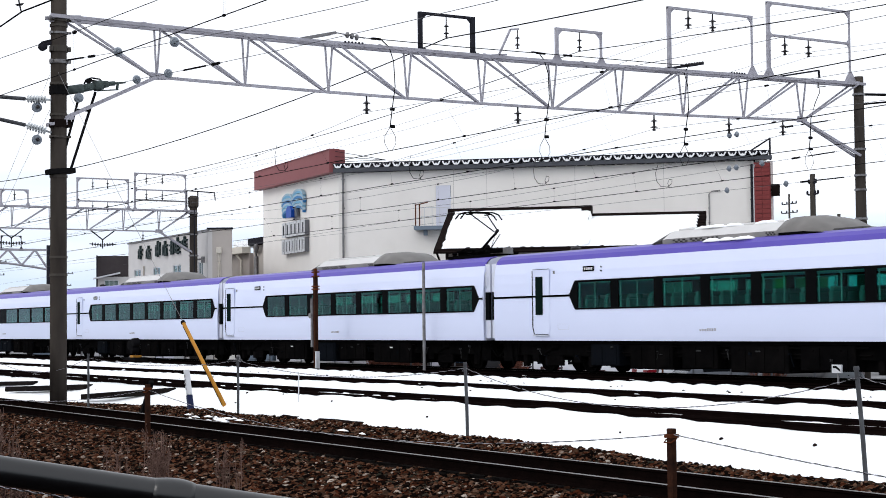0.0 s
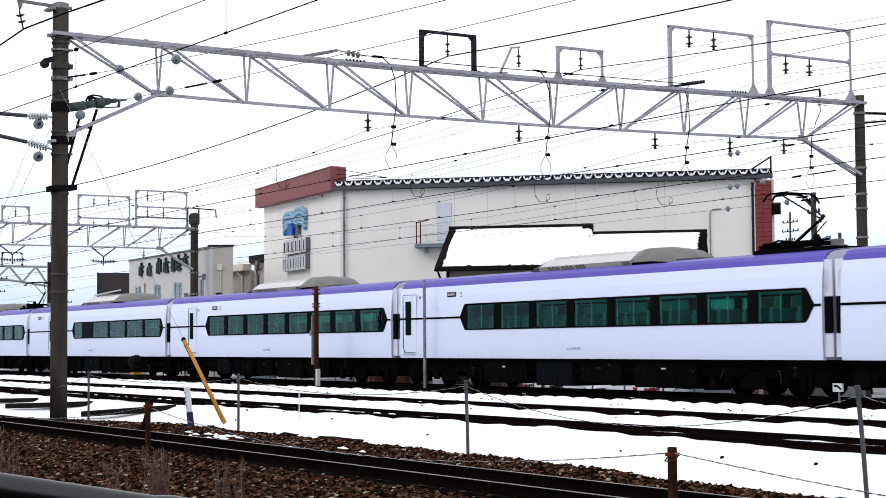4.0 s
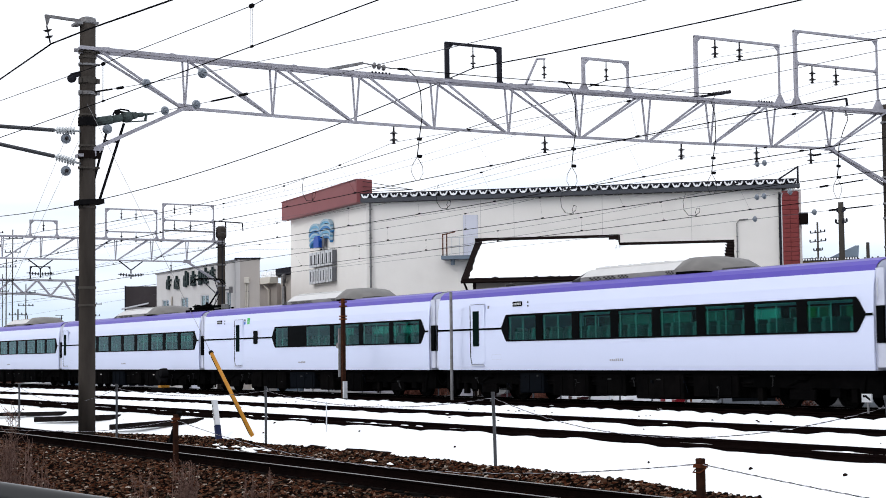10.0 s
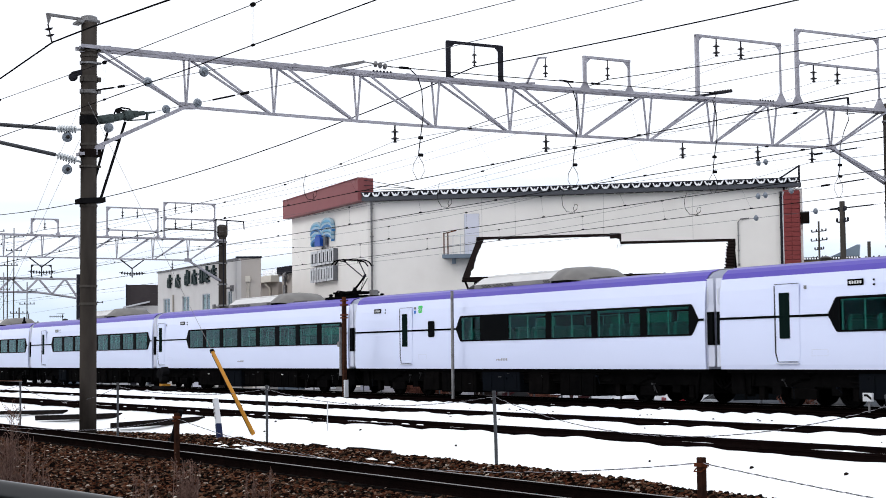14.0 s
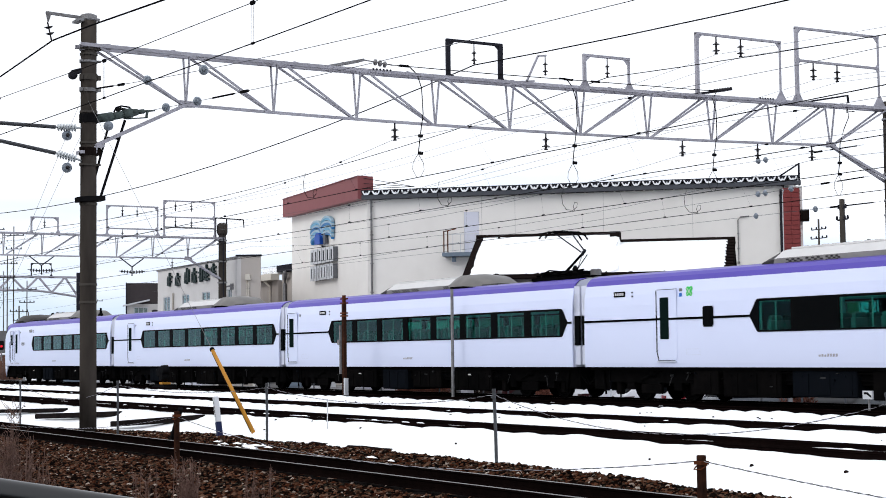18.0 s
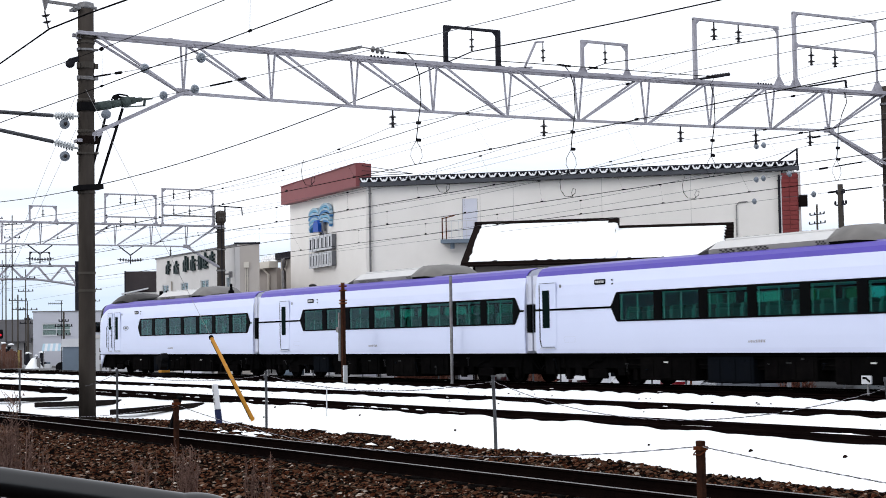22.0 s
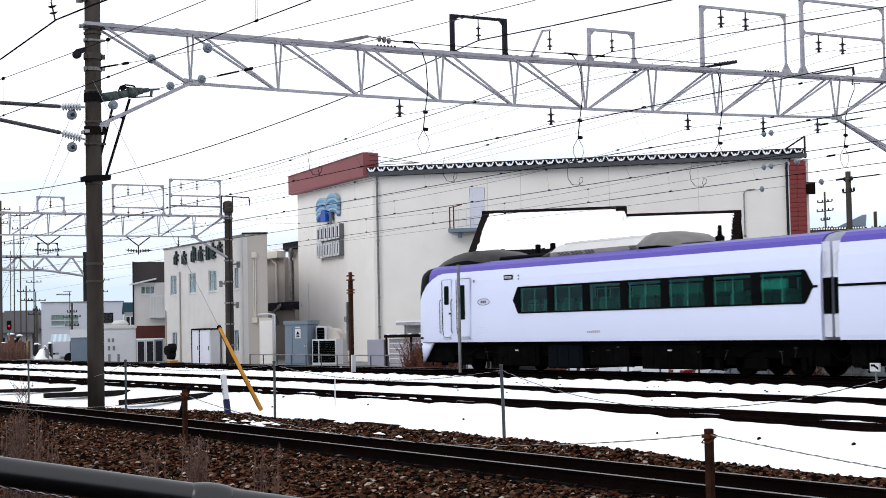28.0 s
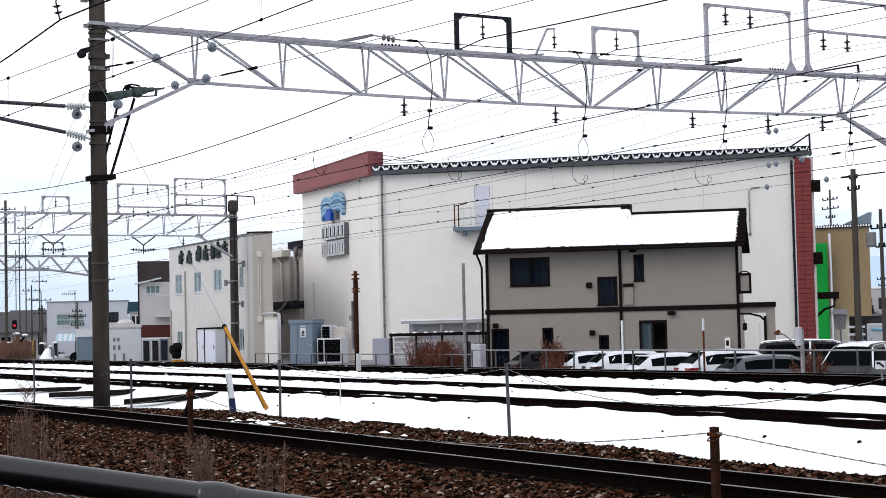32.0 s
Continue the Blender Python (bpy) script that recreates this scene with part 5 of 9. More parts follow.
def roof_unit(car, x0=7.5, x1=14.15, vents=(3.0,)):
    """Grey air-conditioning unit: long louvred case and a domed hood."""
    bm = B()
    m = x0 + 4.95
    sec = ((-1.02, 3.45), (-1.01, 3.64), (-0.72, 3.86), (0, 3.90), (0.72, 3.86), (1.01, 3.64), (1.02, 3.45))
    rows = []
    for x, k in ((x0, 0.5), (x0 + 0.45, 0.93), (x0 + 0.6, 1.0), (m, 1.0)):
        rows.append([bm.verts.new((x, y, 3.45 + (z - 3.45) * k)) for y, z in sec])
    for a, b in zip(rows, rows[1:]):
        for i in range(len(sec) - 1):
            f = bm.faces.new((a[i], a[i + 1], b[i + 1], b[i]))
            f.material_index = 2 if a is rows[0] else 1 if 0 < i < 5 else 0
    bm.faces.new(rows[0]), bm.faces.new(rows[-1][::-1])
    unit = part("air_conditioner", bm, (M_ACG, M_ACT, M_ACD), car, "grey louvred roof air-conditioning unit")
    for a, b in ((x0 + 0.9, x0 + 1.5), (x0 + 1.6, x0 + 2.2), (x0 + 2.3, x0 + 2.8), (m - 0.45, m - 0.1)):
        for y0, y1 in ((-1.03, -1.015), (1.015, 1.03)):
            bm = B()
            n = 6
            for i in range(n):
                for j in range(3):
                    if (i + j) % 2:
                        continue
                    w, h = (b - a) / n, 0.045
                    box(bm, a + i * w, a + i * w + w * 0.9, y0, y1, 3.485 + j * h, 3.485 + j * h + 0.037)
            part("grille", bm, M_ACD, unit)
    bm = B()
    box(bm, x0 + 0.62, m - 0.02, -0.6, 0.6, 3.86, 3.925)
    bmesh.ops.bevel(bm, geom=bm.edges[:], offset=0.02, segments=1, affect="EDGES")
    part("top_cover", bm, M_ACT, unit, "pale top cover")
    bm = B()
    for i in range(9):
        xx = x0 + 0.9 + i * 0.36
        box(bm, xx, xx + 0.22, -0.5, 0.5, 3.915, 3.94)
    part("roof_louvre", bm, M_GALVD, unit)
    bm = B()
    rows = []
    for x, k, w in ((m - 0.05, 1.04, 1.0), (m + 0.25, 1.21, 1.0), (m + 0.6, 1.23, 1.0), (m + 0.95, 1.07, 1.0), (m + 1.3, 0.72, 0.97), (x1, 0.14, 0.9)):
        rows.append([bm.verts.new((x, y * w * 1.02, 3.45 + (z - 3.45) * k)) for y, z in sec])
    for a, b in zip(rows, rows[1:]):
        for i in range(len(sec) - 1):
            bm.faces.new((a[i], a[i + 1], b[i + 1], b[i])).material_index = 1 if i in (0, 5) else 0
    bm.faces.new(rows[0]), bm.faces.new(rows[-1][::-1])
    hood = part("hood", bm, (M_HOOD, M_HOOD), car, "domed grey-brown roof hood", True)
    bm = B()
    plate(bm, [(m + 0.05, 3.46), (x1 + 0.25, 3.46), (x1 - 0.25, 3.53), (m + 0.9, 3.57), (m + 0.05, 3.57)], 0.012)
    for v in bm.verts:
        v.co.y -= 1.066
    part("side_panel", bm, M_UNDER, hood)
    bm = B()
    box(bm, x1 - 0.1, x1 + 0.9, -0.8, 0.8, 3.5, 3.60)
    bmesh.ops.bevel(bm, geom=bm.edges[:], offset=0.04, segments=1, affect="EDGES")
    part("hood_tail", bm, M_ACD, hood)
    for x in vents:
        bm = B()
        lathe(bm, [(0.16, 3.55), (0.16, 3.66), (0.05, 3.7)], (x, -0.3, 0), 8)
        part("roof_vent", bm, M_ACD, car)


def pantograph_on(car):
    """Single-arm pantograph over the front end, with its insulators and switchgear."""
    bm = B()
    box(bm, 17.3, 20.1, -0.95, 0.95, 3.53, 3.63)
    for x in (17.4, 18.3, 18.75):
        for y in (-0.75, 0.75):
            lathe(bm, [(0.05, 3.62), (0.1, 3.66), (0.05, 3.69), (0.1, 3.72), (0.05, 3.76)], (x, y, 0), 8)
    box(bm, 17.2, 17.7, -0.5, 0.3, 3.62, 3.84)
    tube(bm, [(17.5, -0.6, 3.8), (18.0, -0.75, 3.86), (18.6, -0.5, 3.78), (19.6, -0.6, 3.82)], 0.025)
    lathe(bm, [(0.06, 3.6), (0.1, 3.72), (0.06, 3.78), (0.1, 3.84), (0.04, 3.95)], (19.3, -0.7, 0), 8)
    part("roof_switchgear", bm, M_UNDER, car)
    bm = B()
    for y in (-0.55, 0.55):
        beam(bm, (17.3, y, 3.8), (18.8, y, 3.8), 0.07, 0.07)
    for x in (17.3, 18.0, 18.8):
        beam(bm, (x, -0.6, 3.8), (x, 0.6, 3.8), 0.07, 0.07)
    pan = part("pantograph", bm, M_UNDER, car, "raised single-arm pantograph")
    bm = B()
    rod(bm, (17.76, 0, 3.82), (18.73, 0, 4.38), 0.045, 0.035)
    rod(bm, (18.1, 0.12, 3.80), (18.8, 0.10, 4.32), 0.016)
    part("lower_arm", bm, M_UNDER, pan)
    bm = B()
    for y in (-0.32, 0.32):
        rod(bm, (18.73, y * 0.25, 4.40), (17.69, y, 5.03), 0.022)
    rod(bm, (18.66, 0, 4.32), (18.82, 0, 4.46), 0.05)
    rod(bm, (18.62, 0.05, 4.34), (18.3, 0.05, 3.84), 0.01)
    part("upper_arm", bm, M_DARKST, pan)
    bm = B()
    for x in (17.53, 17.85):
        tube(bm, [(x, -0.80, 4.86), (x, -0.66, 5.02), (x, -0.46, 5.08), (x, 0.46, 5.08), (x, 0.66, 5.02), (x, 0.80, 4.86)], 0.026)
    for y in (-0.36, 0.36):
        beam(bm, (17.48, y, 5.02), (17.9, y, 5.02), 0.03, 0.04)
    part("collector_head", bm, M_UNDER, pan)
    bm = B()
    lathe(bm, [(0.17, 3.5), (0.17, 3.86), (0.13, 3.88)], (18.95, 0.3, 0), 10)
    part("arrester", bm, M_GALVD, car)


def car_ends(car, left=True, right=True):
    """Gangway bellows and the white outer fairings with black gap strips."""
    for on, x, t in ((left, 0.30, -1), (right, 20.16, 1)):
        if not on:
            continue
        part("end_wall", end_wall(x - 0.02, 0.04), M_FAIR, car)
        bm = B()
        a, b = sorted((x, x + t * 0.29))
        for i in range(4):
            q0, q1 = a + (b - a) * i / 4, a + (b - a) * (i + 0.8) / 4
            box(bm, q0, q1, -0.62, 0.62, 1.05, 3.2)
        part("gangway_bellows", bm, M_RUBBER, car)
        a, b = sorted((x, x + t * 0.272))
        for s in (-1, 1):
            y0, y1 = sorted((s * 1.29, s * 1.35))
            for z0, z1 in ((2.42, 3.28), (1.0, 1.55)):
                bm = B()
                box(bm, a, b, y0, y1, z0, z1)
                part("end_fairing", bm, M_FAIR, car)
            bm = B()
            box(bm, *sorted((x, x + t * 0.235)), *sorted((s * 1.30, s * 1.37)), 1.56, 2.41)
            part("gap_strip", bm, M_BAND, car)
            bm = B()
            tube(bm, [(x + t * 0.06, s * 1.36, 3.05), (x + t * 0.12, s * 1.41, 2.98), (x + t * 0.12, s * 1.41, 2.62), (x + t * 0.06, s * 1.36, 2.56)], 0.014)
            part("grab_iron", bm, M_CABW, car)


def furnish(car, x0, x1):
    """Floor, ceiling and rows of seats behind the windows."""
    bm = B()
    box(bm, 0.4, 20.1, -1.36, 1.36, 1.06, 1.12)
    part("cabin_floor", bm, M_UNDERB, car)
    bm = B()
    box(bm, 0.4, 20.1, -1.2, 1.2, 3.05, 3.1)
    part("cabin_ceiling", bm, M_INT, car)
    bm = B()
    for y in (-1.25, -0.79, 0.33, 0.79):
        box(bm, -0.06, 0.10, y, y + 0.44, 1.45, 2.10)
        box(bm, -0.04, 0.07, y + 0.05, y + 0.39, 2.10, 2.22)
        box(bm, 0.08, 0.52, y, y + 0.44, 1.40, 1.54)
        box(bm, 0.1, 0.4, y + 0.1, y + 0.34, 1.12, 1.40)
    bmesh.ops.bevel(bm, geom=[e for e in bm.edges if e.calc_length() > 0.3], offset=0.03, segments=1, affect="EDGES")
    first = part("seat_row", bm, M_SEAT, car)
    first.location = (x0 + 0.45, 0, 0)
    n = int((x1 - x0 - 0.7) / 0.97)
    for i in range(1, n + 1):
        again(first, car, pose(x0 + 0.45 + i * 0.97, 0, 0))


def windows_on(car, w0, w1, panes, dark=()):
    for side in (-1, 1):
        band = part("window_band", band_frame(side, w0, w1, panes), M_BAND, car, "black window band with rounded pointed ends")
        for i, (a, b) in enumerate(panes):
            pane = part("pane", slab(a, b, side, 1.855, 2.58, 1.455, 0.008), M_BAND if i in dark else M_GLASSG, band)
            pane.visible_shadow = False
            if i in dark:
                continue
            bm = B()
            for xx in (a + 0.03, a + (b - a) * 0.49, b - 0.03):
                box(bm, xx - 0.011, xx + 0.011, *sorted((side * 1.40, side * 1.425)), 1.86, 2.57)
            box(bm, a, b, *sorted((side * 1.40, side * 1.42)), 2.55, 2.575)
            part("curtain", bm, M_CURT, band)


def markings(car, led, num, side=-1):
    part("destination_display", slab(led, led + 0.52, side, 2.88, 3.03, 1.432, 0.012, 0.01), M_BAND, car, "black destination display with unreadable pale characters")
    bm = B()
    for i in range(5):
        a = led + 0.06 + i * 0.085
        box(bm, a, a + 0.055, *sorted((side * 1.444, side * 1.447)), 2.92, 2.99)
    part("display_bars", bm, M_LABEL, car)
    for i, h in enumerate((0.05, 0.06, 0.05, 0.07, 0.07, 0.07, 0.07)):
        bm = B()
        a = num + i * 0.095
        box(bm, a, a + 0.06, *sorted((side * 1.458, side * 1.463)), 1.185, 1.185 + h)
        part("number_bar", bm, M_GALV, car)
    bm = B()
    for z in (2.88, 2.99):
        lathe(bm, [(0.025, 1.43 * side), (0.025, 1.452 * side)], (led + 0.85, 0, z), 8, "y")
    part("marker_lamp", bm, M_BAND, car)


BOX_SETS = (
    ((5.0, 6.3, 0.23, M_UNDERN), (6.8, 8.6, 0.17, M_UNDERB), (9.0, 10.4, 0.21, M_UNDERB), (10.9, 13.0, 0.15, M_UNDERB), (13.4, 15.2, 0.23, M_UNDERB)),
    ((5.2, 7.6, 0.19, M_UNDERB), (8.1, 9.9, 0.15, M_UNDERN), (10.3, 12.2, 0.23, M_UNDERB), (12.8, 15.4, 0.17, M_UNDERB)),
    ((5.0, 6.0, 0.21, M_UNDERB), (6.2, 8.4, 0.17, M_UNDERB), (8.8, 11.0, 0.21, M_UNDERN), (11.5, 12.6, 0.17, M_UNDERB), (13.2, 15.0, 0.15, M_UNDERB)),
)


def express_car(style, label, variant):
    car = thing("train_car", pose(0, TRAIN_Y, 0), label, "train car", "cars of the express train")
    d0 = {"plain": 2.42, "pantograph": 0.56, "first": 3.72, "tail": 3.06}[style]
    w0 = {"plain": 4.25, "pantograph": 4.15, "first": 7.5, "tail": 6.5}[style]
    w1 = 19.95
    if style == "first":
        cuts = (7.85, 9.02, 10.68, 12.77, 13.05, 15.12, 15.40, 17.43, 17.71, 19.55)
        panes = [(cuts[i], cuts[i + 1]) for i in range(0, 10, 2)]
    else:
        n = 7 if style == "tail" else 8
        a0 = w0 + 0.42
        step = (19.55 - a0 + 0.36) / n
        panes = [(a0 + i * step, a0 + (i + 1) * step - 0.36) for i in range(n)]
    xs = [0.28, 0.31, w0 + 0.33, w1 - 0.33, 20.15, 20.18]
    pinch = {0: (0.992, 0.01), 5: (0.992, 0.01)}
    left = style != "tail"
    if not left:
        xs[0], xs[1] = 1.9, 2.1
        pinch = {5: (0.992, 0.01)}
    sq = lambda i: pinch.get(i, (1.0, 0.0))
    body = part("body", shell(xs, 0, 6, [(3, 2, 3)], sq), M_WHITE, car, "glossy white car body")
    part("roof_stripe", shell(xs, 6, 9, (), sq), M_PURPLE, car, "purple stripe along the roof edge")
    part("roof", shell(xs, 9, 11, (), sq), M_ROOFG, car, "grey roof", True)
    for o in (body,):
        sm = o.modifiers.new("thickness", "SOLIDIFY")
        sm.thickness, sm.offset = 0.04, -1.0
    for side in (-1, 1):
        part("black_line", slab(0.29 if left else 0.0, w0 + 0.02, side, 2.19, 2.25, 1.468, 0.006) if left else slab(19.9, 20.1, side, 2.19, 2.25, 1.464, 0.006), M_BAND, car)
        if left:
            part("black_line", slab(w1 - 0.02, 20.17, side, 2.19, 2.25, 1.468, 0.006), M_BAND, car)
        door_on(car, d0, side)
    windows_on(car, w0, w1, panes)
    if style == "first":
        for side in (-1, 1):
            part("small_window", slab(5.67, 6.09, side, 1.98, 2.52, 1.464, 0.012, 0.03), M_BAND, car, "small dark window")
            bm = B()
            for u in (-0.062, 0.062):
                for v in (-0.062, 0.062):
                    lathe(bm, [(0.068, side * 1.40), (0.068, side * 1.434)], (5.08 + u, 0, 2.93 + v), 14, "y")
            box(bm, 5.02, 5.14, *sorted((side * 1.40, side * 1.433)), 2.87, 2.99)
            mark = part("class_mark", bm, M_GREEN, car, "green four-leaf class mark")
            bm = B()
            for q in (-1, 1):
                beam(bm, (4.99, side * 1.434, 2.93 - q * 0.09), (5.17, side * 1.434, 2.93 + q * 0.09), 0.008, 0.014)
            part("mark_bars", bm, M_LABEL, mark)
            part("pictogram", slab(4.66, 4.78, side, 2.94, 3.02, 1.428, 0.006), M_ROOFG, car)
            part("pictogram", slab(4.66, 4.78, side, 2.80, 2.90, 1.432, 0.006), M_PICTO, car, "blue pictogram plate")
    else:
        part("pictogram", slab(d0 + 1.0, d0 + 1.09, -1, 2.86, 2.95, 1.434, 0.006), M_ROOFG, car)
    # pale outline of a step hatch low on the body
    bm = B()
    hx = d0 + 1.25
    for a, b, z0, z1 in ((hx, hx + 0.55, 1.25, 1.257), (hx, hx + 0.55, 1.405, 1.412), (hx, hx + 0.008, 1.25, 1.41), (hx + 0.545, hx + 0.553, 1.25, 1.41)):
        box(bm, a, b, -1.4605, -1.45, z0, z1)
    part("hatch_seam", bm, M_FAIR, car)
    furnish(car, w0, w1)
    car_ends(car, left)
    underfloor(car, variant, BOX_SETS[variant % 3])
    for x in (3.05, 17.45):
        bogie_at(car, x if left or x > 5 else 3.9)
    roof_unit(car, vents=(3.0,) if style == "plain" else ())
    markings(car, {"plain": 4.9, "pantograph": 3.35, "first": 1.74, "tail": 5.95}[style], 9.95 if style != "tail" else 10.45)
    if style == "pantograph":
        pantograph_on(car)
    return car


def nose_on(car):
    """Rounded cab end: plan and roofline both fall away towards the front."""
    bm = B()
    xk = (-0.36, -0.3, -0.18, 0.0, 0.2, 0.45, 0.75, 1.1, 1.5, 1.9, 2.1)
    wid = (0.0, 0.38, 0.62, 0.77, 0.86, 0.915, 0.955, 0.98, 0.995, 1.0, 1.0)
    top = (0.80, 0.84, 0.885, 0.925, 0.95, 0.97, 0.985, 0.995, 1.0, 1.0, 1.0)
    cols = [2.1 - 0.04 * i for i in range(53)] + [-0.02 - 0.02 * i for i in range(14)] + [-0.30 - 0.01 * i for i in range(7)]
    prof = []
    for (ya, za), (yb, zb) in zip(PROFILE, PROFILE[1:]):
        n = max(1, round((zb - za) / 0.04))
        prof += [(ya + (yb - ya) * i / n, za + (zb - za) * i / n) for i in range(n)]
    prof.append(PROFILE[-1])
    for side in (-1, 1):
        grid = []
        for x in cols:
            w, t = float(np.interp(x, xk, wid)), float(np.interp(x, xk, top))
            ring = []
            for y, z in prof:
                zz = 0.93 + (z - 0.93) * (1 if z < 1.0 else 1 - (1 - t) * ((z - 0.93) / 2.67) ** 3)
                back = 0.24 * (1 - w) * max(0, (z - 1.3) / 2.3)
                ring.append((bm.verts.new((x + back * 1.3, side * y * w, zz)), z))
            grid.append(ring)
        for i in range(len(cols) - 1):
            for j in range(len(prof) - 1):
                q = (grid[i][j][0], grid[i + 1][j][0], grid[i + 1][j + 1][0], grid[i][j + 1][0])
                f = bm.faces.new(q)
                x, z = sum(v.co.x for v in q) / 4, sum(v.co.z for v in q) / 4
                edge = float(np.interp(x, (-0.4, 0.0, 0.45, 0.9, 1.3, 1.7, 2.1), (2.0, 2.2, 2.55, 2.86, 3.06, 3.18, 3.23)))
                f.material_index = 0 if z < edge else 1 if x > 1.05 and grid[i][j][1] < 3.53 else 3 if x > 1.1 else 2
    bmesh.ops.remove_doubles(bm, verts=bm.verts[:], dist=0.0005)
    part("nose", bm, (M_WHITE, M_PURPLE, M_BAND, M_ACD), car, "rounded white cab end with a black windscreen", True)
    bm = B()
    grid = []
    for x, w, z in ((-0.08, 0.5, 3.10), (0.15, 0.72, 3.36), (0.5, 0.85, 3.52), (1.1, 0.93, 3.72), (1.9, 0.98, 3.89), (2.6, 1.0, 3.98), (3.3, 1.0, 3.99), (4.0, 0.98, 3.84), (4.8, 0.92, 3.55)):
        grid.append([bm.verts.new((x, y * w, 3.0 + (z - 3.0) * k)) for y, k in ((-1.2, 0.0), (-1.12, 0.62), (-0.85, 0.93), (0, 1.0), (0.85, 0.93), (1.12, 0.62), (1.2, 0.0))])
    for a, b in zip(grid, grid[1:]):
        for i in range(6):
            bm.faces.new((a[i], a[i + 1], b[i + 1], b[i])).material_index = 1 if a[0].co.x > 1.0 and i not in (0, 5) else 0
    bm.faces.new(grid[0]), bm.faces.new(grid[-1][::-1])
    part("cab_roof", bm, (M_BAND, M_ACD), car, "dark domed cab roof", True)
    bm = B()
    for side in (-1, 1):
        rows = []
        for x, w in ((1.25, 1.395), (1.12, 1.393), (1.0, 1.39), (0.75, 1.37), (0.6, 1.35), (0.45, 1.32), (0.2, 1.22), (0.0, 1.08), (-0.18, 0.87), (-0.3, 0.52), (-0.36, 0.0)):
            zl = 0.24 if x < 0.3 else min(0.925, 0.24 + 0.69 * ((x - 0.3) / 0.95) ** 1.5)
            rows.append([bm.verts.new((x, side * w, 0.93)), bm.verts.new((x + 0.05, side * w * 0.97, zl))])
        for a, b in zip(rows, rows[1:]):
            bm.faces.new((a[0], b[0], b[1], a[1]))
    bmesh.ops.remove_doubles(bm, verts=bm.verts[:], dist=0.0005)
    sk = part("front_skirt", bm, M_WHITE, car, "white pointed front skirt", True)
    sm = sk.modifiers.new("thickness", "SOLIDIFY")
    sm.thickness, sm.offset = 0.04, -1.0
    bm = B()
    box(bm, 0.55, 2.3, -1.2, 1.2, 0.26, 0.92)
    bmesh.ops.bevel(bm, geom=bm.edges[:], offset=0.05, segments=1, affect="EDGES")
    part("coupler_box", bm, M_UNDER, car)
    for side in (-1, 1):
        door_on(car, 2.12, side, True)
    for x in (5.75, 6.6):
        bm = B()
        lathe(bm, [(0.18, 3.5), (0.17, 3.70), (0.10, 3.74), (0.09, 4.0), (0.05, 4.02)], (x, 0, 0), 10)
        part("roof_aerial", bm, M_BAND, car)
    bm = B()
    box(bm, 4.8, 8.2, -0.9, 0.9, 3.5, 3.66)
    bmesh.ops.bevel(bm, geom=bm.edges[:], offset=0.05, segments=1, affect="EDGES")
    part("roof_fairing", bm, M_BAND, car)
    part("black_line", slab(0.7, 20.1, -1, 0.925, 0.945, 1.434, 0.012), M_BAND, car)
    bm = B()
    ring = [(4.73 + 0.36 * math.cos(q), 2.225 + 0.10 * math.sin(q)) for q in np.linspace(0, 2 * math.pi, 25)]
    tube(bm, [(u, -1.462, v) for u, v in ring], 0.010, 5)
    for a in (4.57, 4.69, 4.81):
        box(bm, a, a + 0.08, -1.468, -1.458, 2.185, 2.265)
    part("side_emblem", bm, M_GALVD, car)
    bm = B()
    lathe(bm, [(0.14, 3.5), (0.13, 3.72), (0.07, 3.76), (0.05, 4.02), (0.03, 4.03)], (15.0, -0.2, 0), 10)
    part("roof_aerial", bm, M_BAND, car)


CAR_LABEL = "white express car, purple roof stripe"
car_plain = express_car("plain", CAR_LABEL + ", black window band", 0)
car_pan = express_car("pantograph", CAR_LABEL + ", raised pantograph", 1)
car_first = express_car("first", CAR_LABEL + ", green clover mark", 2)
car_tail = express_car("tail", "white rounded cab car ending the train, purple roof stripe", 1)
nose_on(car_tail)
TRAIN = [car_plain, car_pan, copy_thing(car_plain, pose(0, TRAIN_Y, 0)), car_first, copy_thing(car_pan, pose(0, TRAIN_Y, 0)), copy_thing(car_plain, pose(0, TRAIN_Y, 0)), car_tail]

# old snow on the first car's roof unit
rnd = random.Random(41)
for i in range(14):
    bm = B()
    x, y = 8.9 + i * 0.3, rnd.choice((-1.12, -1.12, -0.62, -0.3))
    w, d = rnd.uniform(0.25, 0.5), rnd.uniform(0.08, 0.2)
    lathe(bm, [(1.0, 0.0), (0.8, 0.05), (0.35, 0.08)], (0, 0, 0), 8)
    for v in bm.verts:
        v.co = (x + v.co.x * w, y + v.co.y * d, (3.47 if y < -1 else 3.86) + v.co.z * rnd.uniform(0.6, 1.3))
    part("roof_snow", bm, M_SNOW, TRAIN[0], "", True)

# place of the first gap along the track, second by second
GAP = [(0, -42.77), (1, -39.09), (2, -35.43), (3, -31.77), (4, -28.13), (5, -24.53), (6, -20.98), (7, -17.59), (8, -13.99), (9, -10.38), (10, -6.88), (11, -3.32), (12, 0.3), (13, 3.92),
       (14, 7.54), (15, 11.14), (16, 14.74), (17, 18.34), (18, 22.0), (19, 25.86), (20, 30.15), (21, 34.83), (22, 40.01), (23, 45.53), (24, 51.11), (25, 56.62), (26, 62.12), (27, 67.62),
       (28, 73.12), (29, 78.59), (30, 84.07), (31, 89.72), (32, 95.47)]


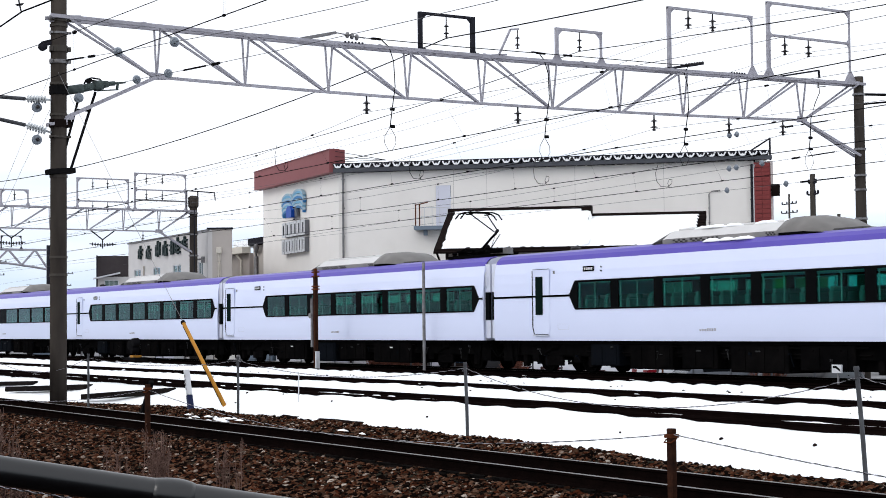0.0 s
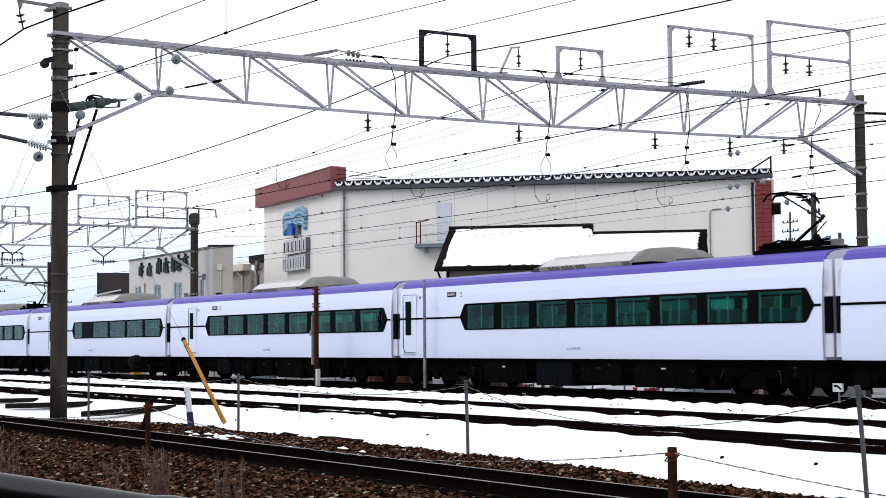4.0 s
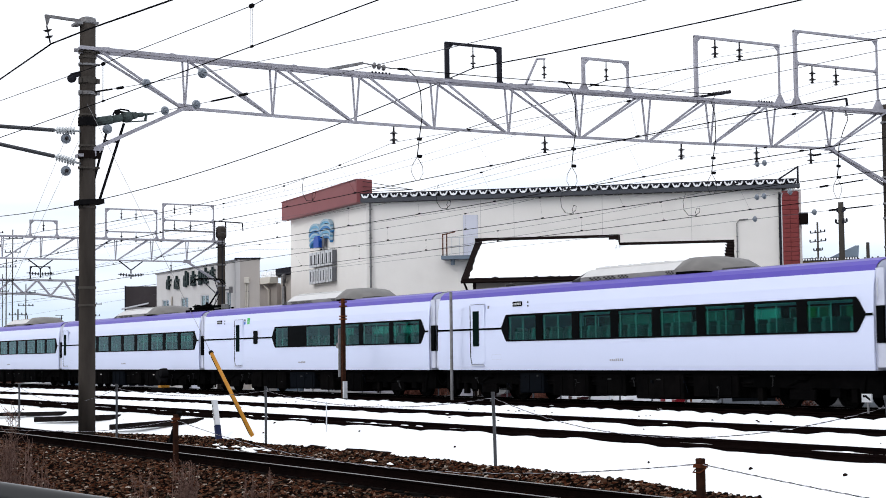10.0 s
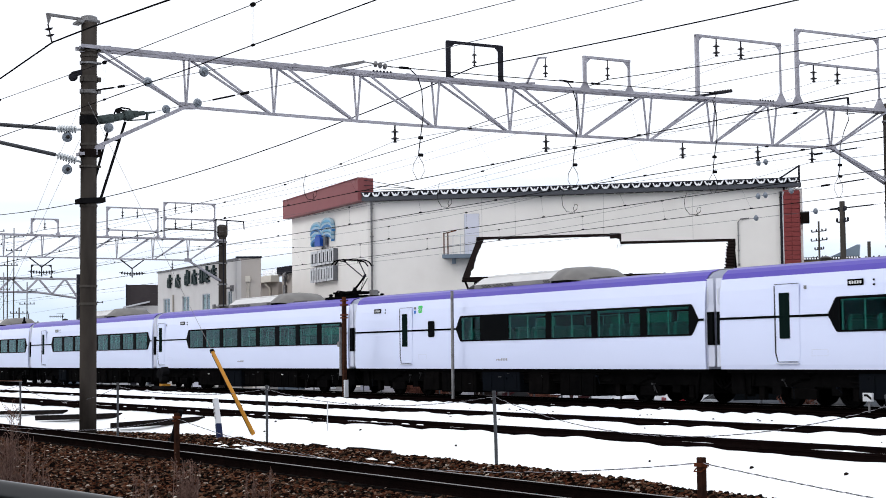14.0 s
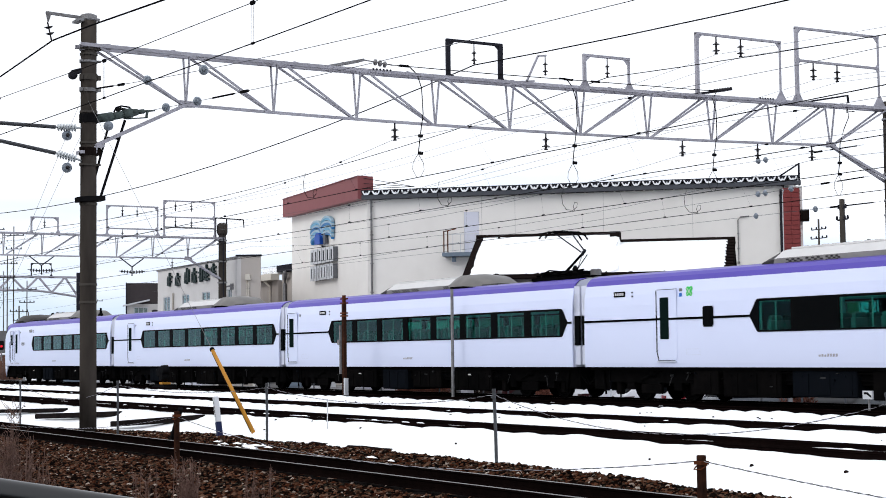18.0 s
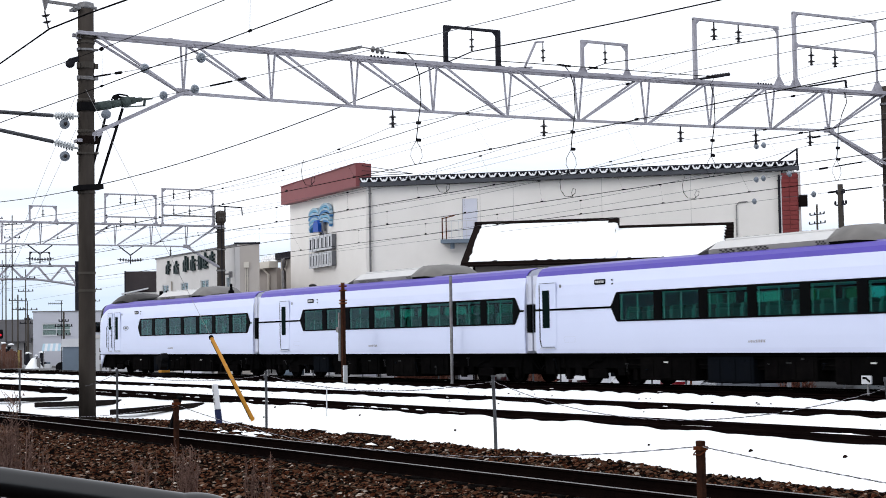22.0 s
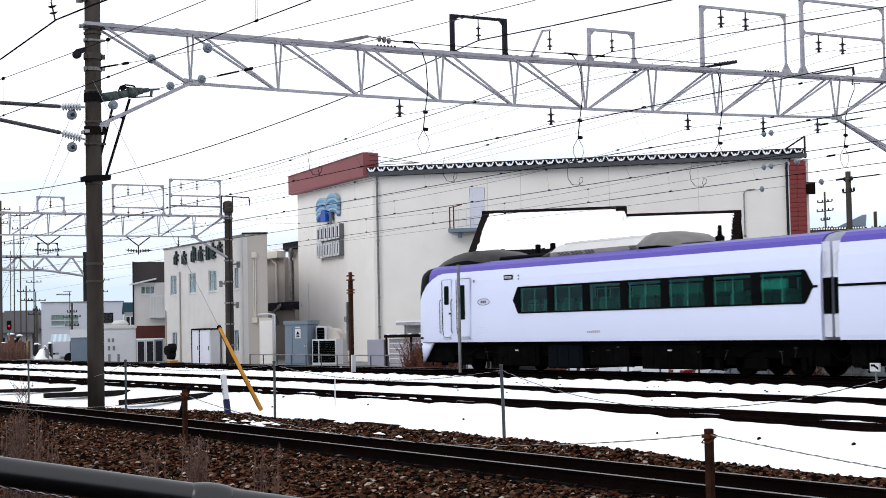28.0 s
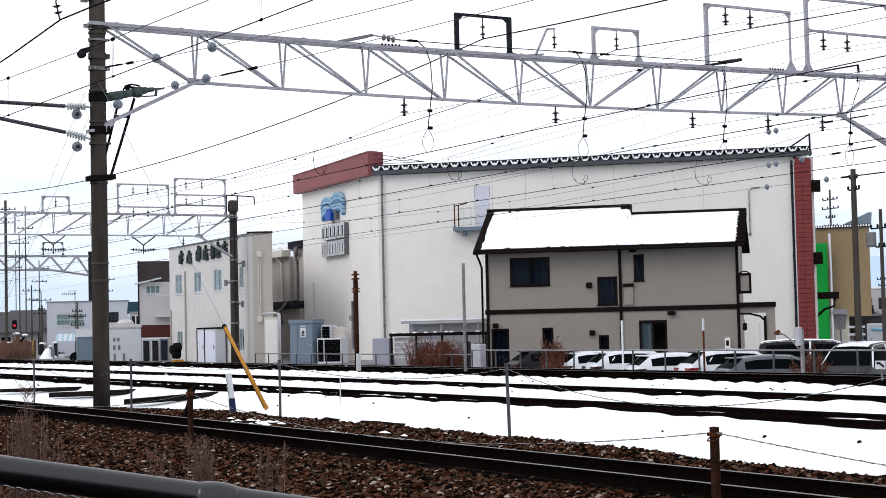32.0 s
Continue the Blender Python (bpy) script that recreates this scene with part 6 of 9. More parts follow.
def motions():
    for k, car in enumerate(TRAIN):
        shift = -CAR * k
        walk(car, [(t, pose(x + shift, TRAIN_Y, 0)) for t, x in GAP])
        for w in [o for o in car.children_recursive if o.name.startswith("wheelset")]:
            at = w.location.copy()
            rows, t = [], 0.0
            while t < 32.01:
                i = min(int(t), 31)
                x = GAP[i][1] + (GAP[i + 1][1] - GAP[i][1]) * (t - i)
                rows.append((t, pose(at.x, at.y, at.z, 0, math.degrees(x / 0.43), 0)))
                t += 0.1
            walk(w, rows)

# ---- catenary gantries ----
GX = -41.14


def insulator(bm, x, y, z, length, n=3, r=0.13, up=(0, 0, -1)):
    """String of discs hanging (or pulling) from a point."""
    u = Vector(up).normalized()
    p = Vector((x, y, z))
    rod(bm, p, p + u * length, 0.022, n=6)
    for i in range(n):
        c = p + u * (length * (i + 0.9) / (n + 0.8))
        rod(bm, c - u * 0.035, c + u * 0.01, r, r * 0.45, n=10)


def mast(name, x, y, z0, z1, lean=(0, 0), r0=0.21, r1=0.17, label="weathered grey concrete catenary mast with steel bands"):
    m = thing(name, pose(x, y, 0), label, "catenary mast", "catenary masts")
    bm = B()
    pts = [(lean[0] * k, lean[1] * k, z0 + (z1 - z0) * k) for k in np.linspace(0, 1, 8)]
    tube(bm, pts, lambda k: r0 + (r1 - r0) * k, 16)
    part("pole", bm, M_CONC, m, "", True)
    return m


def truss(g, ya, yb, y0, y1, top, bottom, n, w=0.46, mat_=None, bar=0.09, mid=5, kneel=1.25, kneer=1.1):
    """Lattice beam along y, from mast ya to mast yb: two top chords, one bottom chord from y0 to y1, n bays of posts and diagonals."""
    mm = mat_ or M_GALV
    ys = np.linspace(ya - 0.3, yb + 0.1, 13)
    for s in (-1, 1):
        bm = B()
        sweep(bm, [(s * w / 2, y, top(y)) for y in ys], 0.075, bar)
        part("top_chord", bm, mm, g)
        bm = B()
        sweep(bm, [(s * w / 2 - s * 0.03, y, top(y) - bar / 2 + 0.006) for y in ys], 0.12, 0.014)
        part("chord_flange", bm, mm, g)
    bm = B()
    ys = np.linspace(y0, y1, 10)
    sweep(bm, [(0, y, bottom(y)) for y in ys], 0.08, 0.075)
    part("bottom_chord", bm, mm, g)
    for a, b in (((ya + 0.1, bottom(y0) - kneel), (y0, bottom(y0))), ((yb - 0.1, bottom(y1) - kneer), (y1, bottom(y1)))):
        bm = B()
        for s in (-1, 1):
            beam(bm, (s * 0.14, a[0], a[1]), (s * 0.03, b[0], b[1]), 0.055, 0.09)
        part("knee_brace", bm, mm, g)
        bm = B()
        c = b[0]
        plate(bm, [(c - 0.22, b[1] - 0.09), (c + 0.26, b[1] - 0.06), (c + 0.22, b[1] + 0.10), (c - 0.18, b[1] + 0.12)], 0.02, "x")
        part("gusset_plate", bm, mm, g)
    step = (y1 - y0) / n
    for i in range(n + 1):
        y = y0 + i * step
        bm = B()
        for s in (-1, 1):
            beam(bm, (s * w / 2, y + 0.02, top(y)), (s * 0.015, y, bottom(y)), 0.04, 0.05)
        part("post", bm, mm, g)
        bm = B()
        plate(bm, [(y - 0.16, top(y) - 0.07), (y + 0.2, top(y) - 0.07), (y + 0.14, top(y) - 0.02), (y - 0.1, top(y) - 0.02)], 0.012, "x")
        for v in bm.verts:
            v.co.x += w / 2 + 0.04
        part("gusset_plate", bm, mm, g)
        for left in (True, False):
            if (left and i > mid) or (not left and i < mid):
                continue
            bm = B()
            yy = y - step + 0.22 if left else y + step - 0.22
            if i == 0 and left:
                yy = ya + 0.2
            if i == n and not left:
                yy = yb - 0.25
            for t in (-1, 1):
                beam(bm, (t * w / 2, yy, top(yy) - 0.03), (t * 0.02, y + (-0.09 if left else 0.09), bottom(y)), 0.042, 0.058)
            part("diagonal", bm, mm, g)
    k = int((yb - ya) / 0.9)
    for i in range(k):
        bm = B()
        y = ya + (yb - ya) * (i + 0.5) / k
        beam(bm, (-w / 2, y, top(y)), (w / 2, y + (0.45 if i % 2 else -0.45), top(y)), 0.035, 0.02)
        part("lacing_bar", bm, mm, g)
    for i in range(8):
        y = ya + (yb - ya) * (i + 0.62) / 8
        bm = B()
        plate(bm, [(y - 0.12, top(y) + bar / 2 - 0.01), (y + 0.12, top(y) + bar / 2 - 0.01), (y + 0.06, top(y) + bar / 2 + 0.02), (y - 0.02, top(y) + bar / 2 + 0.03)], 0.02, "x")
        for v in bm.verts:
            v.co.x += w / 2
        part("step_lug", bm, mm, g)
    return g


def portal(g, ya, yb, z0, z1, mat_, mid=None, wide=0.10, thin=0.06, foot=(0.16, 0.22), zb=None):
    """Small rectangular frame that stands on the beam: legs on triangular feet, gusset plates in its corners."""
    zb = z0 if zb is None else zb
    bm = B()
    for y, z, q in ((ya, z0, wide), (yb, zb, thin)):
        beam(bm, (0, y, z), (0, y, z1), q, q * 0.8)
    beam(bm, (0, ya - wide / 2, z1), (0, yb + thin / 2, z1), 0.085, 0.075)
    if mid:
        beam(bm, (0, ya, mid), (0, yb, mid), 0.08, 0.075)
    fr = part("portal_frame", bm, mat_, g)
    for y, z, q in ((ya, z0, foot[0]), (yb, zb, foot[1])):
        bm = B()
        plate(bm, [(y - q, z - 0.03), (y + q, z - 0.03), (y + 0.04, z + 1.25 * q), (y - 0.04, z + 1.25 * q)], 0.03, "x")
        plate(bm, [(y - q * 1.1, z - 0.06), (y + q * 1.1, z - 0.06), (y + q * 1.1, z - 0.02), (y - q * 1.1, z - 0.02)], 0.16, "x")
        part("foot_plate", bm, mat_, fr)
    for y, s in ((ya, 1), (yb, -1)):
        bm = B()
        plate(bm, [(y, z1 - 0.02), (y + s * 0.24, z1 - 0.02), (y + s * 0.16, z1 - 0.09), (y, z1 - 0.26)], 0.025, "x")
        part("gusset_plate", bm, mat_, fr)
        if mid:
            bm = B()
            plate(bm, [(y, mid + 0.2), (y + s * 0.17, mid + 0.02), (y + s * 0.17, mid - 0.02), (y, mid - 0.2)], 0.025, "x")
            part("gusset_plate", bm, mat_, fr)
    return fr


def hung(g, spots, length=0.58, k=1.0, m=None):
    """Two-shed post insulators hanging from the points."""
    prof = ((0.02, 0.06), (0.022, -0.30), (0.034, -0.36), (0.10, -0.42), (0.10, -0.44), (0.036, -0.455), (0.028, -0.66), (0.036, -0.72), (0.108, -0.785), (0.108, -0.805), (0.036, -0.82), (0.03, -0.92), (0.055, -0.94), (0.05, -0.98), (0.02, -1.0))
    for y, z in spots:
        bm = B()
        lathe(bm, [(r * k, h * length) for r, h in prof], (0, y, z), 12)
        part("insulator", bm, m or M_INSD, g)


def main_gantry():
    g = thing("gantry", pose(GX, 0, 0), "grey lattice steel gantry spanning the tracks, with insulators", "gantry", "catenary gantries")

    def top(y):
        return 9.345 + 0.0007 * (y - 20.5) ** 2 - 0.0016 * (y - 20.5) if y < 28 else 9.373 + 0.0145 * (y - 28)

    def bottom(y):
        return 7.965 + 0.0011 * (y - 24.5) ** 2
    truss(g, 13.45, 41.75, 16.09, 39.06, top, bottom, 9)
    portal(g, 24.2, 26.0, 9.46, 10.49, M_DARKST, None, 0.12, 0.13, (0.1, 0.12))
    portal(g, 29.04, 30.72, 9.46, 10.44, M_GALV, None, 0.10, 0.07, (0.2, 0.2))
    portal(g, 33.43, 36.92, 9.52, 11.50, M_GALV, None, 0.12, 0.06, (0.12, 0.24), 9.58)
    portal(g, 37.65, 41.36, 9.6, 12.06, M_GALV, 10.97, 0.12, 0.06, (0.26, 0.28), 9.68)
    bm = B()
    beam(bm, (0, 26.9, 9.42), (0, 27.34, 10.27), 0.05, 0.055)
    beam(bm, (0, 27.33, 10.27), (0, 27.64, 10.31), 0.05, 0.05)
    beam(bm, (0, 26.65, 9.44), (0, 27.2, 9.50), 0.05, 0.05)
    part("bracket", bm, M_GALV, g)
    hung(g, [(25.09, 10.42), (27.6, 10.28), (29.9, 10.39)], 0.58, 0.75)
    hung(g, [(34.23, 11.46), (35.25, 11.46), (38.38, 10.93), (39.45, 10.94)], 0.58, 1.15)
    hung(g, [(22.41, bottom(22.4)), (27.58, bottom(27.6)), (32.77, bottom(32.8)), (35.87, bottom(35.9)), (38.22, bottom(38.2))], 0.54, 1.15)
    for a, b, c, d, q in ((20.3, 9.40, 21.38, 9.66, 0.075), (33.0, 9.47, 34.74, 9.77, 0.06), (37.8, 9.55, 39.8, 9.92, 0.05)):
        bm = B()
        beam(bm, (0.1, a, b), (0.1, c, d), 0.09, q)
        beam(bm, (-0.2, a, b), (-0.2, c, d), 0.05, q * 0.8)
        if c > 39:
            beam(bm, (0.1, c, d), (0.1, c + 0.03, d - 0.26), 0.05, 0.06)
        part("tension_arm", bm, M_GALVD if c < 22 else M_DARKST, g)
    hung(g, [(39.86, 9.66)], 0.32, 0.6)
    bm = B()
    for k in range(3):
        y = 21.75 + 0.15 * k
        lathe(bm, [(0.02, -0.06), (0.09, -0.02), (0.09, 0.02), (0.02, 0.06)], (0.1, y, 9.62 - 0.02 * k), 10, "y")
    rod(bm, (0.1, 21.38, 9.66), (0.1, 22.3, 9.58), 0.02, n=6)
    part("strain_insulator", bm, M_GALVD, g)
    bm = B()
    for k in range(7):
        y = 34.05 + 0.11 * k
        lathe(bm, [(0.025, -0.05), (0.055, -0.02), (0.055, 0.02), (0.025, 0.05)], (0.1, y, 9.68 + 0.019 * k), 8, "y")
    part("strain_insulator", bm, M_INSD, g)
    # bolt heads along the top chord
    for y in (21.6, 35.8):
        for k in range(6):
            bm = B()
            lathe(bm, [(0.012, -0.03), (0.03, -0.015), (0.03, 0.015), (0.012, 0.03)], (0.26, y + 0.11 * k, top(y + 0.1 * k) + 0.05), 8, "y")
            part("bolt_head", bm, M_DARKST, g)
    # cross wire along the beam from arm to arm
    bm = B()
    tube(bm, [(0.12, 22.2, 9.58), (0.12, 25.5, 9.58), (0.12, 29.3, 9.62), (0.12, 34.0, 9.66)], 0.013, 5)
    for y, z in ((22.5, 9.58), (28.2, 9.61), (29.2, 9.62), (33.8, 9.66)):
        rod(bm, (0.12, y, z), (0.12, y + 0.32, z), 0.035, n=6)
    part("cross_wire", bm, M_BLACK, g)
    # jumper cables with loops
    for y, ya, za, zz in ((23.24, 22.45, 9.57, 6.42), (28.62, 27.9, 9.6, 6.40), (34.05, 33.7, 9.6, 6.44), (39.45, 39.9, 9.35, 6.54)):
        s = 1 if ya < y else -1
        bm = B()
        tube(bm, [(0.3, ya, za), (0.3, ya + s * 0.25, za), (0.25, y - s * 0.22, za - 0.22), (0.2, y - s * 0.05, za - 0.6), (0.1, y + s * 0.05, 8.25), (0, y, 7.6), (0, y - 0.07, zz + 0.68)], 0.016, 6)
        for q in (-1, 1):
            tube(bm, [(0, y - 0.07, zz + 0.68), (0, y - 0.07 + q * 0.17, zz + 0.42), (0, y - 0.07 + q * 0.19, zz + 0.22), (0, y - 0.07 + q * 0.06, zz)], 0.008)
        for z in (7.62, zz + 0.7):
            rod(bm, (0, y - 0.05, z), (0, y + 0.07, z), 0.05, n=7)
        part("jumper_cable", bm, M_BLACK, g)
    return g


def near_mast():
    m = mast("catenary_mast", GX, 13.43, -0.6, 10.12, (0.0, 0.0), 0.215, 0.2)
    for z in (9.15, 8.6, 7.65, 7.42, 6.85, 5.27, 3.2, 2.75):
        bm = B()
        lathe(bm, [(0.2, z), (0.228, z), (0.228, z + 0.06), (0.2, z + 0.06)], (0, 0, 0), 14)
        part("band", bm, M_POLE, m)
    bm = B()
    tube(bm, [(-0.25, -4.55, 7.3), (-0.2, -4.66, 6.85), (0.0, -4.66, 5.95)], 0.02)
    part("steady_arm", bm, M_DARKST, m)
    bm = B()
    lathe(bm, [(0.2, 10.05), (0.225, 10.08), (0.21, 10.2), (0.1, 10.24)], (0, 0, 0), 14)
    beam(bm, (0, 0.28, 10.10), (0, -1.12, 10.17), 0.1, 0.065)
    plate(bm, [(-1.14, 10.19), (-1.0, 10.17), (-1.03, 10.02), (-1.08, 9.9)], 0.06, "x")
    box(bm, -0.24, 0.24, -0.36, -0.2, 10.0, 10.06)
    part("top_bracket", bm, M_GALVD, m)
    bm = B()
    insulator(bm, 0, -1.08, 9.92, 0.46, 2, 0.12, (0, 0.22, -1))
    part("insulator", bm, M_INSD, m)
    # tensioning barrel on the track side
    bm = B()
    rod(bm, (0.05, 0.12, 7.50), (0.05, 0.62, 7.60), 0.115, 0.12, 14)
    rod(bm, (0.05, 0.62, 7.60), (0.05, 0.95, 7.68), 0.10, 0.10, 14)
    rod(bm, (0.05, 0.92, 7.67), (0.05, 1.14, 7.73), 0.13, 0.13, 14)
    rod(bm, (0.05, 1.14, 7.73), (0.05, 1.30, 7.76), 0.105, 0.085, 14)
    rod(bm, (0.05, 1.30, 7.76), (0.05, 1.48, 7.79), 0.06, 0.06, 10)
    rod(bm, (0.05, 1.48, 7.79), (0.05, 1.78, 7.83), 0.035, 0.02, 8)
    beam(bm, (0.05, 1.0, 7.56), (0.05, 1.58, 7.63), 0.03, 0.03)
    beam(bm, (0.05, 1.54, 7.62), (0.05, 1.57, 7.80), 0.05, 0.07)
    part("tension_barrel", bm, M_GREENST, m, "green-grey tensioning barrel", True)
    bm = B()
    tube(bm, [(0.05, 0.66, 7.72), (0.05, 0.72, 7.84), (0.05, 0.86, 7.89), (0.05, 1.08, 7.87), (0.05, 1.14, 7.80)], 0.022)
    tube(bm, [(0.05, 0.70, 7.80), (0.05, 0.80, 7.82), (0.05, 1.05, 7.80)], 0.03)
    rod(bm, (0.05, 0.74, 7.74), (0.05, 0.86, 7.84), 0.045, n=8)
    part("spring_guard", bm, M_BLACK, m)
    bm = B()
    tube(bm, [(0.08, 0.02, 5.5), (0.08, 0.48, 7.25)], 0.032)
    tube(bm, [(0.08, 0.30, 5.5), (0.08, 0.95, 7.52)], 0.036)
    beam(bm, (0.08, 0.42, 7.04), (0.08, 0.82, 7.02), 0.03, 0.05)
    beam(bm, (0.05, -0.30, 5.40), (0.05, 0.36, 5.45), 0.46, 0.13)
    lathe(bm, [(0.2, 7.40), (0.24, 7.40), (0.24, 7.62), (0.2, 7.62)], (0, 0, 0), 14)
    part("support_frame", bm, M_BLACK, m)
    for z, h in ((9.28, 0.05), (8.96, 0.05), (8.5, 0.12), (8.2, 0.09), (6.55, 0.2), (6.28, 0.05)):
        bm = B()
        lathe(bm, [(0.2, z), (0.235, z), (0.235, z + h), (0.2, z + h)], (0, 0, 0), 14)
        box(bm, 0.1, 0.16, -0.28, -0.2, z, z + h)
        box(bm, 0.1, 0.18, 0.18, 0.27, z, z + h)
        part("clamp", bm, M_TRIM if z == 6.55 else M_GALVD if z in (8.2, 8.96) else M_POLE, m)
    bm = B()
    lathe(bm, [(0.04, -0.1), (0.12, -0.05), (0.12, 0.04), (0.05, 0.09)], (0.15, 0.48, 7.33), 14, "x")
    part("insulator", bm, M_PORC, m)
    bm = B()
    beam(bm, (0.0, 0.15, 8.86), (-0.05, -0.42, 8.68), 0.12, 0.13)
    lathe(bm, [(0.05, -0.1), (0.11, -0.06), (0.11, 0.05), (0.05, 0.08)], (-0.05, -0.40, 8.62), 12, "x")
    part("pulley", bm, M_DARKST, m)
    for p, q, w, h in (((0.1, -0.28, 9.33), (0.1, 0.55, 9.40), 0.06, 0.16), ((0.12, 0.1, 6.72), (0.12, 0.35, 6.84), 0.12, 0.12), ((0.0, -0.28, 6.62), (0.0, 0.26, 6.66), 0.34, 0.08)):
        bm = B()
        beam(bm, p, q, w, h)
        part("clamp", bm, M_GALV, m)
    for z, z1, z2, zd in ((7.26, 7.25, 7.33, 7.05), (6.41, 6.58, 7.25, 6.22)):
        bm = B()
        p, q = Vector((0, -0.15, z)), Vector((-0.05, -0.85, z1))
        rod(bm, p, q, 0.03, n=6)
        for i in range(7):
            c = p.lerp(q, 0.3 + i * 0.1)
            d = (q - p).normalized()
            rod(bm, c - d * 0.018, c + d * 0.018, 0.105, 0.075, n=12)
        part("strain_insulator", bm, M_PORCW, m, "ribbed white porcelain insulator")
        bm = B()
        rod(bm, (-0.05, -0.48, z), (-0.05, -0.55, zd + 0.1), 0.012)
        lathe(bm, [(0.05, -0.08), (0.13, -0.03), (0.13, 0.02), (0.06, 0.05)], (-0.05, -0.55, zd), 14, "x")
        di = part("insulator", bm, M_PORC, m)
        bm = B()
        lathe(bm, [(0.045, 0.04), (0.05, 0.10), (0.03, 0.13)], (-0.05, -0.55, zd), 10, "x")
        part("cap", bm, M_INSD, di)
        bm = B()
        rod(bm, (-0.05, -0.85, z1), (-0.25, -4.6, z2), 0.05, n=8)
        rod(bm, (0.0, -0.02, z), (0, -0.2, z), 0.06, n=8)
        part("side_arm", bm, M_POST, m)
    for z, x in ((7.91, -13.2), (7.01, -13.5)):
        bm = B()
        rod(bm, (-0.1, -0.2, z), (x, -0.2, -0.45), 0.004, n=4)
        part("stay_wire", bm, M_WIREL, m)
    bm = B()
    tube(bm, [(-0.2, -0.05, 9.2), (-0.22, -0.12, 8.9), (-0.2, -0.06, 8.4), (-0.21, -0.1, 8.0)], 0.014)
    part("cable", bm, M_BLACK, m)
    return m


main_gantry()
near_mast()
far_m = mast("catenary_mast", GX, 41.75, -1.0, 9.85, (0.0, 0.0), 0.2, 0.17)
for z in (9.2, 7.3, 6.4, 5.9, 4.9):
    bm = B()
    lathe(bm, [(0.19, z), (0.215, z), (0.215, z + 0.07), (0.19, z + 0.07)], (0, 0, 0), 14)
    part("band", bm, M_GALVD, far_m)
bm = B()
beam(bm, (0, 0.1, 9.25), (0.4, 2.2, 9.3), 0.08, 0.08)
beam(bm, (0, 0.1, 8.9), (0.4, 2.2, 9.15), 0.06, 0.06)
part("cross_arm", bm, M_BLACK, far_m)


def second_gantry():
    q = 0.893

    def up(z):
        return 1.352 + (z - 1.352) * q
    g = thing("gantry", pose(-98 * q, 0, 0), "far lattice steel gantry over the tracks", "gantry", "catenary gantries")
    truss(g, 12.9, 36.4, 15.6, 34.33, lambda y: 8.06, lambda y: 6.88, 9, 0.42, M_GALV, 0.085, 3, 1.2, 1.15)
    for ya, yb, z0, z1, mid in ((29.62, 32.55, 8.12, 9.71, 8.46), (32.93, 35.95, 8.12, 10.1, 9.19), (25.43, 26.88, 8.12, 8.94, 0), (15.2, 18.8, 8.12, 9.9, 0)):
        portal(g, ya, yb, z0, z1, M_GALV, mid or None, 0.09, 0.07, (0.12, 0.14))
    bm = B()
    beam(bm, (0, 32.9, 8.62), (0, 36.0, 8.60), 0.08, 0.08)
    part("cross_bar", bm, M_GALVD, g)
    hung(g, [(30.5, 9.68), (31.35, 9.68), (33.6, 10.06), (34.55, 10.06), (26.15, 8.9), (33.6, 9.15), (34.55, 9.15), (30.5, 8.42), (31.35, 8.42), (29.0, 6.86), (33.4, 6.86)], 0.52, 0.85)
    for y in (29.1 * q, 34.78 * q):
        bm = B()
        beam(bm, (0, y - 0.67, up(7.5)), (0, y, up(6.95)), 0.055, 0.055)
        beam(bm, (0, y + 0.67, up(7.5)), (0, y, up(6.95)), 0.055, 0.055)
        beam(bm, (0, y, up(6.95)), (0, y, up(6.4)), 0.055, 0.055)
        for d in (-1, 1):
            insulator(bm, 0, y, up(6.62), 0.75, 4, 0.10, (0, d, 0.08))
        part("drop_bracket", bm, M_DARKST, g)
    m = mast("catenary_mast", -98 * q, 36.42, -0.7, up(9.5), (0, 0), 0.25, 0.21)
    top = up(9.5)
    bm = B()
    lathe(bm, [(0.25, top - 0.36), (0.30, top - 0.27), (0.30, top + 0.22), (0.18, top + 0.31)], (0, 0, 0), 12)
    part("cap", bm, M_CONC, m)
    bm = B()
    beam(bm, (0, -0.4, top - 0.54), (0, -0.4, top + 0.63), 0.06, 0.06)
    beam(bm, (0, 0.27, top + 0.09), (0, 0.27, top + 0.58), 0.06, 0.06)
    beam(bm, (0, -0.4, top + 0.6), (0, 1.3, top + 0.54), 0.06, 0.06)
    beam(bm, (0, 1.3, top + 0.54), (0, 1.34, top + 0.09), 0.05, 0.05)
    part("top_bracket", bm, M_DARKST, m)
    for z in np.arange(0.7, 8.0, 1.2):
        bm = B()
        lathe(bm, [(0.24, z), (0.28, z), (0.28, z + 0.09), (0.24, z + 0.09)], (0, 0, 0), 10)
        part("band", bm, M_GALVD, m)
    bm = B()
    tube(bm, [(0.26, -0.05, 0), (0.26, -0.05, 8.2)], 0.03)
    part("cable", bm, M_DARKST, m)
    for z, y in ((5.3, 0.5), (4.2, -0.45), (3.0, 0.42)):
        bm = B()
        beam(bm, (0, 0, z), (0.05, y, z + 0.05), 0.08, 0.1)
        box(bm, -0.1, 0.12, min(y, y * 1.3), max(y, y * 1.3), z - 0.15, z + 0.2)
        part("switch_box", bm, M_GALVD, m)


second_gantry()


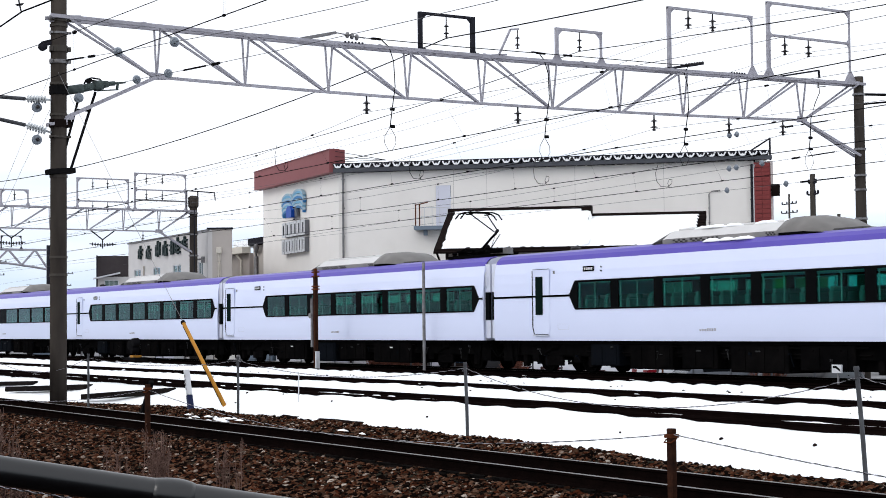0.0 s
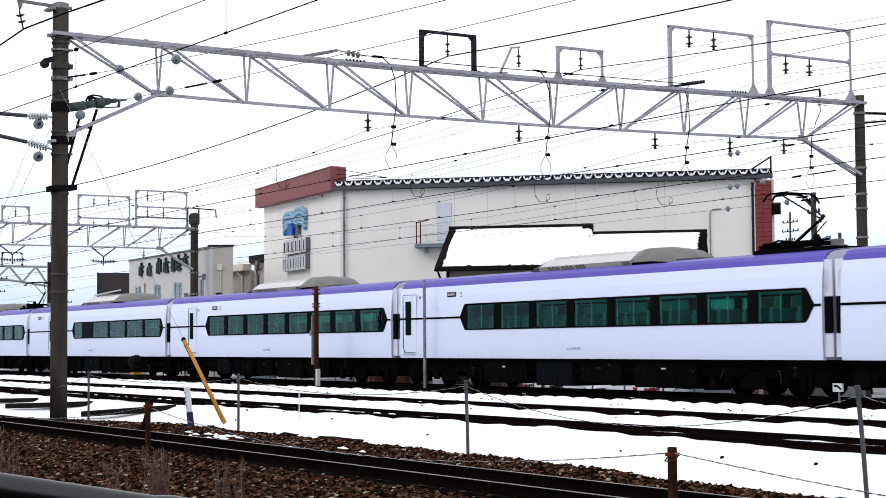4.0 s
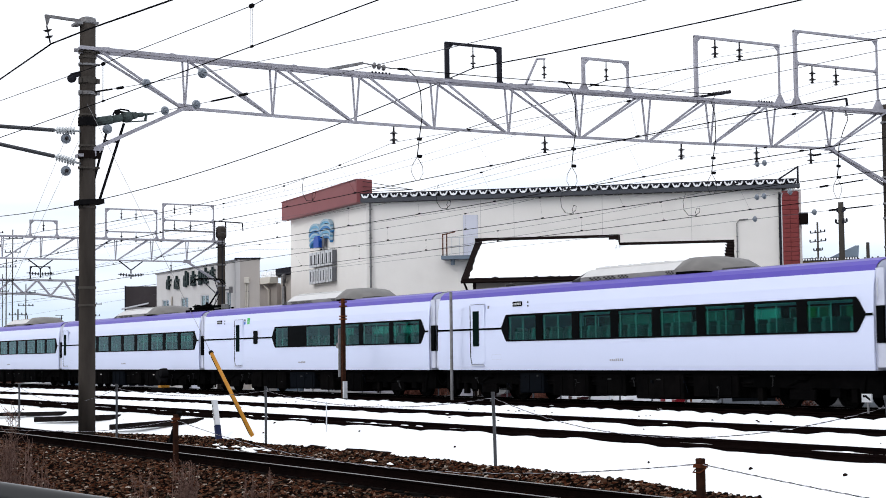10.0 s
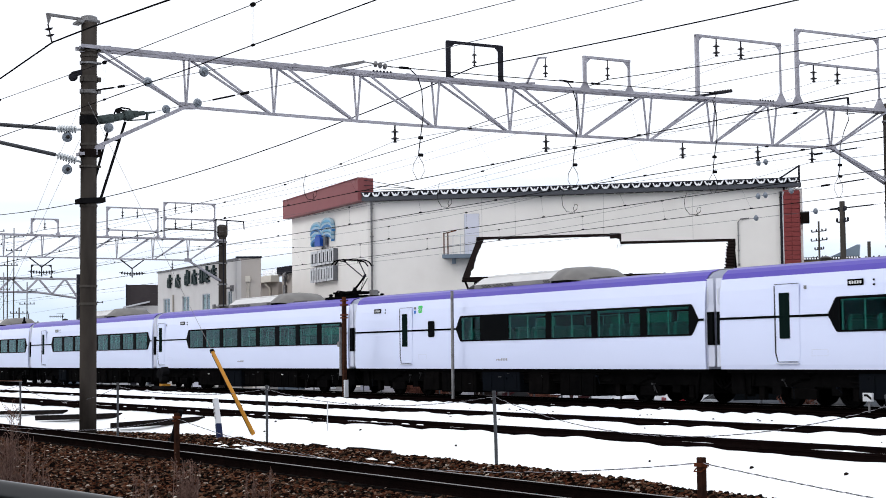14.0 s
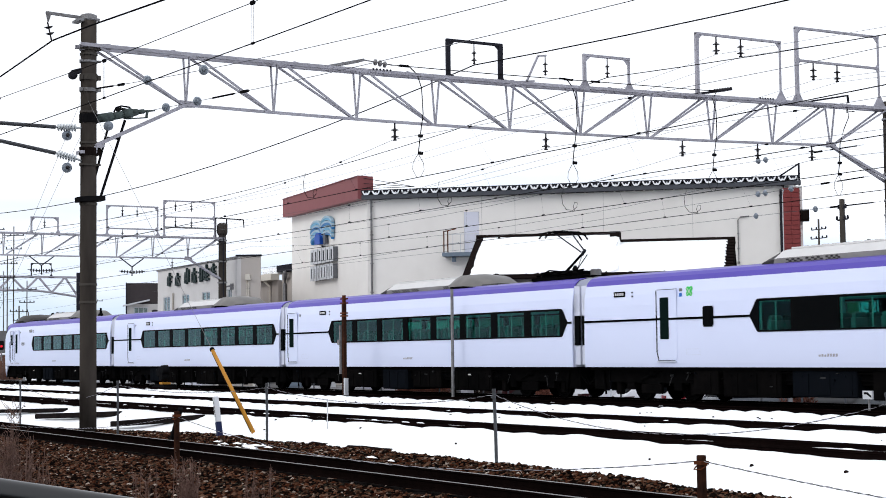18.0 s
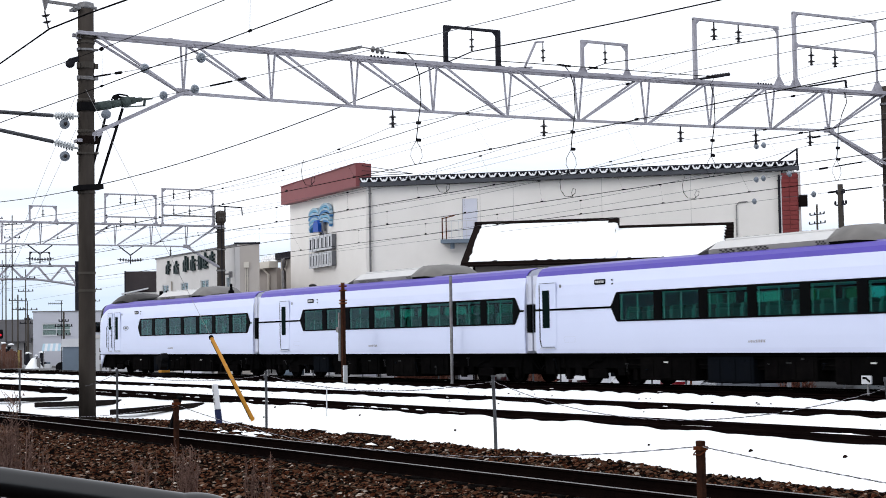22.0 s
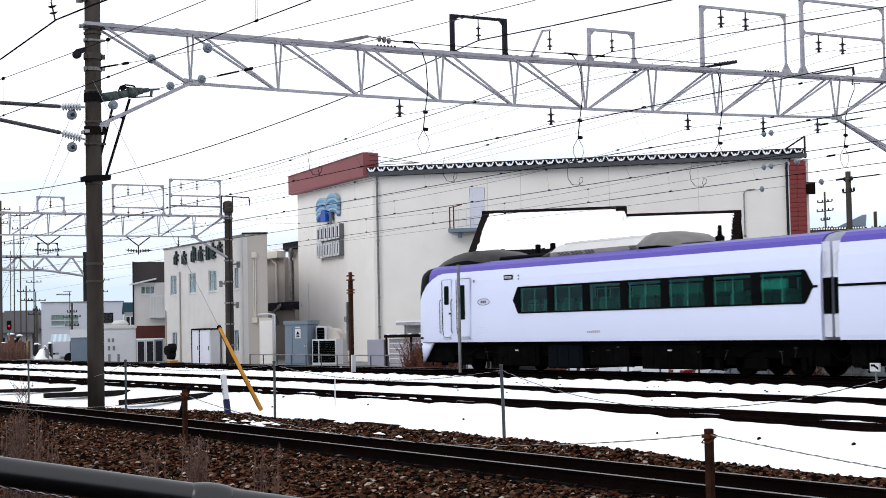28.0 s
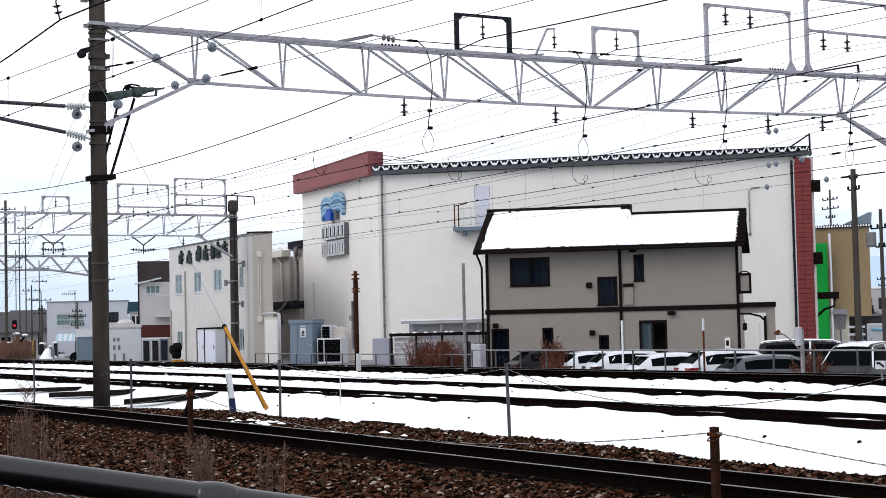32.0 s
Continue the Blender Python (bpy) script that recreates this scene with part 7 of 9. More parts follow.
def third_gantry():
    g = thing("gantry", pose(-150, 0, 0), "distant arched lattice gantry", "gantry", "catenary gantries")
    y0, y1 = 18.0, 48.0
    bm = B()
    beam(bm, (0, y0, 8.85), (0, y1, 8.85), 0.2, 0.2)
    part("top_chord", bm, M_GALV, g)
    bm = B()
    ys = np.linspace(y0, y1, 25)
    zb = lambda y: 7.6 - 0.55 * max(0, (y - 44) / 4) ** 1.2
    tube(bm, [(0, a, zb(a)) for a in ys], 0.11, 6)
    part("bottom_chord", bm, M_GALV, g)
    for i, (a, b) in enumerate(zip(ys, ys[1:])):
        bm = B()
        c, d = ((a, 8.85), (b, zb(b))) if i % 2 else ((a, zb(a)), (b, 8.85))
        beam(bm, (0, *c), (0, *d), 0.16, 0.16)
        part("lattice_bar", bm, M_GALV, g)
    portal(g, 43.6, 45.45, 8.85, 10.1, M_DARKST)
    for y in (18.0, 48.0):
        mm = thing("catenary_mast", pose(-150, y, 0), "thin distant steel catenary mast", "catenary mast", "catenary masts")
        bm = B()
        beam(bm, (0, 0, -0.5), (0, 0, 9.3), 0.26, 0.26)
        part("pole", bm, M_DARKST, mm)


third_gantry()


# ---- wires ----
def wire(name, pts, r, m, label, sag=0.0):
    """A wire through fixed points, sagging between them."""
    bm = B()
    out = []
    for a, b in zip(pts, pts[1:]):
        a, b = Vector(a), Vector(b)
        n = 10
        for i in range(n):
            k = i / n
            p = a.lerp(b, k)
            p.z -= sag * 4 * k * (1 - k)
            out.append(p)
    out.append(Vector(pts[-1]))
    tube(bm, out, r, 5)
    return solo(name, bm, m, label, "wire", "overhead wires")

# thin wires along the tracks
GX2 = -87.5
# y and height at the main gantry, y and height at the far gantry, height at the near end, sag each way, radius
FEEDERS = ((25.09, 9.82, 21.95, 8.90, 9.5, 0.95, 0.87, 0.018), (29.9, 9.81, 26.15, 8.38, 9.1, 0.70, 0.9, 0.013), (34.23, 10.88, 30.5, 9.16, 10.6, 0.8, 0.9, 0.0055), (35.25, 10.88, 31.35, 9.16, 10.6, 0.8, 0.9, 0.0055), (38.4, 10.35, 33.6, 8.63, 10.1, 0.8, 0.9, 0.0055), (39.45, 10.36, 34.55, 8.63, 10.1, 0.8, 0.9, 0.0055))
MESSENGERS = ((22.41, 7.48, 0.50), (27.58, 7.50, 0.52), (32.77, 7.56, 0.62), (38.22, 7.66, 0.70))
CONTACTS = ((23.4, 6.47), (28.5, 6.40), (33.7, 6.41), (39.3, 6.51))


def swing(k):
    """How far a messenger has come over its contact wire, 0 at the supports."""
    return min(1.0, 5.5 * k * (1 - k))


def sagging(y, far, mid, near, s0, s1, r, m, name, label, drift=0.0, away=0.0):
    """Wire over both gantries; drift: its swing to one side within a span; away: how far its line bends aside at the far gantry."""
    bm = B()
    pts = []
    for xa, za, xb, zb, s, n in ((-210, far, GX2, far, s0, 8), (GX2, far, GX, mid, s0, 16), (GX, mid, 20, near, s1, 16)):
        for i in range(n):
            k = i / n
            x = xa + (xb - xa) * k
            pts.append((x, y + drift * swing(k) + away * max(0.0, (GX - x) / (GX - GX2)), za + (zb - za) * k - s * 4 * k * (1 - k)))
    pts.append((20, y, near))
    tube(bm, pts, r, 5)
    return solo(name, bm, m, label, "wire", "overhead wires")


for y, mid, yf, far, near, s0, s1, r in FEEDERS:
    sagging(y, far, mid, near, s0, s1, r, M_BLACK if r > 0.01 else M_WIREL, "feeder_wire", "thin dark feeder wire strung between the gantries", 0.0, yf - y)
for (y, z, s0), (cy, _) in zip(MESSENGERS, CONTACTS):
    sagging(y, z, z, z, s0, 0.34, 0.0062, M_WIREL, "messenger_wire", "thin messenger wire over the tracks", cy - y)
for y, z in CONTACTS:
    sagging(y, z - 0.03, z, z + 0.03, 0.02, 0.03, 0.012, M_BLACK, "contact_wire", "black contact wire with clamps over the tracks")
for (my, mz, s0), (cy, cz) in zip(MESSENGERS, CONTACTS):
    for x in (-83, -76, -69, -62.5, -56, -50.5, -45.5, -37.5, -31, -22):
        bm = B()
        k = (x - GX2) / (GX - GX2) if x < GX else (x - GX) / (20 - GX)
        zz = mz - (s0 if x < GX else 0.34) * 4 * k * (1 - k)
        yy = my + (cy - my) * swing(k)
        rod(bm, (x, yy, zz), (x, cy, cz), 0.002, n=4)
        rod(bm, (x - 0.06, yy, zz), (x + 0.06, yy, zz), 0.026, n=6)
        rod(bm, (x - 0.06, cy, cz), (x + 0.06, cy, cz), 0.026, n=6)
        solo("dropper", bm, M_BLACK, "thin dropper with clamps between two wires", "wire", "droppers")
    bm = B()
    tube(bm, [(-49.15, cy, cz + 0.9), (-49.3, cy, cz + 0.6), (-49.25, cy, cz + 0.3), (-49.0, cy, cz + 0.07), (-48.6, cy, cz + 0.02), (-48.35, cy, cz + 0.12), (-48.32, cy, cz + 0.26), (-48.48, cy, cz + 0.3), (-48.58, cy, cz + 0.16), (-48.5, cy, cz)], 0.011)
    solo("jumper_loop", bm, M_BLACK, "black looped jumper on the contact wire", "wire", "jumper loops")
# the near track's own pair of wires and the thick feeder on the mast
wire("contact_wire", [(-98, 8.7, 6.3), (GX, 8.7, 5.95), (-25.9, 8.7, 5.58), (-16.3, 8.7, 5.39), (10, 8.7, 5.2)], 0.008, M_BLACK, "black contact wire of the near track", 0.0)
wire("messenger_wire", [(-98, 8.7, 7.1), (GX, 8.7, 6.85), (-32.2, 8.7, 6.46), (-25.8, 8.7, 6.19), (-19.8, 8.7, 6.0), (10, 8.7, 6.6)], 0.006, M_BLACK, "messenger wire of the near track", 0.0)
for x, a, b in ((-25.85, 6.19, 5.58), (-19.85, 6.0, 5.46), (-32.2, 6.46, 5.73)):
    bm = B()
    for s in (-0.03, 0.03):
        rod(bm, (x + s, 8.7, a), (x + s, 8.7, b), 0.0022, n=4)
    rod(bm, (x - 0.03, 8.7, a), (x + 0.03, 8.7, a), 0.032, n=8)
    rod(bm, (x - 0.025, 8.7, b), (x + 0.025, 8.7, b), 0.02, n=8)
    solo("dropper", bm, M_BLACK, "paired dropper with a round clamp", "wire", "droppers")
wire("feeder_wire", [(-98, 12.47, 9.5), (-60, 12.47, 8.95), (-46.1, 12.47, 9.27), (GX, 12.47, 9.46), (-38.1, 12.47, 9.30), (-32.5, 12.47, 8.93), (-20, 12.47, 8.35), (10, 12.47, 7.9)], 0.022, M_BLACK, "thick black feeder cable on the mast's bracket", 0.0)
# wires that end on the gantry, with strain insulators
# start, run along x, slope at the start, curve, places of the discs
ANCHORED = (
    ((GX + 0.2, 13.45, 8.25), 45, -0.098, 0.0011, (4.1, 7.6)),
    ((GX, 15.1, 7.83), 45, -0.066, 0.0006, (1.15, 3.3)),
    ((GX, 40.9, 7.25), -119, 0.0185, 0.0, (4.0, 5.4, 5.8)),
    ((GX, 41.3, 6.38), -119, -0.0014, 0.0, (3.2, 6.4)),
    ((GX, 40.6, 8.3), -119, -0.0042, 0.0, (5.0, 5.4)),
)
for a, run, slope, bend, discs in ANCHORED:
    g = thing("anchored_wire", pose(*a), "anchored wire with grey disc insulators", "wire", "overhead wires")
    sg = 1 if run > 0 else -1

    def along(k):
        return Vector((sg * k, 0, sg * slope * k + bend * k * k))
    bm = B()
    tube(bm, [along(k) for k in np.linspace(0, abs(run), 16)], 0.0065)
    part("line", bm, M_WIREL, g)
    for k in discs:
        bm = B()
        c, d = along(k), (along(k + 0.1) - along(k)).normalized()
        rod(bm, c - d * 0.07, c, 0.05, 0.115, 14)
        rod(bm, c, c + d * 0.05, 0.115, 0.08, 14)
        rod(bm, c + d * 0.05, c + d * 0.12, 0.05, 0.04, 8)
        part("insulator", bm, M_PORC, g)
    bm = B()
    k = 0.35 if discs[0] > 3 else 4.3
    rod(bm, along(k), along(k + 1.3), 0.022)
    rod(bm, along(k + 1.7), along(k + 2.1), 0.035)
    part("turnbuckle", bm, M_BLACK, g)

# ---- guy wire, its yellow guard, and small posts ----
guy = thing("guy_wire", pose(-33.8, 14.85, -0.44), "stay wire with a black-striped yellow guard at its foot", "guy wire")
gd = Vector((-7.2, -1.5, 8.44))
bm = B()
rod(bm, (0, 0, 0), gd, 0.005, n=6)
part("wire", bm, M_GALVD, guy)
bm = B()
u = gd.normalized()
rod(bm, u * 0.12, u * 2.62, 0.046, 0.042, 12)
part("guard", bm, M_YEL, guy, "faded yellow plastic guard", True)
bm = B()
side = u.cross(Vector((0.78, -0.62, 0))).normalized()
rod(bm, u * 0.2 - side * 0.026, u * 2.5 - side * 0.024, 0.031, 0.029, 10)
rod(bm, u * 2.57, u * 2.63, 0.058, 0.05, 12)
rod(bm, u * -0.15, u * 0.14, 0.02)
part("stripe", bm, M_BLACK, guy)


def fence_post(x, y, top, m, r=0.028, base=-0.6, label="galvanised pipe fence post", cap=None, w=None):
    p = thing("fence_post", pose(x, y, base), label, "fence post", "fence posts by the line")
    bm = B()
    h = top - base
    if w:
        box(bm, -w, w, -w * 0.8, w * 0.8, 0, h)
        bmesh.ops.bevel(bm, geom=bm.edges[:], offset=0.008, segments=1, affect="EDGES")
    else:
        tube(bm, [(0, 0, 0), (0.01, 0, h * 0.5), (0, 0, h)], r, 10)
    part("shaft", bm, m, p)
    bm = B()
    rr = (w or r) * 1.25
    box(bm, -rr, rr, -rr, rr, h - 0.1, h - 0.06) if w else lathe(bm, [(rr, h - 0.05), (rr, h - 0.01), (rr * 0.8, h)], (0, 0, 0), 10)
    tube(bm, [(-rr - 0.03, 0, h - 0.12), (-rr, -rr, h - 0.15), (rr, -rr, h - 0.15), (rr + 0.04, 0, h - 0.1)], 0.008)
    part("cap", bm, cap or m, p)
    return p


lean = fence_post(-23.26, 14.52, 0.77, M_POST)
lean.matrix_basis = pose(-23.26, 14.52, -0.6, 0, -2.4, 0)
for x, y, z in ((-32.63, 14.59, 0.77), (-38.37, 13.26, 0.80), (-47.5, 13.5, 0.73)):
    fence_post(x, y, z, M_POST)
lean = fence_post(-14.05, 14.25, 0.85, M_POST)
lean.matrix_basis = pose(-14.05, 14.25, -0.6, 0, -5, 0)
fence_post(-14.0, 11.32, 0.24, M_RUST, w=0.045, base=-0.75, label="rusty steel stake with an orange cap", cap=M_RUSTO)
fence_post(-29.12, 11.2, 0.35, M_RUST, w=0.05, base=-0.75, label="rusty steel stake with an orange cap", cap=M_RUSTO)
bm = B()
beam(bm, (0, 0, 0), (0.55, 0.0, 0.72), 0.10, 0.07)
solo("leaning_stake", bm, M_BLACK, "dark leaning steel stake beside the rusty one", "stake", m=pose(-35.15, 13.4, -0.5))


def strand(pts, sags, label, r=0.0036):
    bm = B()
    out = []
    for (a, b), s in zip(zip(pts, pts[1:]), sags):
        a, b = Vector(a), Vector(b)
        for i in range(190):
            k = i / 190
            p = a.lerp(b, k)
            p.z -= s * 4 * k * (1 - k)
            out.append(p)
    out.append(Vector(pts[-1]))
    for ph in (0, math.pi):
        tw = []
        for i, p in enumerate(out):
            tw.append(p + Vector((0, 1.25 * r * math.cos(i * 1.05 + ph), 1.25 * r * math.sin(i * 1.05 + ph))))
        k0 = len(bm.faces)
        tube(bm, tw, r, 4)
        # One strand black, one zinc: the wire's dark sides and glints as colour.
        for f in list(bm.faces)[k0:]:
            f.material_index = 0 if ph else 1
    return solo("twisted_wire", bm, (M_BLACK, M_GALV), label, "wire", "fence wires")


strand([(-60, 13.3, 0.5), (-47.5, 13.5, 0.64), (-38.37, 13.26, 0.70), (-32.63, 14.59, 0.68), (-23.3, 14.52, 0.67), (-14.13, 14.25, 0.72), (-5, 13, 0.7)], (0.3, 0.4, 0.15, 0.24, 0.50, 0.4), "slack twisted wire along the pipe posts")
strand([(-50, 11.2, -0.42), (-35.16, 11.2, -0.17), (-29.12, 11.2, 0.25), (-14.0, 11.32, 0.18), (-5, 10.6, -0.17)], (0.03, 0.05, 0.43, 0.08), "slack twisted wire between rusty stakes")

mk = thing("marker_post", pose(-35.15, 14.56, -0.5, 0, -16, 0), "white line-side marker post with a dark blue foot", "marker post")
bm = B()
box(bm, -0.05, 0.05, -0.06, 0.06, 0.38, 0.97)
bmesh.ops.bevel(bm, geom=bm.edges[:], offset=0.012, segments=2, affect="EDGES")
part("upper", bm, M_CABW, mk)
bm = B()
box(bm, -0.05, 0.05, -0.06, 0.06, 0, 0.38)
part("foot", bm, mat("dark_blue_paint", (0.012, 0.018, 0.06), 0.5), mk)
bm = B()
for i in range(4):
    box(bm, -0.025, 0.025, -0.064, -0.06, 0.5 + i * 0.1, 0.56 + i * 0.1)
part("marking_bars", bm, M_GALVD, mk)

tp = thing("track_post", pose(-51.95, 26.2, -0.2), "rusty steel post with brackets and a white foot", "post")
bm = B()
box(bm, -0.07, 0.07, -0.06, 0.06, 0, 3.4)
part("shaft", bm, M_RUST, tp)
bm = B()
box(bm, -0.05, 0.05, -0.05, 0.05, 2.85, 3.65)
for z in (2.9, 3.0, 3.35, 3.5):
    box(bm, -0.16, 0.16, -0.08, 0.08, z, z + 0.05)
part("bracket", bm, M_RUSTO, tp)
bm = B()
box(bm, -0.16, -0.08, -0.12, 0.06, 0.9, 2.6)
lathe(bm, [(0.1, -0.1), (0.1, 0.1)], (-0.18, -0.05, 2.0), 10, "y")
part("cable_box", bm, M_GALVD, tp)
bm = B()
box(bm, 0.075, 0.16, -0.07, 0.07, 0, 0.75)
part("white_foot", bm, M_CABW, tp)

bm = B()
tube(bm, [(0, 0, 0), (0, 0, 3.62)], 0.05, 10)
solo("steel_post", bm, M_GALVD, "plain grey steel post beside the track", "post", m=pose(-46.0, 27.1, -0.17))
bm = B()
rod(bm, (0, 0, 0), (0.02, 0, 0.95), 0.012, n=6)
solo("thin_stick", bm, M_CABW, "thin pale stick standing in the snow", "stick", m=pose(-30.95, 15.2, -0.5))

# small ground signal
ds = thing("ground_signal", pose(-71.2, 26.8, -0.17), "black dwarf signal on an orange base", "signal")
bm = B()
box(bm, -0.75, 0.75, -0.3, 0.3, 0, 0.3)
part("base", bm, M_BLACK, ds)
bm = B()
box(bm, -0.12, 0.26, -0.2, 0.2, 0.3, 0.40)
part("motor_box", bm, M_YEL, ds)
bm = B()
for x, z in ((-0.3, 0.85), (0.12, 0.95), (0.0, 0.65)):
    lathe(bm, [(0.2, -0.2), (0.22, -0.05), (0.22, 0.1), (0.1, 0.16)], (x, 0, z), 12, "y")
rod(bm, (0.1, 0, 0.5), (0.1, 0, 1.1), 0.05)
part("lamp_head", bm, M_BLACK, ds)

# low white plate with a dark arrow stripe
pl = thing("track_sign", pose(-27.35, 26.9, -0.06), "small white track-side sign with a dark stripe", "sign")
bm = B()
box(bm, -0.15, 0.15, -0.02, 0.02, 0.29, 0.48)
part("plate", bm, M_CABW, pl)
bm = B()
plate(bm, [(-0.11, 0.45), (0.0, 0.45), (0.12, 0.37), (0.12, 0.32), (-0.02, 0.40), (-0.11, 0.40)], -0.006)
for v in bm.verts:
    v.co.y -= 0.021
part("stripe", bm, M_BLACK, pl)
bm = B()
rod(bm, (0, 0.03, -0.2), (0, 0.03, 0.3), 0.025)
part("leg", bm, M_GALVD, pl)


bm = B()
rnd = random.Random(77)
for k in range(80):
    x, y = rnd.uniform(-52, -14), rnd.choice((rnd.uniform(14.9, 15.6), rnd.uniform(17.6, 19.3), rnd.uniform(21.7, 24.4), rnd.uniform(21.7, 24.4)))
    r = rnd.uniform(0.012, 0.034)
    z = float(ground_z(np.array(x), np.array(y)))
    lathe(bm, [(r, z - 0.01), (r * 0.9, z + r * 0.5), (r * 0.3, z + r * 0.9)], (x, y, 0), 6)
solo("scattered_stones", bm, M_BALLAST, "dark stray stones lying on the snow", "stones", kind="stuff")
# spare timbers lying on the snow
def timber(a, b, w=0.22, h=0.17):
    a, b = Vector(a), Vector(b)
    bm = B()
    beam(bm, (0, 0, 0), b - a, w, h)
    bmesh.ops.bevel(bm, geom=bm.edges[:], offset=0.02, segments=1, affect="EDGES")
    solo("timber", bm, M_SLEEPER, "dark old sleeper lying on the snow", "sleeper", "spare sleepers", m=pose(*a))


timber((-42.0, 14.4, -0.38), (-38.7, 15.55, -0.155), 0.24, 0.15)
timber((-49.1, 14.5, -0.37), (-44.5, 15.42, -0.205), 0.24, 0.15)
timber((-55.1, 14.5, -0.37), (-49.4, 15.42, -0.215), 0.2, 0.12)

# thin patches of old snow on the ballast shoulder
bm = B()
rnd = random.Random(9)
for k in range(30):
    x, y = rnd.uniform(-36, -24), rnd.uniform(13.05, 13.7)
    if k > 15:
        x, y = rnd.uniform(-32.3, -30.2), rnd.uniform(13.15, 13.75)
    w, d = rnd.uniform(0.1, 0.3), rnd.uniform(0.04, 0.10)
    z = float(ground_z(np.array(x), np.array(y))) + 0.085
    pts = [(x + w * math.cos(q) * rnd.uniform(0.6, 1.1), y + d * math.sin(q) * rnd.uniform(0.6, 1.1)) for q in np.linspace(0, 6.28, 10)[:-1]]
    top = bm.verts.new((x, y, z + 0.035))
    ring = [bm.verts.new((px_, py_, z)) for px_, py_ in pts]
    for i in range(len(ring)):
        bm.faces.new((ring[i - 1], ring[i], top))
solo("snow_patches", bm, M_SNOW, "thin patches of old snow on the ballast", "snow", kind="stuff", smooth=True)

# black handrail pipe close to the camera, with a sleeve joint
hr = thing("handrail", pose(-3.0, 1.0, -0.95), "glossy black handrail pipe with a sleeve joint", "handrail")
M_PIPE = mat("black_pipe", (0.0025, 0.0027, 0.0034), 0.28, col2=(0.008, 0.008, 0.009), scale=30, spec=0.6)
bm = B()
A, Z = Vector((-0.49, -1.39, 2.283)), Vector((0.31, 1.01, 1.836))
rod(bm, A, Z, 0.0275, n=36)
rail_part = part("pipe", bm, M_PIPE, hr, "", True)
bm = B()
d = (Z - A).normalized()
c = A.lerp(Z, 0.66)
tube(bm, [c + d * k for k in (-0.045, -0.033, -0.021, -0.009, 0.003, 0.014, 0.025, 0.034)], lambda k: 0.0271 + 0.006 * math.sin(math.pi * min(1.0, k * 0.92)), 24)
part("joint", bm, M_PIPE, hr, "", True)
for k in (0.03, 0.97):
    q = A.lerp(Z, k)
    bm = B()
    rod(bm, (q.x, q.y, -0.1), q, 0.024, n=14)
    part("post", bm, M_PIPE, hr)
strand([(-2.98, 0.48, 1.168), (-2.78, 1.18, 1.018)], (0.01,), "twisted steel wire under the handrail", 0.0008)


# ---- weeds and bushes ----
WEEDS = ((-17.0, 4.74, 1.7, 30, 0.09), (-17.0, 4.66, 1.35, 26, 0.10), (-17.0, 4.83, 1.42, 24, 0.12), (-17.0, 5.02, 1.25, 14, 0.10), (-17.0, 5.14, 0.95, 10, 0.08), (-17.0, 6.14, 1.0, 18, 0.16), (-18.0, 6.98, 0.95, 22, 0.16), (-18.0, 7.12, 0.9, 16, 0.12), (-18.0, 7.85, 0.96, 9, 0.08), (-18.0, 8.03, 0.85, 4, 0.05))
def twigs(name, x, y, z, n, h, spread, seed, m, label, cat, r=0.006, fork=3, lean=0.25):
    rnd = random.Random(seed)
    bm = B()
    for i in range(n):
        a, q = rnd.uniform(0, 6.28), rnd.random() ** 0.5 * spread
        p = Vector((q * math.cos(a), q * math.sin(a), 0))
        up = Vector((rnd.uniform(-lean, lean), rnd.uniform(-lean, lean), 1)).normalized()
        L = h * rnd.uniform(0.45, 1.0)
        e = p + up * L
        rod(bm, p, e, r, r * 0.4, 4, False)
        for k in range(fork):
            s = p.lerp(e, rnd.uniform(0.3, 0.98))
            dd = (up + Vector((rnd.uniform(-1, 1), rnd.uniform(-1, 1), rnd.uniform(-0.1, 0.6)))).normalized()
            e2 = s + dd * L * rnd.uniform(0.12, 0.35) * (0.4 if lean < 0.08 else 1.0)
            rod(bm, s, e2, r * 0.6, r * 0.3, 3, False)
            for q2 in range(3):
                c2 = s.lerp(e2, rnd.uniform(0.3, 1.0)) + Vector((rnd.uniform(-1, 1), rnd.uniform(-1, 1), rnd.uniform(-1, 1))) * r * 3
                t1 = Vector((rnd.uniform(-1, 1), rnd.uniform(-1, 1), rnd.uniform(-1, 1))) * r * 4
                t2 = Vector((rnd.uniform(-1, 1), rnd.uniform(-1, 1), rnd.uniform(-1, 1))) * r * 4
                bm.faces.new([bm.verts.new(c2), bm.verts.new(c2 + t1), bm.verts.new(c2 + t2)])
    return solo(name, bm, m, label, cat, m=pose(x, y, z))


for k, (x, y, h, n, s) in enumerate(WEEDS):
    twigs("dry_weeds", x, y, float(ground_z(np.array(x), np.array(y))) - 0.02, n, h, s, k, M_STRAW, "dry brown weeds growing from the ballast", "weeds", 0.005, 14, 0.05)
twigs("bush", -65.0, 36.6, -0.95, 200, 1.7, 1.0, 21, M_TWIG, "leafless red-brown bush behind the tracks", "bush", 0.016, 9)
twigs("bush", -63.4, 36.2, -0.95, 160, 1.6, 0.8, 22, M_TWIG, "leafless red-brown bush behind the tracks", "bush", 0.016, 9)
twigs("bush", -54.3, 36.0, -1.1, 90, 1.8, 0.32, 23, M_TWIG, "narrow reddish bush in front of the house", "bush", 0.02, 6)
twigs("bush", -53.3, 35.4, -1.1, 90, 1.05, 0.45, 24, M_TWIG, "low reddish bush beside the fence", "bush", 0.02, 6)
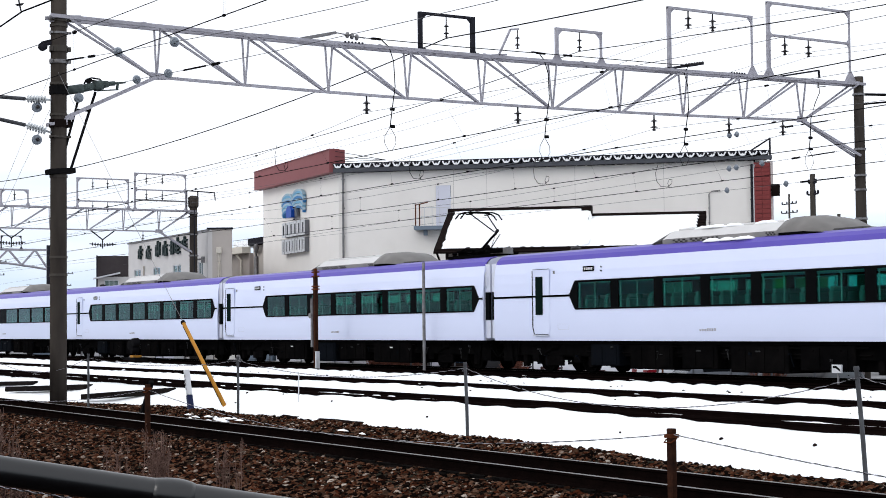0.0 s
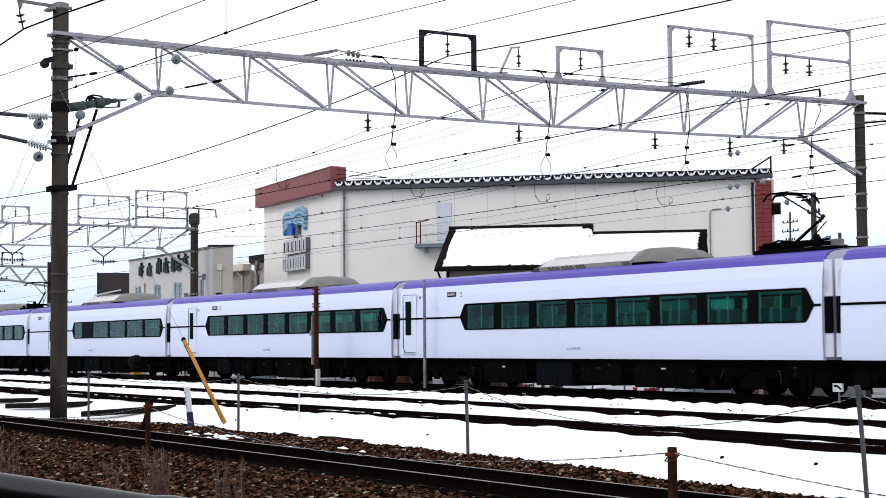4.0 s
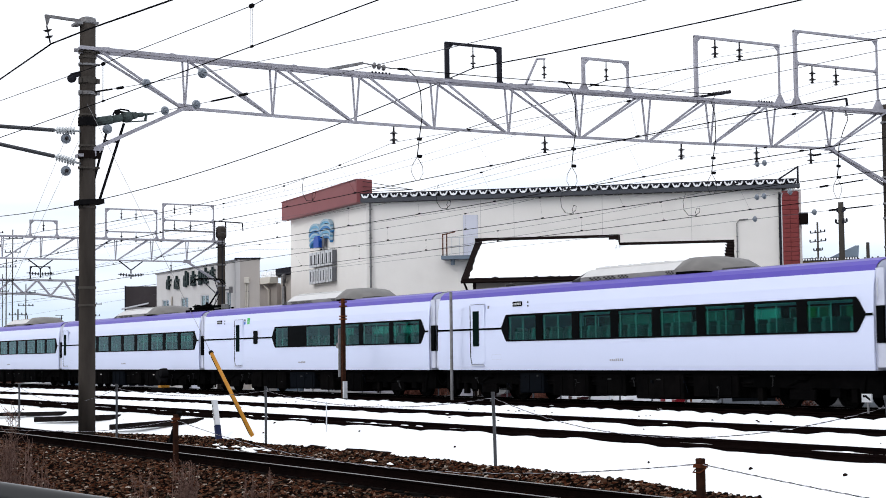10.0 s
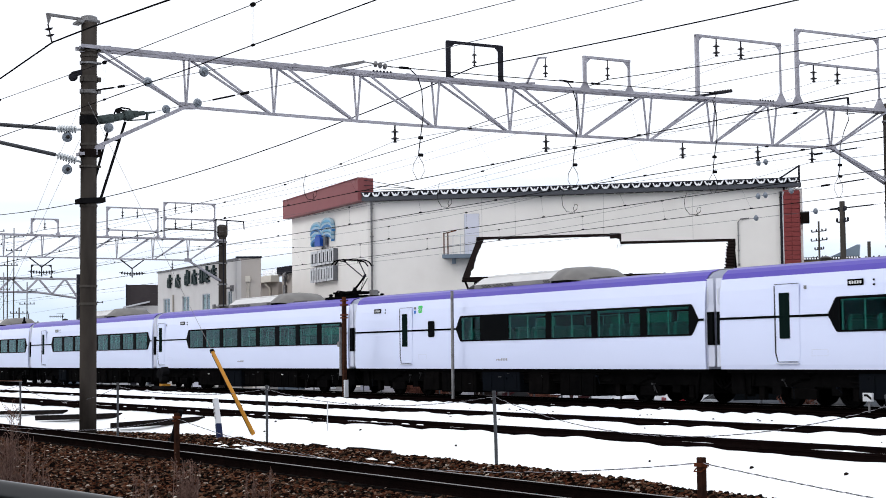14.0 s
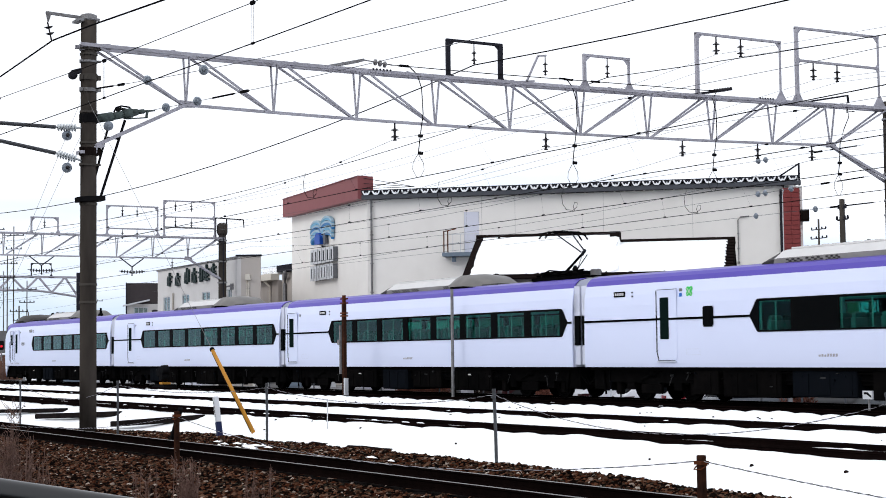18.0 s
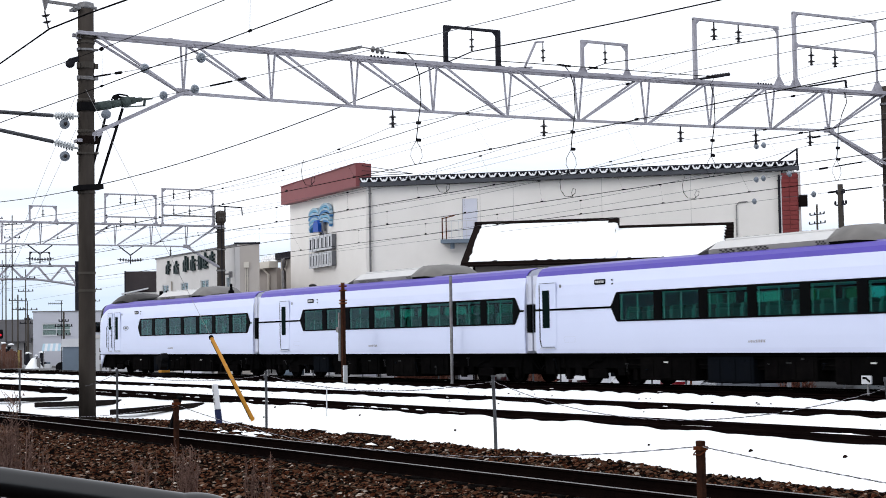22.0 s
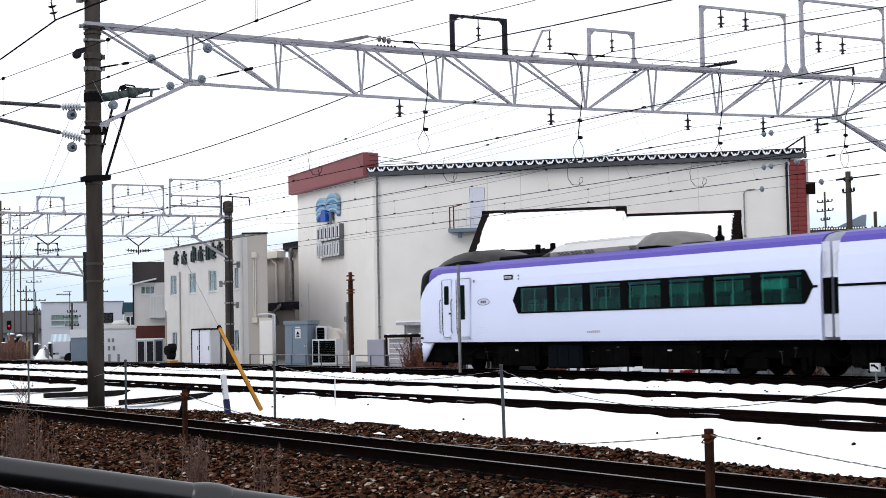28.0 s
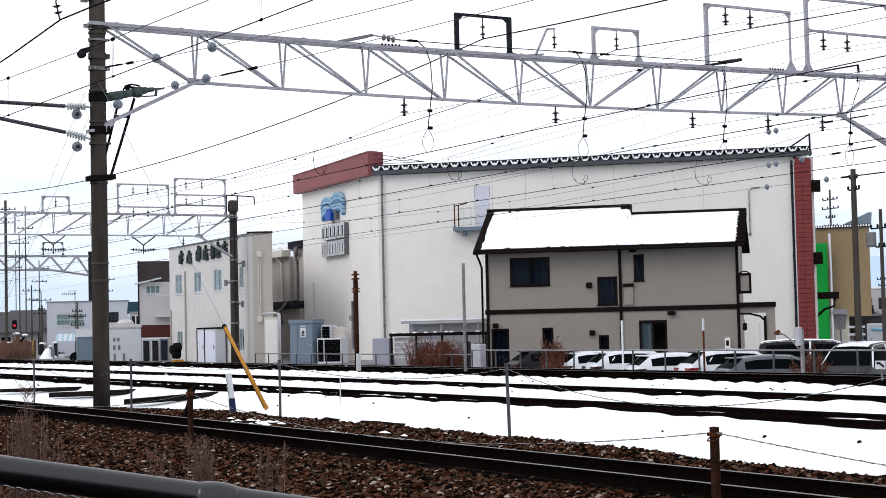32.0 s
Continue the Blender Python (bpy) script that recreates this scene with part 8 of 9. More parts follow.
twigs("bush", -37.75, 34.3, -1.1, 60, 1.5, 0.4, 25, M_TWIG, "bare shrub in front of the white van", "bush", 0.02, 6)

bm = B()
box(bm, -0.27, 0.27, -0.2, 0.2, 0, 1.80)
bmesh.ops.bevel(bm, geom=bm.edges[:], offset=0.03, segments=1, affect="EDGES")
solo("grey_locker", bm, M_GALV, "pale grey locker standing beside the house wall", "locker", m=pose(-60.0, 36.0, -1.12, 0, 0, 20))

# ---- back lot: fence, sheds, plant boxes ----
fn = thing("lot_fence", pose(0, 0, 0), "grey galvanised pipe fence along the parking lot", "fence")
F0, F1 = Vector((-56.5, 33.6, -1.1)), Vector((-33.27, 33.6, -1.1))
post_me = None
n = 13
for i in range(n + 1):
    p = F0.lerp(F1, i / n)
    if post_me is None:
        bm = B()
        tube(bm, [(0, 0, 0), (0, 0, 1.6)], 0.032, 8)
        post_me = part("post", bm, M_POST, fn)
        post_me.location = p
    else:
        again(post_me, fn, pose(*p))
for z in (1.58, 0.8):
    bm = B()
    rod(bm, F0 + Vector((0, 0, z)), F1 + Vector((0, 0, z)), 0.028, n=6)
    part("rail", bm, M_GALVD, fn)
fn2 = copy_thing(fn, pose(-27.2, 2.4, -0.25))
fn2["label"] = "grey pipe fence beside the plant boxes"

cab = thing("switch_cabinet", flat(38, -79.46, 37.82, -0.35), "blue-grey steel switch cabinet with a warning plate", "cabinet")
bm = B()
box(bm, -1.70, -0.34, -0.0, 1.30, 0.0, 2.15)
bmesh.ops.bevel(bm, geom=bm.edges[:], offset=0.02, segments=1, affect="EDGES")
part("body", bm, M_CABB, cab)
for a, b in ((-1.68, -1.25), (-1.22, -0.36)):
    bm = B()
    box(bm, a, b, -0.025, 0, 0.1, 2.0)
    part("door", bm, M_CABB, cab)
bm = B()
box(bm, -1.75, -0.29, -0.05, 1.35, 2.15, 2.36)
part("roof", bm, M_CABB, cab)
bm = B()
box(bm, -1.06, -0.74, -0.035, -0.025, 1.42, 1.92)
wp = part("warning_plate", bm, M_CABW, cab, "white plate with a dark warning mark")
bm = B()
plate(bm, [(-1.0, 1.62), (-0.8, 1.62), (-0.9, 1.82)], 0.006)
box(bm, -1.0, -0.8, 0, 0.006, 1.48, 1.53)
box(bm, -0.98, -0.84, 0, 0.006, 1.55, 1.58)
for v in bm.verts:
    v.co.y -= 0.042
part("warning_mark", bm, M_BLACK, wp)
bm = B()
box(bm, -1.04, -0.76, -0.034, -0.026, 1.98, 2.04)
part("name_bar", bm, M_LABEL, cab)
bm = B()
for x in (-0.55, -0.42):
    box(bm, x, x + 0.05, -0.05, -0.025, 0.95, 1.05)
part("handle", bm, M_GALV, cab)
for k, (x0, x1, z1) in enumerate(((0.1, 1.5, 1.35), (0.08, 0.6, 2.05))):
    ac = thing("cooling_unit", flat(38, -79.68 + (0.0 if k == 0 else -0.25), 37.72 + (0 if k == 0 else 0.4), -0.35), "white cooling unit with a dark grille", "cooling unit", "cooling units")
    bm = B()
    box(bm, x0, x1, 0.05, 0.9, 0, z1)
    part("case", bm, M_CABW, ac)
    bm = B()
    m = x0 + (x1 - x0) * 0.28 if k == 0 else x1
    for a, b in ((x0 + 0.05, m - 0.04), (m + 0.04, x1 - 0.06)):
        if b - a > 0.1:
            for i in range(12):
                z = 0.12 + i * (z1 - 0.2) / 12
                box(bm, a, b, 0.02, 0.05, z, z + (z1 - 0.2) / 12 * 0.97)
    part("grille", bm, M_BAND, ac)
bm = B()
plate(bm, [(0.0, -1.2), (1.5, -1.2), (1.5, -0.1)] + [(0.75 + 0.75 * math.cos(q), -0.1 + 0.75 * math.sin(q)) for q in np.linspace(0.2, 2.2, 7)] + [(0.0, 0.65)], 0.9)
solo("duct_hood", bm, M_TAN, "dull cream rounded hood behind the cooling units", "duct", m=flat(38, -80.2, 38.3, 0.95))

bm = B()
box(bm, -2.48, -1.55, 0, 0.5, 0, 1.35)
bmesh.ops.bevel(bm, geom=bm.edges[:], offset=0.02, segments=1, affect="EDGES")
solo("plant_locker", bm, mat("lilac_grey", (0.33, 0.33, 0.40), 0.6), "lilac-grey plant locker beside the lean-to", "locker", m=flat(38, -72.2, 39.8, -0.4))
M_SHEETG = mat("grey_sheet", (0.50, 0.50, 0.51), 0.7, col2=(0.38, 0.38, 0.39), scale=2, stretch=(5, 1, 0.4))
M_SHEET = mat("weathered_rust_sheet", (0.17, 0.085, 0.062), 0.9, col2=(0.10, 0.055, 0.045), scale=2.5, amount=1, stretch=(3, 1, 0.4), spec=0.03)
cp = thing("lean_to", flat(38, -72.2, 39.8, -0.4), "low lean-to with a dark beam and snow on its roof", "shed")
bm = B()
box(bm, -1.5, 3.7, -0.1, 0.06, 1.42, 1.58)
part("beam", bm, M_TRIM, cp)
for x in (-1.45, -0.1, 1.3, 2.6, 3.6):
    bm = B()
    box(bm, x, x + 0.08, -0.06, 0.02, -0.2, 1.42)
    part("post", bm, M_TRIM, cp)
bm = B()
box(bm, -1.1, 3.25, 0.5, 1.4, 2.04, 2.18)
part("roof", bm, M_GALV, cp)
bm = B()
box(bm, -1.1, 3.25, 0.48, 1.42, 2.18, 2.26)
part("snow", bm, M_SNOW, cp)
for x in (-0.7, 1.0, 3.0):
    bm = B()
    box(bm, x, x + 0.07, 0.6, 0.67, -0.2, 2.04)
    part("post", bm, M_GALV, cp)
for i in range(6):
    bm = B()
    box(bm, -1.3, 1.0, 0.1, 0.14, -0.1 + i * 0.25, 0.12 + i * 0.25)
    part("slat", bm, M_GALV, cp)
bm = B()
box(bm, -1.0, 3.6, 1.3, 1.36, -0.2, 2.03)
part("back_panel", bm, M_SHEETG, cp, "grey translucent sheet wall")
bm = B()
box(bm, 2.0, 2.65, 0.1, 0.5, -0.2, 1.1)
part("locker", bm, M_GALVD, cp)
bm = B()
rnd = random.Random(5)
for k in range(9):
    x = -1.3 + k * 0.55 + rnd.uniform(-0.15, 0.15)
    lathe(bm, [(0.13, 0.0), (0.10, 0.04), (0.03, 0.055)], (x, -0.02, 1.575), 7)
part("beam_snow", bm, M_SNOW, cp, "small heaps of snow on the beam", True)
bm = B()
box(bm, -0.1, 0.62, 0.06, 0.10, -0.1, 1.18)
dr = part("side_door", bm, M_CABW, cp, "white framed glazed door")
bm = B()
box(bm, -0.02, 0.54, 0.045, 0.06, 0.35, 1.1)
part("pane", bm, M_CABB, dr)
for x, w, h in ((-0.3, 0.7, 0.9), (0.6, 0.5, 1.3), (1.3, 0.6, 0.7), (2.8, 0.6, 1.2)):
    bm = B()
    box(bm, x, x + w, 0.75, 1.2, -0.2, -0.2 + h)
    part("stored_box", bm, (M_CABB, M_SHEET, M_CABW, M_DARKST)[int(h * 10) % 4], cp)

for x, y, h, m in ((-45.4, 32.9, 2.6, M_CABW), (-43.7, 35.0, 2.6, M_RUSTO)):
    pm = thing("lot_pole", pose(x, y, -1.1), "slim standing pole in the parking lot", "pole", "lot poles")
    bm = B()
    tube(bm, [(0, 0, 0), (0, 0, h)], 0.034, 8)
    part("shaft", bm, m, pm)
    bm = B()
    rod(bm, (0, 0, h - 0.4), (0, 0, h), 0.04, n=8)
    part("sleeve", bm, M_CABW, pm)


# ---- parked cars ----
M_PK = mat("black_car_paint", (0.012, 0.012, 0.014), 0.3, col2=(0.02, 0.02, 0.022), scale=3)
HATCH = ((-2.12, 0.42, 0.70, 0.74, 0.86), (-2.06, 0.30, 0.88, 0.93, 0.95), (-1.93, 0.24, 0.93, 1.06, 0.98), (-1.50, 0.20, 0.95, 1.40, 1.0), (-1.10, 0.20, 0.95, 1.475, 1.0), (-0.40, 0.20, 0.94, 1.50, 1.0), (0.25, 0.20, 0.92, 1.47, 1.0), (0.70, 0.20, 0.91, 1.28, 1.0), (1.18, 0.20, 0.90, 0.98, 0.99), (1.60, 0.22, 0.82, 0.87, 0.97), (1.95, 0.26, 0.70, 0.74, 0.92), (2.10, 0.36, 0.55, 0.58, 0.82))
VAN = ((-2.22, 0.42, 0.90, 1.02, 0.92), (-2.20, 0.30, 0.98, 1.30, 0.96), (-2.12, 0.24, 1.02, 1.62, 0.99), (-1.95, 0.22, 1.03, 1.69, 1.0), (-1.20, 0.22, 1.03, 1.73, 1.0), (-0.30, 0.22, 1.03, 1.73, 1.0), (0.55, 0.22, 1.02, 1.69, 1.0), (0.85, 0.22, 1.01, 1.60, 1.0), (1.45, 0.22, 0.99, 1.06, 0.99), (1.85, 0.24, 0.88, 0.93, 0.96), (2.12, 0.28, 0.72, 0.76, 0.90), (2.2, 0.38, 0.58, 0.62, 0.8))


def parked(x, y, rz, paint, label, shape=HATCH, height=1.0, glassy=(3, 8), roof=None, lamp=None):
    """Car lofted from stations (x, sill, belt, roof, width)."""
    c = thing("parked_car", pose(x, y, -1.1, 0, 0, rz), label, "car", "parked cars")
    W = 0.85
    rows = []
    for sx, zl, zb, zr, k in shape:
        zb, zr = zb * height, zr * height
        w, t = W * k, max(0.0, min(1.0, (zr - zb) / 0.45))
        wr = w * (0.97 - 0.22 * t)
        half = [(w * 0.90, zl), (w * 0.985, zl + 0.10), (w, zl + (zb - zl) * 0.55), (w * 0.975, zb), (wr * 1.01, zr - 0.05 * t - 0.005), (wr * 0.90, zr - 0.004), (wr * 0.5, zr + 0.018 * t), (0.0, zr + 0.025 * t)]
        rows.append([(sx, -p, q) for p, q in half] + [(sx, p, q) for p, q in half[-2::-1]])
    bm = B()
    vs = [[bm.verts.new(p) for p in r] for r in rows]
    m = len(vs[0])
    for a, b in zip(vs, vs[1:]):
        for j in range(m):
            bm.faces.new((a[j], a[(j + 1) % m], b[(j + 1) % m], b[j]))
    bm.faces.new(vs[0]), bm.faces.new(vs[-1][::-1])
    part("body", bm, paint, c, "", True)

    def pane(i0, i1, j0, j1, f0, f1, name, out, m=None):
        """Glass over stations i0 to i1 and section rows j0 to j1, inset by f."""
        q = B()
        grid = []
        n = 6
        for u in range(i0 * n, i1 * n + 1):
            i, fu = min(u // n, i1 - 1), (u / n - min(u // n, i1 - 1))
            line = []
            for v in range(0, 5):
                g = j0 + (j1 - j0) * (f0 + (f1 - f0) * v / 4)
                j = min(int(g), j1 - 1)
                fv = g - j
                p = Vector(rows[i][j]).lerp(Vector(rows[i + 1][j]), fu).lerp(Vector(rows[i][j + 1]).lerp(Vector(rows[i + 1][j + 1]), fu), fv)
                line.append(q.verts.new(p + Vector(out)))
            grid.append(line)
        for a, b in zip(grid, grid[1:]):
            for k in range(4):
                q.faces.new((a[k], b[k], b[k + 1], a[k + 1]))
        part(name, q, m or M_CARGLASS, c, "", True)
    a, b = glassy
    for j0, j1, s in ((3, 4, -1), (10, 11, 1)):
        mid = (a + b + 1) // 2
        f = (0.16, 0.86) if s < 0 else (0.14, 0.84)
        pane(a, mid, j0, j1, *f, "side_window", (0.03, s * 0.008, 0))
        pane(mid, b, j0, j1, *f, "side_window", (0.02, s * 0.008, 0))
    r = 1 if shape is VAN else 2
    pane(r, r + 1, 4, 10, 0.06, 0.94, "rear_window", (-0.012, 0, 0.008))
    pane(b - 1, b, 4, 10, 0.08, 0.92, "windscreen", (0.012, 0, 0.008))
    if roof:
        pane(r + 1, b - 1, 4, 10, 0.02, 0.98, "roof_panel", (0, 0, 0.012), roof)
        for s in (-1, 1):
            p, q = Vector(rows[b][3 if s < 0 else 11]), Vector(rows[b - 1][4 if s < 0 else 10])
            bm = B()
            rod(bm, p, q, 0.035, n=6)
            u, v = Vector(rows[(a + b) // 2][3 if s < 0 else 11]), Vector(rows[(a + b) // 2][4 if s < 0 else 10])
            rod(bm, u, v, 0.04, n=6)
            part("pillar", bm, roof, c)
    else:
        bm = B()
        z = rows[r + 1][7][2]
        box(bm, rows[r + 1][0][0] - 0.2, rows[r + 1][0][0] + 0.06, -0.55, 0.55, z - 0.03, z + 0.015)
        bmesh.ops.bevel(bm, geom=bm.edges[:], offset=0.012, segments=1, affect="EDGES")
        part("spoiler", bm, M_PK if lamp else paint, c)
    L = shape[-1][0]
    for s in (-1, 1):
        bm = B()
        plate(bm, [(-L + 0.02, 0.78 * height), (-L + 0.02, 0.92 * height), (-L + 0.42, 0.93 * height), (-L + 0.40, 0.89 * height), (-L + 0.14, 0.76 * height)], s * 0.04)
        for v in bm.verts:
            v.co.y += s * 0.80
        box(bm, -L - 0.02, -L + 0.06, *sorted((s * 0.42, s * 0.82)), 0.78 * height, 0.91 * height)
        part("tail_light", bm, lamp or M_TAILD, c)
        for xx in (-0.55, 0.42):
            bm = B()
            box(bm, xx, xx + 0.16, *sorted((s * 0.84, s * 0.872)), 0.80 * height, 0.825 * height)
            part("door_handle", bm, paint, c)
        bm = B()
        box(bm, L - 0.34, L - 0.06, s * 0.60 - 0.14, s * 0.60 + 0.14, 0.56, 0.70)
        bmesh.ops.bevel(bm, geom=bm.edges[:], offset=0.03, segments=2, affect="EDGES")
        part("headlight", bm, M_CABW, c)
        bm = B()
        box(bm, 0.72, 0.88, s * 0.84 - 0.09, s * 0.84 + 0.09, 0.93 * height, 1.06 * height)
        bmesh.ops.bevel(bm, geom=bm.edges[:], offset=0.03, segments=2, affect="EDGES")
        part("mirror", bm, paint, c)
        for x0 in (-1.30, 1.30):
            bm = B()
            lathe(bm, [(0.2, s * 0.66), (0.3, s * 0.66), (0.31, s * 0.84), (0.2, s * 0.862)], (x0, 0, 0.30), 16, "y")
            wh = part("wheel", bm, M_BLACK, c)
            bm = B()
            lathe(bm, [(0.19, s * 0.855), (0.1, s * 0.875)], (x0, 0, 0.30), 10, "y")
            part("rim", bm, M_GALV, wh)
    bm = B()
    rod(bm, (-1.0, 0.0, shape[4][3] * height), (-1.12, 0.0, shape[4][3] * height + 0.12), 0.008, n=5)
    part("aerial", bm, M_BLACK, c)
    return c


M_CARGLASS = mat("car_glass", (0.004, 0.005, 0.006), 0.08, spec=0.035)
M_TAILD = mat("tail_dark_red", (0.03, 0.006, 0.008), 0.3)
M_TAIL = mat("tail_red", (0.22, 0.012, 0.02), 0.3)
M_PW = mat("car_white", (0.70, 0.71, 0.75), 0.25, col2=(0.64, 0.65, 0.69), spec=0.4)
M_PG = mat("car_grey", (0.09, 0.10, 0.12), 0.25, 0.2, spec=0.4)
parked(-58.2, 38.9, 74, M_PK, "dark car parked behind the shrubs")
parked(-53.6, 38.2, 70, M_PW, "small white hatchback car in the lot", HATCH, 0.97)
parked(-50.7, 37.6, 70, M_PW, "white station wagon with a dark rear spoiler", HATCH, 1.0)
parked(-47.95, 37.5, 70, M_PW, "white rounded low hatchback car", HATCH, 0.93)
parked(-44.5, 37.2, 70, M_PW, "white hatchback with red tail lights and a black spoiler", HATCH, 1.02, lamp=M_TAIL)
parked(-41.9, 36.7, 70, M_PG, "dark grey hatchback parked in the lot", HATCH, 0.90)
parked(-47.5, 43.5, 50, M_PK, "black van with snow on its roof", VAN, 1.0, roof=M_SNOW)
parked(-38.4, 36.95, -62, M_PK, "black passenger van with white roof and pillars", VAN, 1.0, roof=M_PW)
lp = thing("lamp_post", pose(-37.12, 33.4, -1.1), "grey post with a white meter box and a bent lamp arm", "post")
bm = B()
rod(bm, (0, 0, 0), (0, 0, 2.2), 0.06, n=10)
part("shaft", bm, M_GALVD, lp)
bm = B()
box(bm, -0.085, 0.10, -0.2, -0.06, 1.72, 2.27)
bmesh.ops.bevel(bm, geom=bm.edges[:], offset=0.015, segments=1, affect="EDGES")
part("meter_box", bm, M_GALV, lp)
bm = B()
tube(bm, [(0, 0, 1.5), (-0.25, -0.1, 1.82), (-0.55, -0.2, 2.05), (-0.74, -0.25, 2.10)], 0.025, 8)
part("arm", bm, M_GALVD, lp)
bm = B()
rod(bm, (-0.72, -0.25, 2.12), (-0.86, -0.28, 2.10), 0.085, 0.05, 10)
part("lamp_head", bm, M_RUSTO, lp, "rusty lamp head")

# ---- buildings and poles in the distance ----
tb = thing("tan_building", flat(38, -91.45, 85.22), "tan metal-clad building partly behind green netting", "building")
bm = B()
plate(bm, [(-6.0, 0), (2.9, 0), (1.4, 8), (-6.0, 8)], 6.5, "z")
for v in bm.verts:
    v.co.z += 1.6
part("wall", bm, mat("tan_cladding", (0.23, 0.165, 0.095), 0.7, col2=(0.2, 0.145, 0.085), scale=1.0), tb)
bm = B()
plate(bm, [(-6.0, 0.4), (1.2, 0.4), (0.2, 7), (-6.0, 7)], 2.9, "z")
for v in bm.verts:
    v.co.z -= 1.3
part("base", bm, M_FAC3, tb)
bm = B()
plate(bm, [(-6.0, -0.2), (3.05, -0.2), (1.5, 8.2), (-6.0, 8.2)], 0.22, "z")
for v in bm.verts:
    v.co.z += 8.1
part("roof", bm, M_DARKST, tb)
bm = B()
for i in range(24):
    box(bm, -1.3 + i * 0.19, -1.3 + i * 0.19 + 0.1, -0.24, 0.0, 8.16, 8.28)
part("snow_in_ribs", bm, M_SNOW, tb)
bm = B()
tube(bm, [(0.1, -0.5, 7.7), (0.15, -0.6, 5), (0.1, -0.5, -0.5)], 0.09, 8)
part("downpipe", bm, M_CABW, tb)
bm = B()
plate(bm, [(0.75, 8.3), (2.95, 8.3), (3.02, 9.2), (2.8, 9.2)], 0.3)
for v in bm.verts:
    v.co.y += 0.6
part("roof_screen", bm, M_CABB, tb)
bm = B()
nx, nz = 8, 20
g_ = [[bm.verts.new((-3.2 + 3.2 * i / nx, -1.0 - 0.05 * math.sin(i * 2.1 + j * 0.7), -0.8 + 7.8 * j / nz)) for j in range(nz + 1)] for i in range(nx + 1)]
for i in range(nx):
    for j in range(nz):
        bm.faces.new((g_[i][j], g_[i + 1][j], g_[i + 1][j + 1], g_[i][j + 1]))
net = solo("scaffold_net", bm, mat("green_net", (0.006, 0.235, 0.035), 0.8, col2=(0.006, 0.17, 0.025), scale=2), "bright green scaffold netting", "netting", smooth=True, m=flat(38, -91.45, 85.22))
nm = net.modifiers.new("thickness", "SOLIDIFY")
nm.thickness = 0.03
bm = B()
box(bm, -0.4, 1.25, -0.4, 0.8, 2.5, 2.85)
tube(bm, [(0.0, 0, 1.5), (0.5, -0.2, 1.95), (1.0, -0.2, 2.1), (1.05, -0.2, 2.5)], 0.07)
solo("awning", bm, M_TRIM, "dark awning on the hall's far side", "awning", m=flat(46, -66.9, 61.2))


def utility_pole(x, y, h, label, arms, r=0.16, base=-1.0):
    p = thing("utility_pole", pose(x, y, base, 0, 0, 68 if x < -120 else 0), label, "utility pole", "utility poles")
    bm = B()
    tube(bm, [(0, 0, 0), (0, 0, h)], lambda k: r * (1 - 0.25 * k), 10)
    part("shaft", bm, M_POLE, p)
    for z, w in arms:
        bm = B()
        far = x < -120
        beam(bm, (-w, 0.1, z), (w, -0.1, z), 0.05 if far else 0.08, 0.06 if far else 0.08)
        for s in (-0.9, -0.3, 0.4, 0.9):
            lathe(bm, [(0.035, z), (0.05, z + 0.1), (0.025, z + 0.18)] if far else [(0.05, z), (0.07, z + 0.12), (0.04, z + 0.22)], (w * s, 0, 0), 6)
        part("cross_arm", bm, M_DARKST, p)
    return p


utility_pole(-65.65, 63.05, 10.4, "concrete utility pole with a short bracket", ((9.3, 0.45), (9.9, 0.3)), 0.19)
utility_pole(-109.6, 102.4, 13.9, "utility pole with many cross arms and a lightning rod", ((10.6, 0.9), (11.4, 0.6), (12.2, 1.1), (13.0, 1.0)), 0.11)
tpole = utility_pole(-64.7, 64.0, 8.2, "slim utility pole with a transformer", ((7.2, 0.8), (6.2, 0.5)), 0.12)
bm = B()
lathe(bm, [(0.25, 6.2), (0.28, 6.3), (0.28, 6.95), (0.2, 7.0)], (-0.45, -0.3, 0), 12)
part("transformer", bm, M_GALVD, tpole)
utility_pole(-104.0, 106.5, 9.2, "slim distant utility pole", ((8.8, 0.6), (8.1, 0.9), (7.4, 0.7), (6.6, 0.5)), 0.08)
lor = thing("lorry", flat(40, -71.7, 70.2, -1.1), "white box lorry with a blue stripe", "lorry")
bm = B()
box(bm, -0.5, 2.6, 0, 2.0, 0.6, 2.2)
bmesh.ops.bevel(bm, geom=bm.edges[:], offset=0.05, segments=1, affect="EDGES")
part("box_body", bm, M_CABW, lor)
bm = B()
tube(bm, [(-0.2, -0.02, 1.85), (0.7, -0.02, 1.8), (1.0, -0.02, 1.5), (1.05, -0.02, 0.9)], 0.07, 6)
part("stripe", bm, M_BLUE1, lor)
for xx in (0.2, 2.0):
    bm = B()
    lathe(bm, [(0.42, 0.05), (0.42, 0.3)], (xx, 0, 0.42), 14, "y")
    part("wheel", bm, M_BLACK, lor)
ki = thing("plant_kiosk", flat(46, -66.3, 62.35, -1.1), "grey kiosk with a sloping cap and shelves", "kiosk")
bm = B()
plate(bm, [(-0.24, 1.95), (0.28, 1.95), (0.36, 2.75), (-0.32, 2.75)], 0.5)
part("body", bm, M_GALVD, ki)
bm = B()
box(bm, -0.42, 0.46, -0.1, 0.6, 2.75, 2.88)
part("cap", bm, M_GALV, ki)
bm = B()
box(bm, -0.36, 0.40, -0.06, 0.56, 2.88, 3.02)
part("cap_rim", bm, M_GALV, ki)
bm = B()
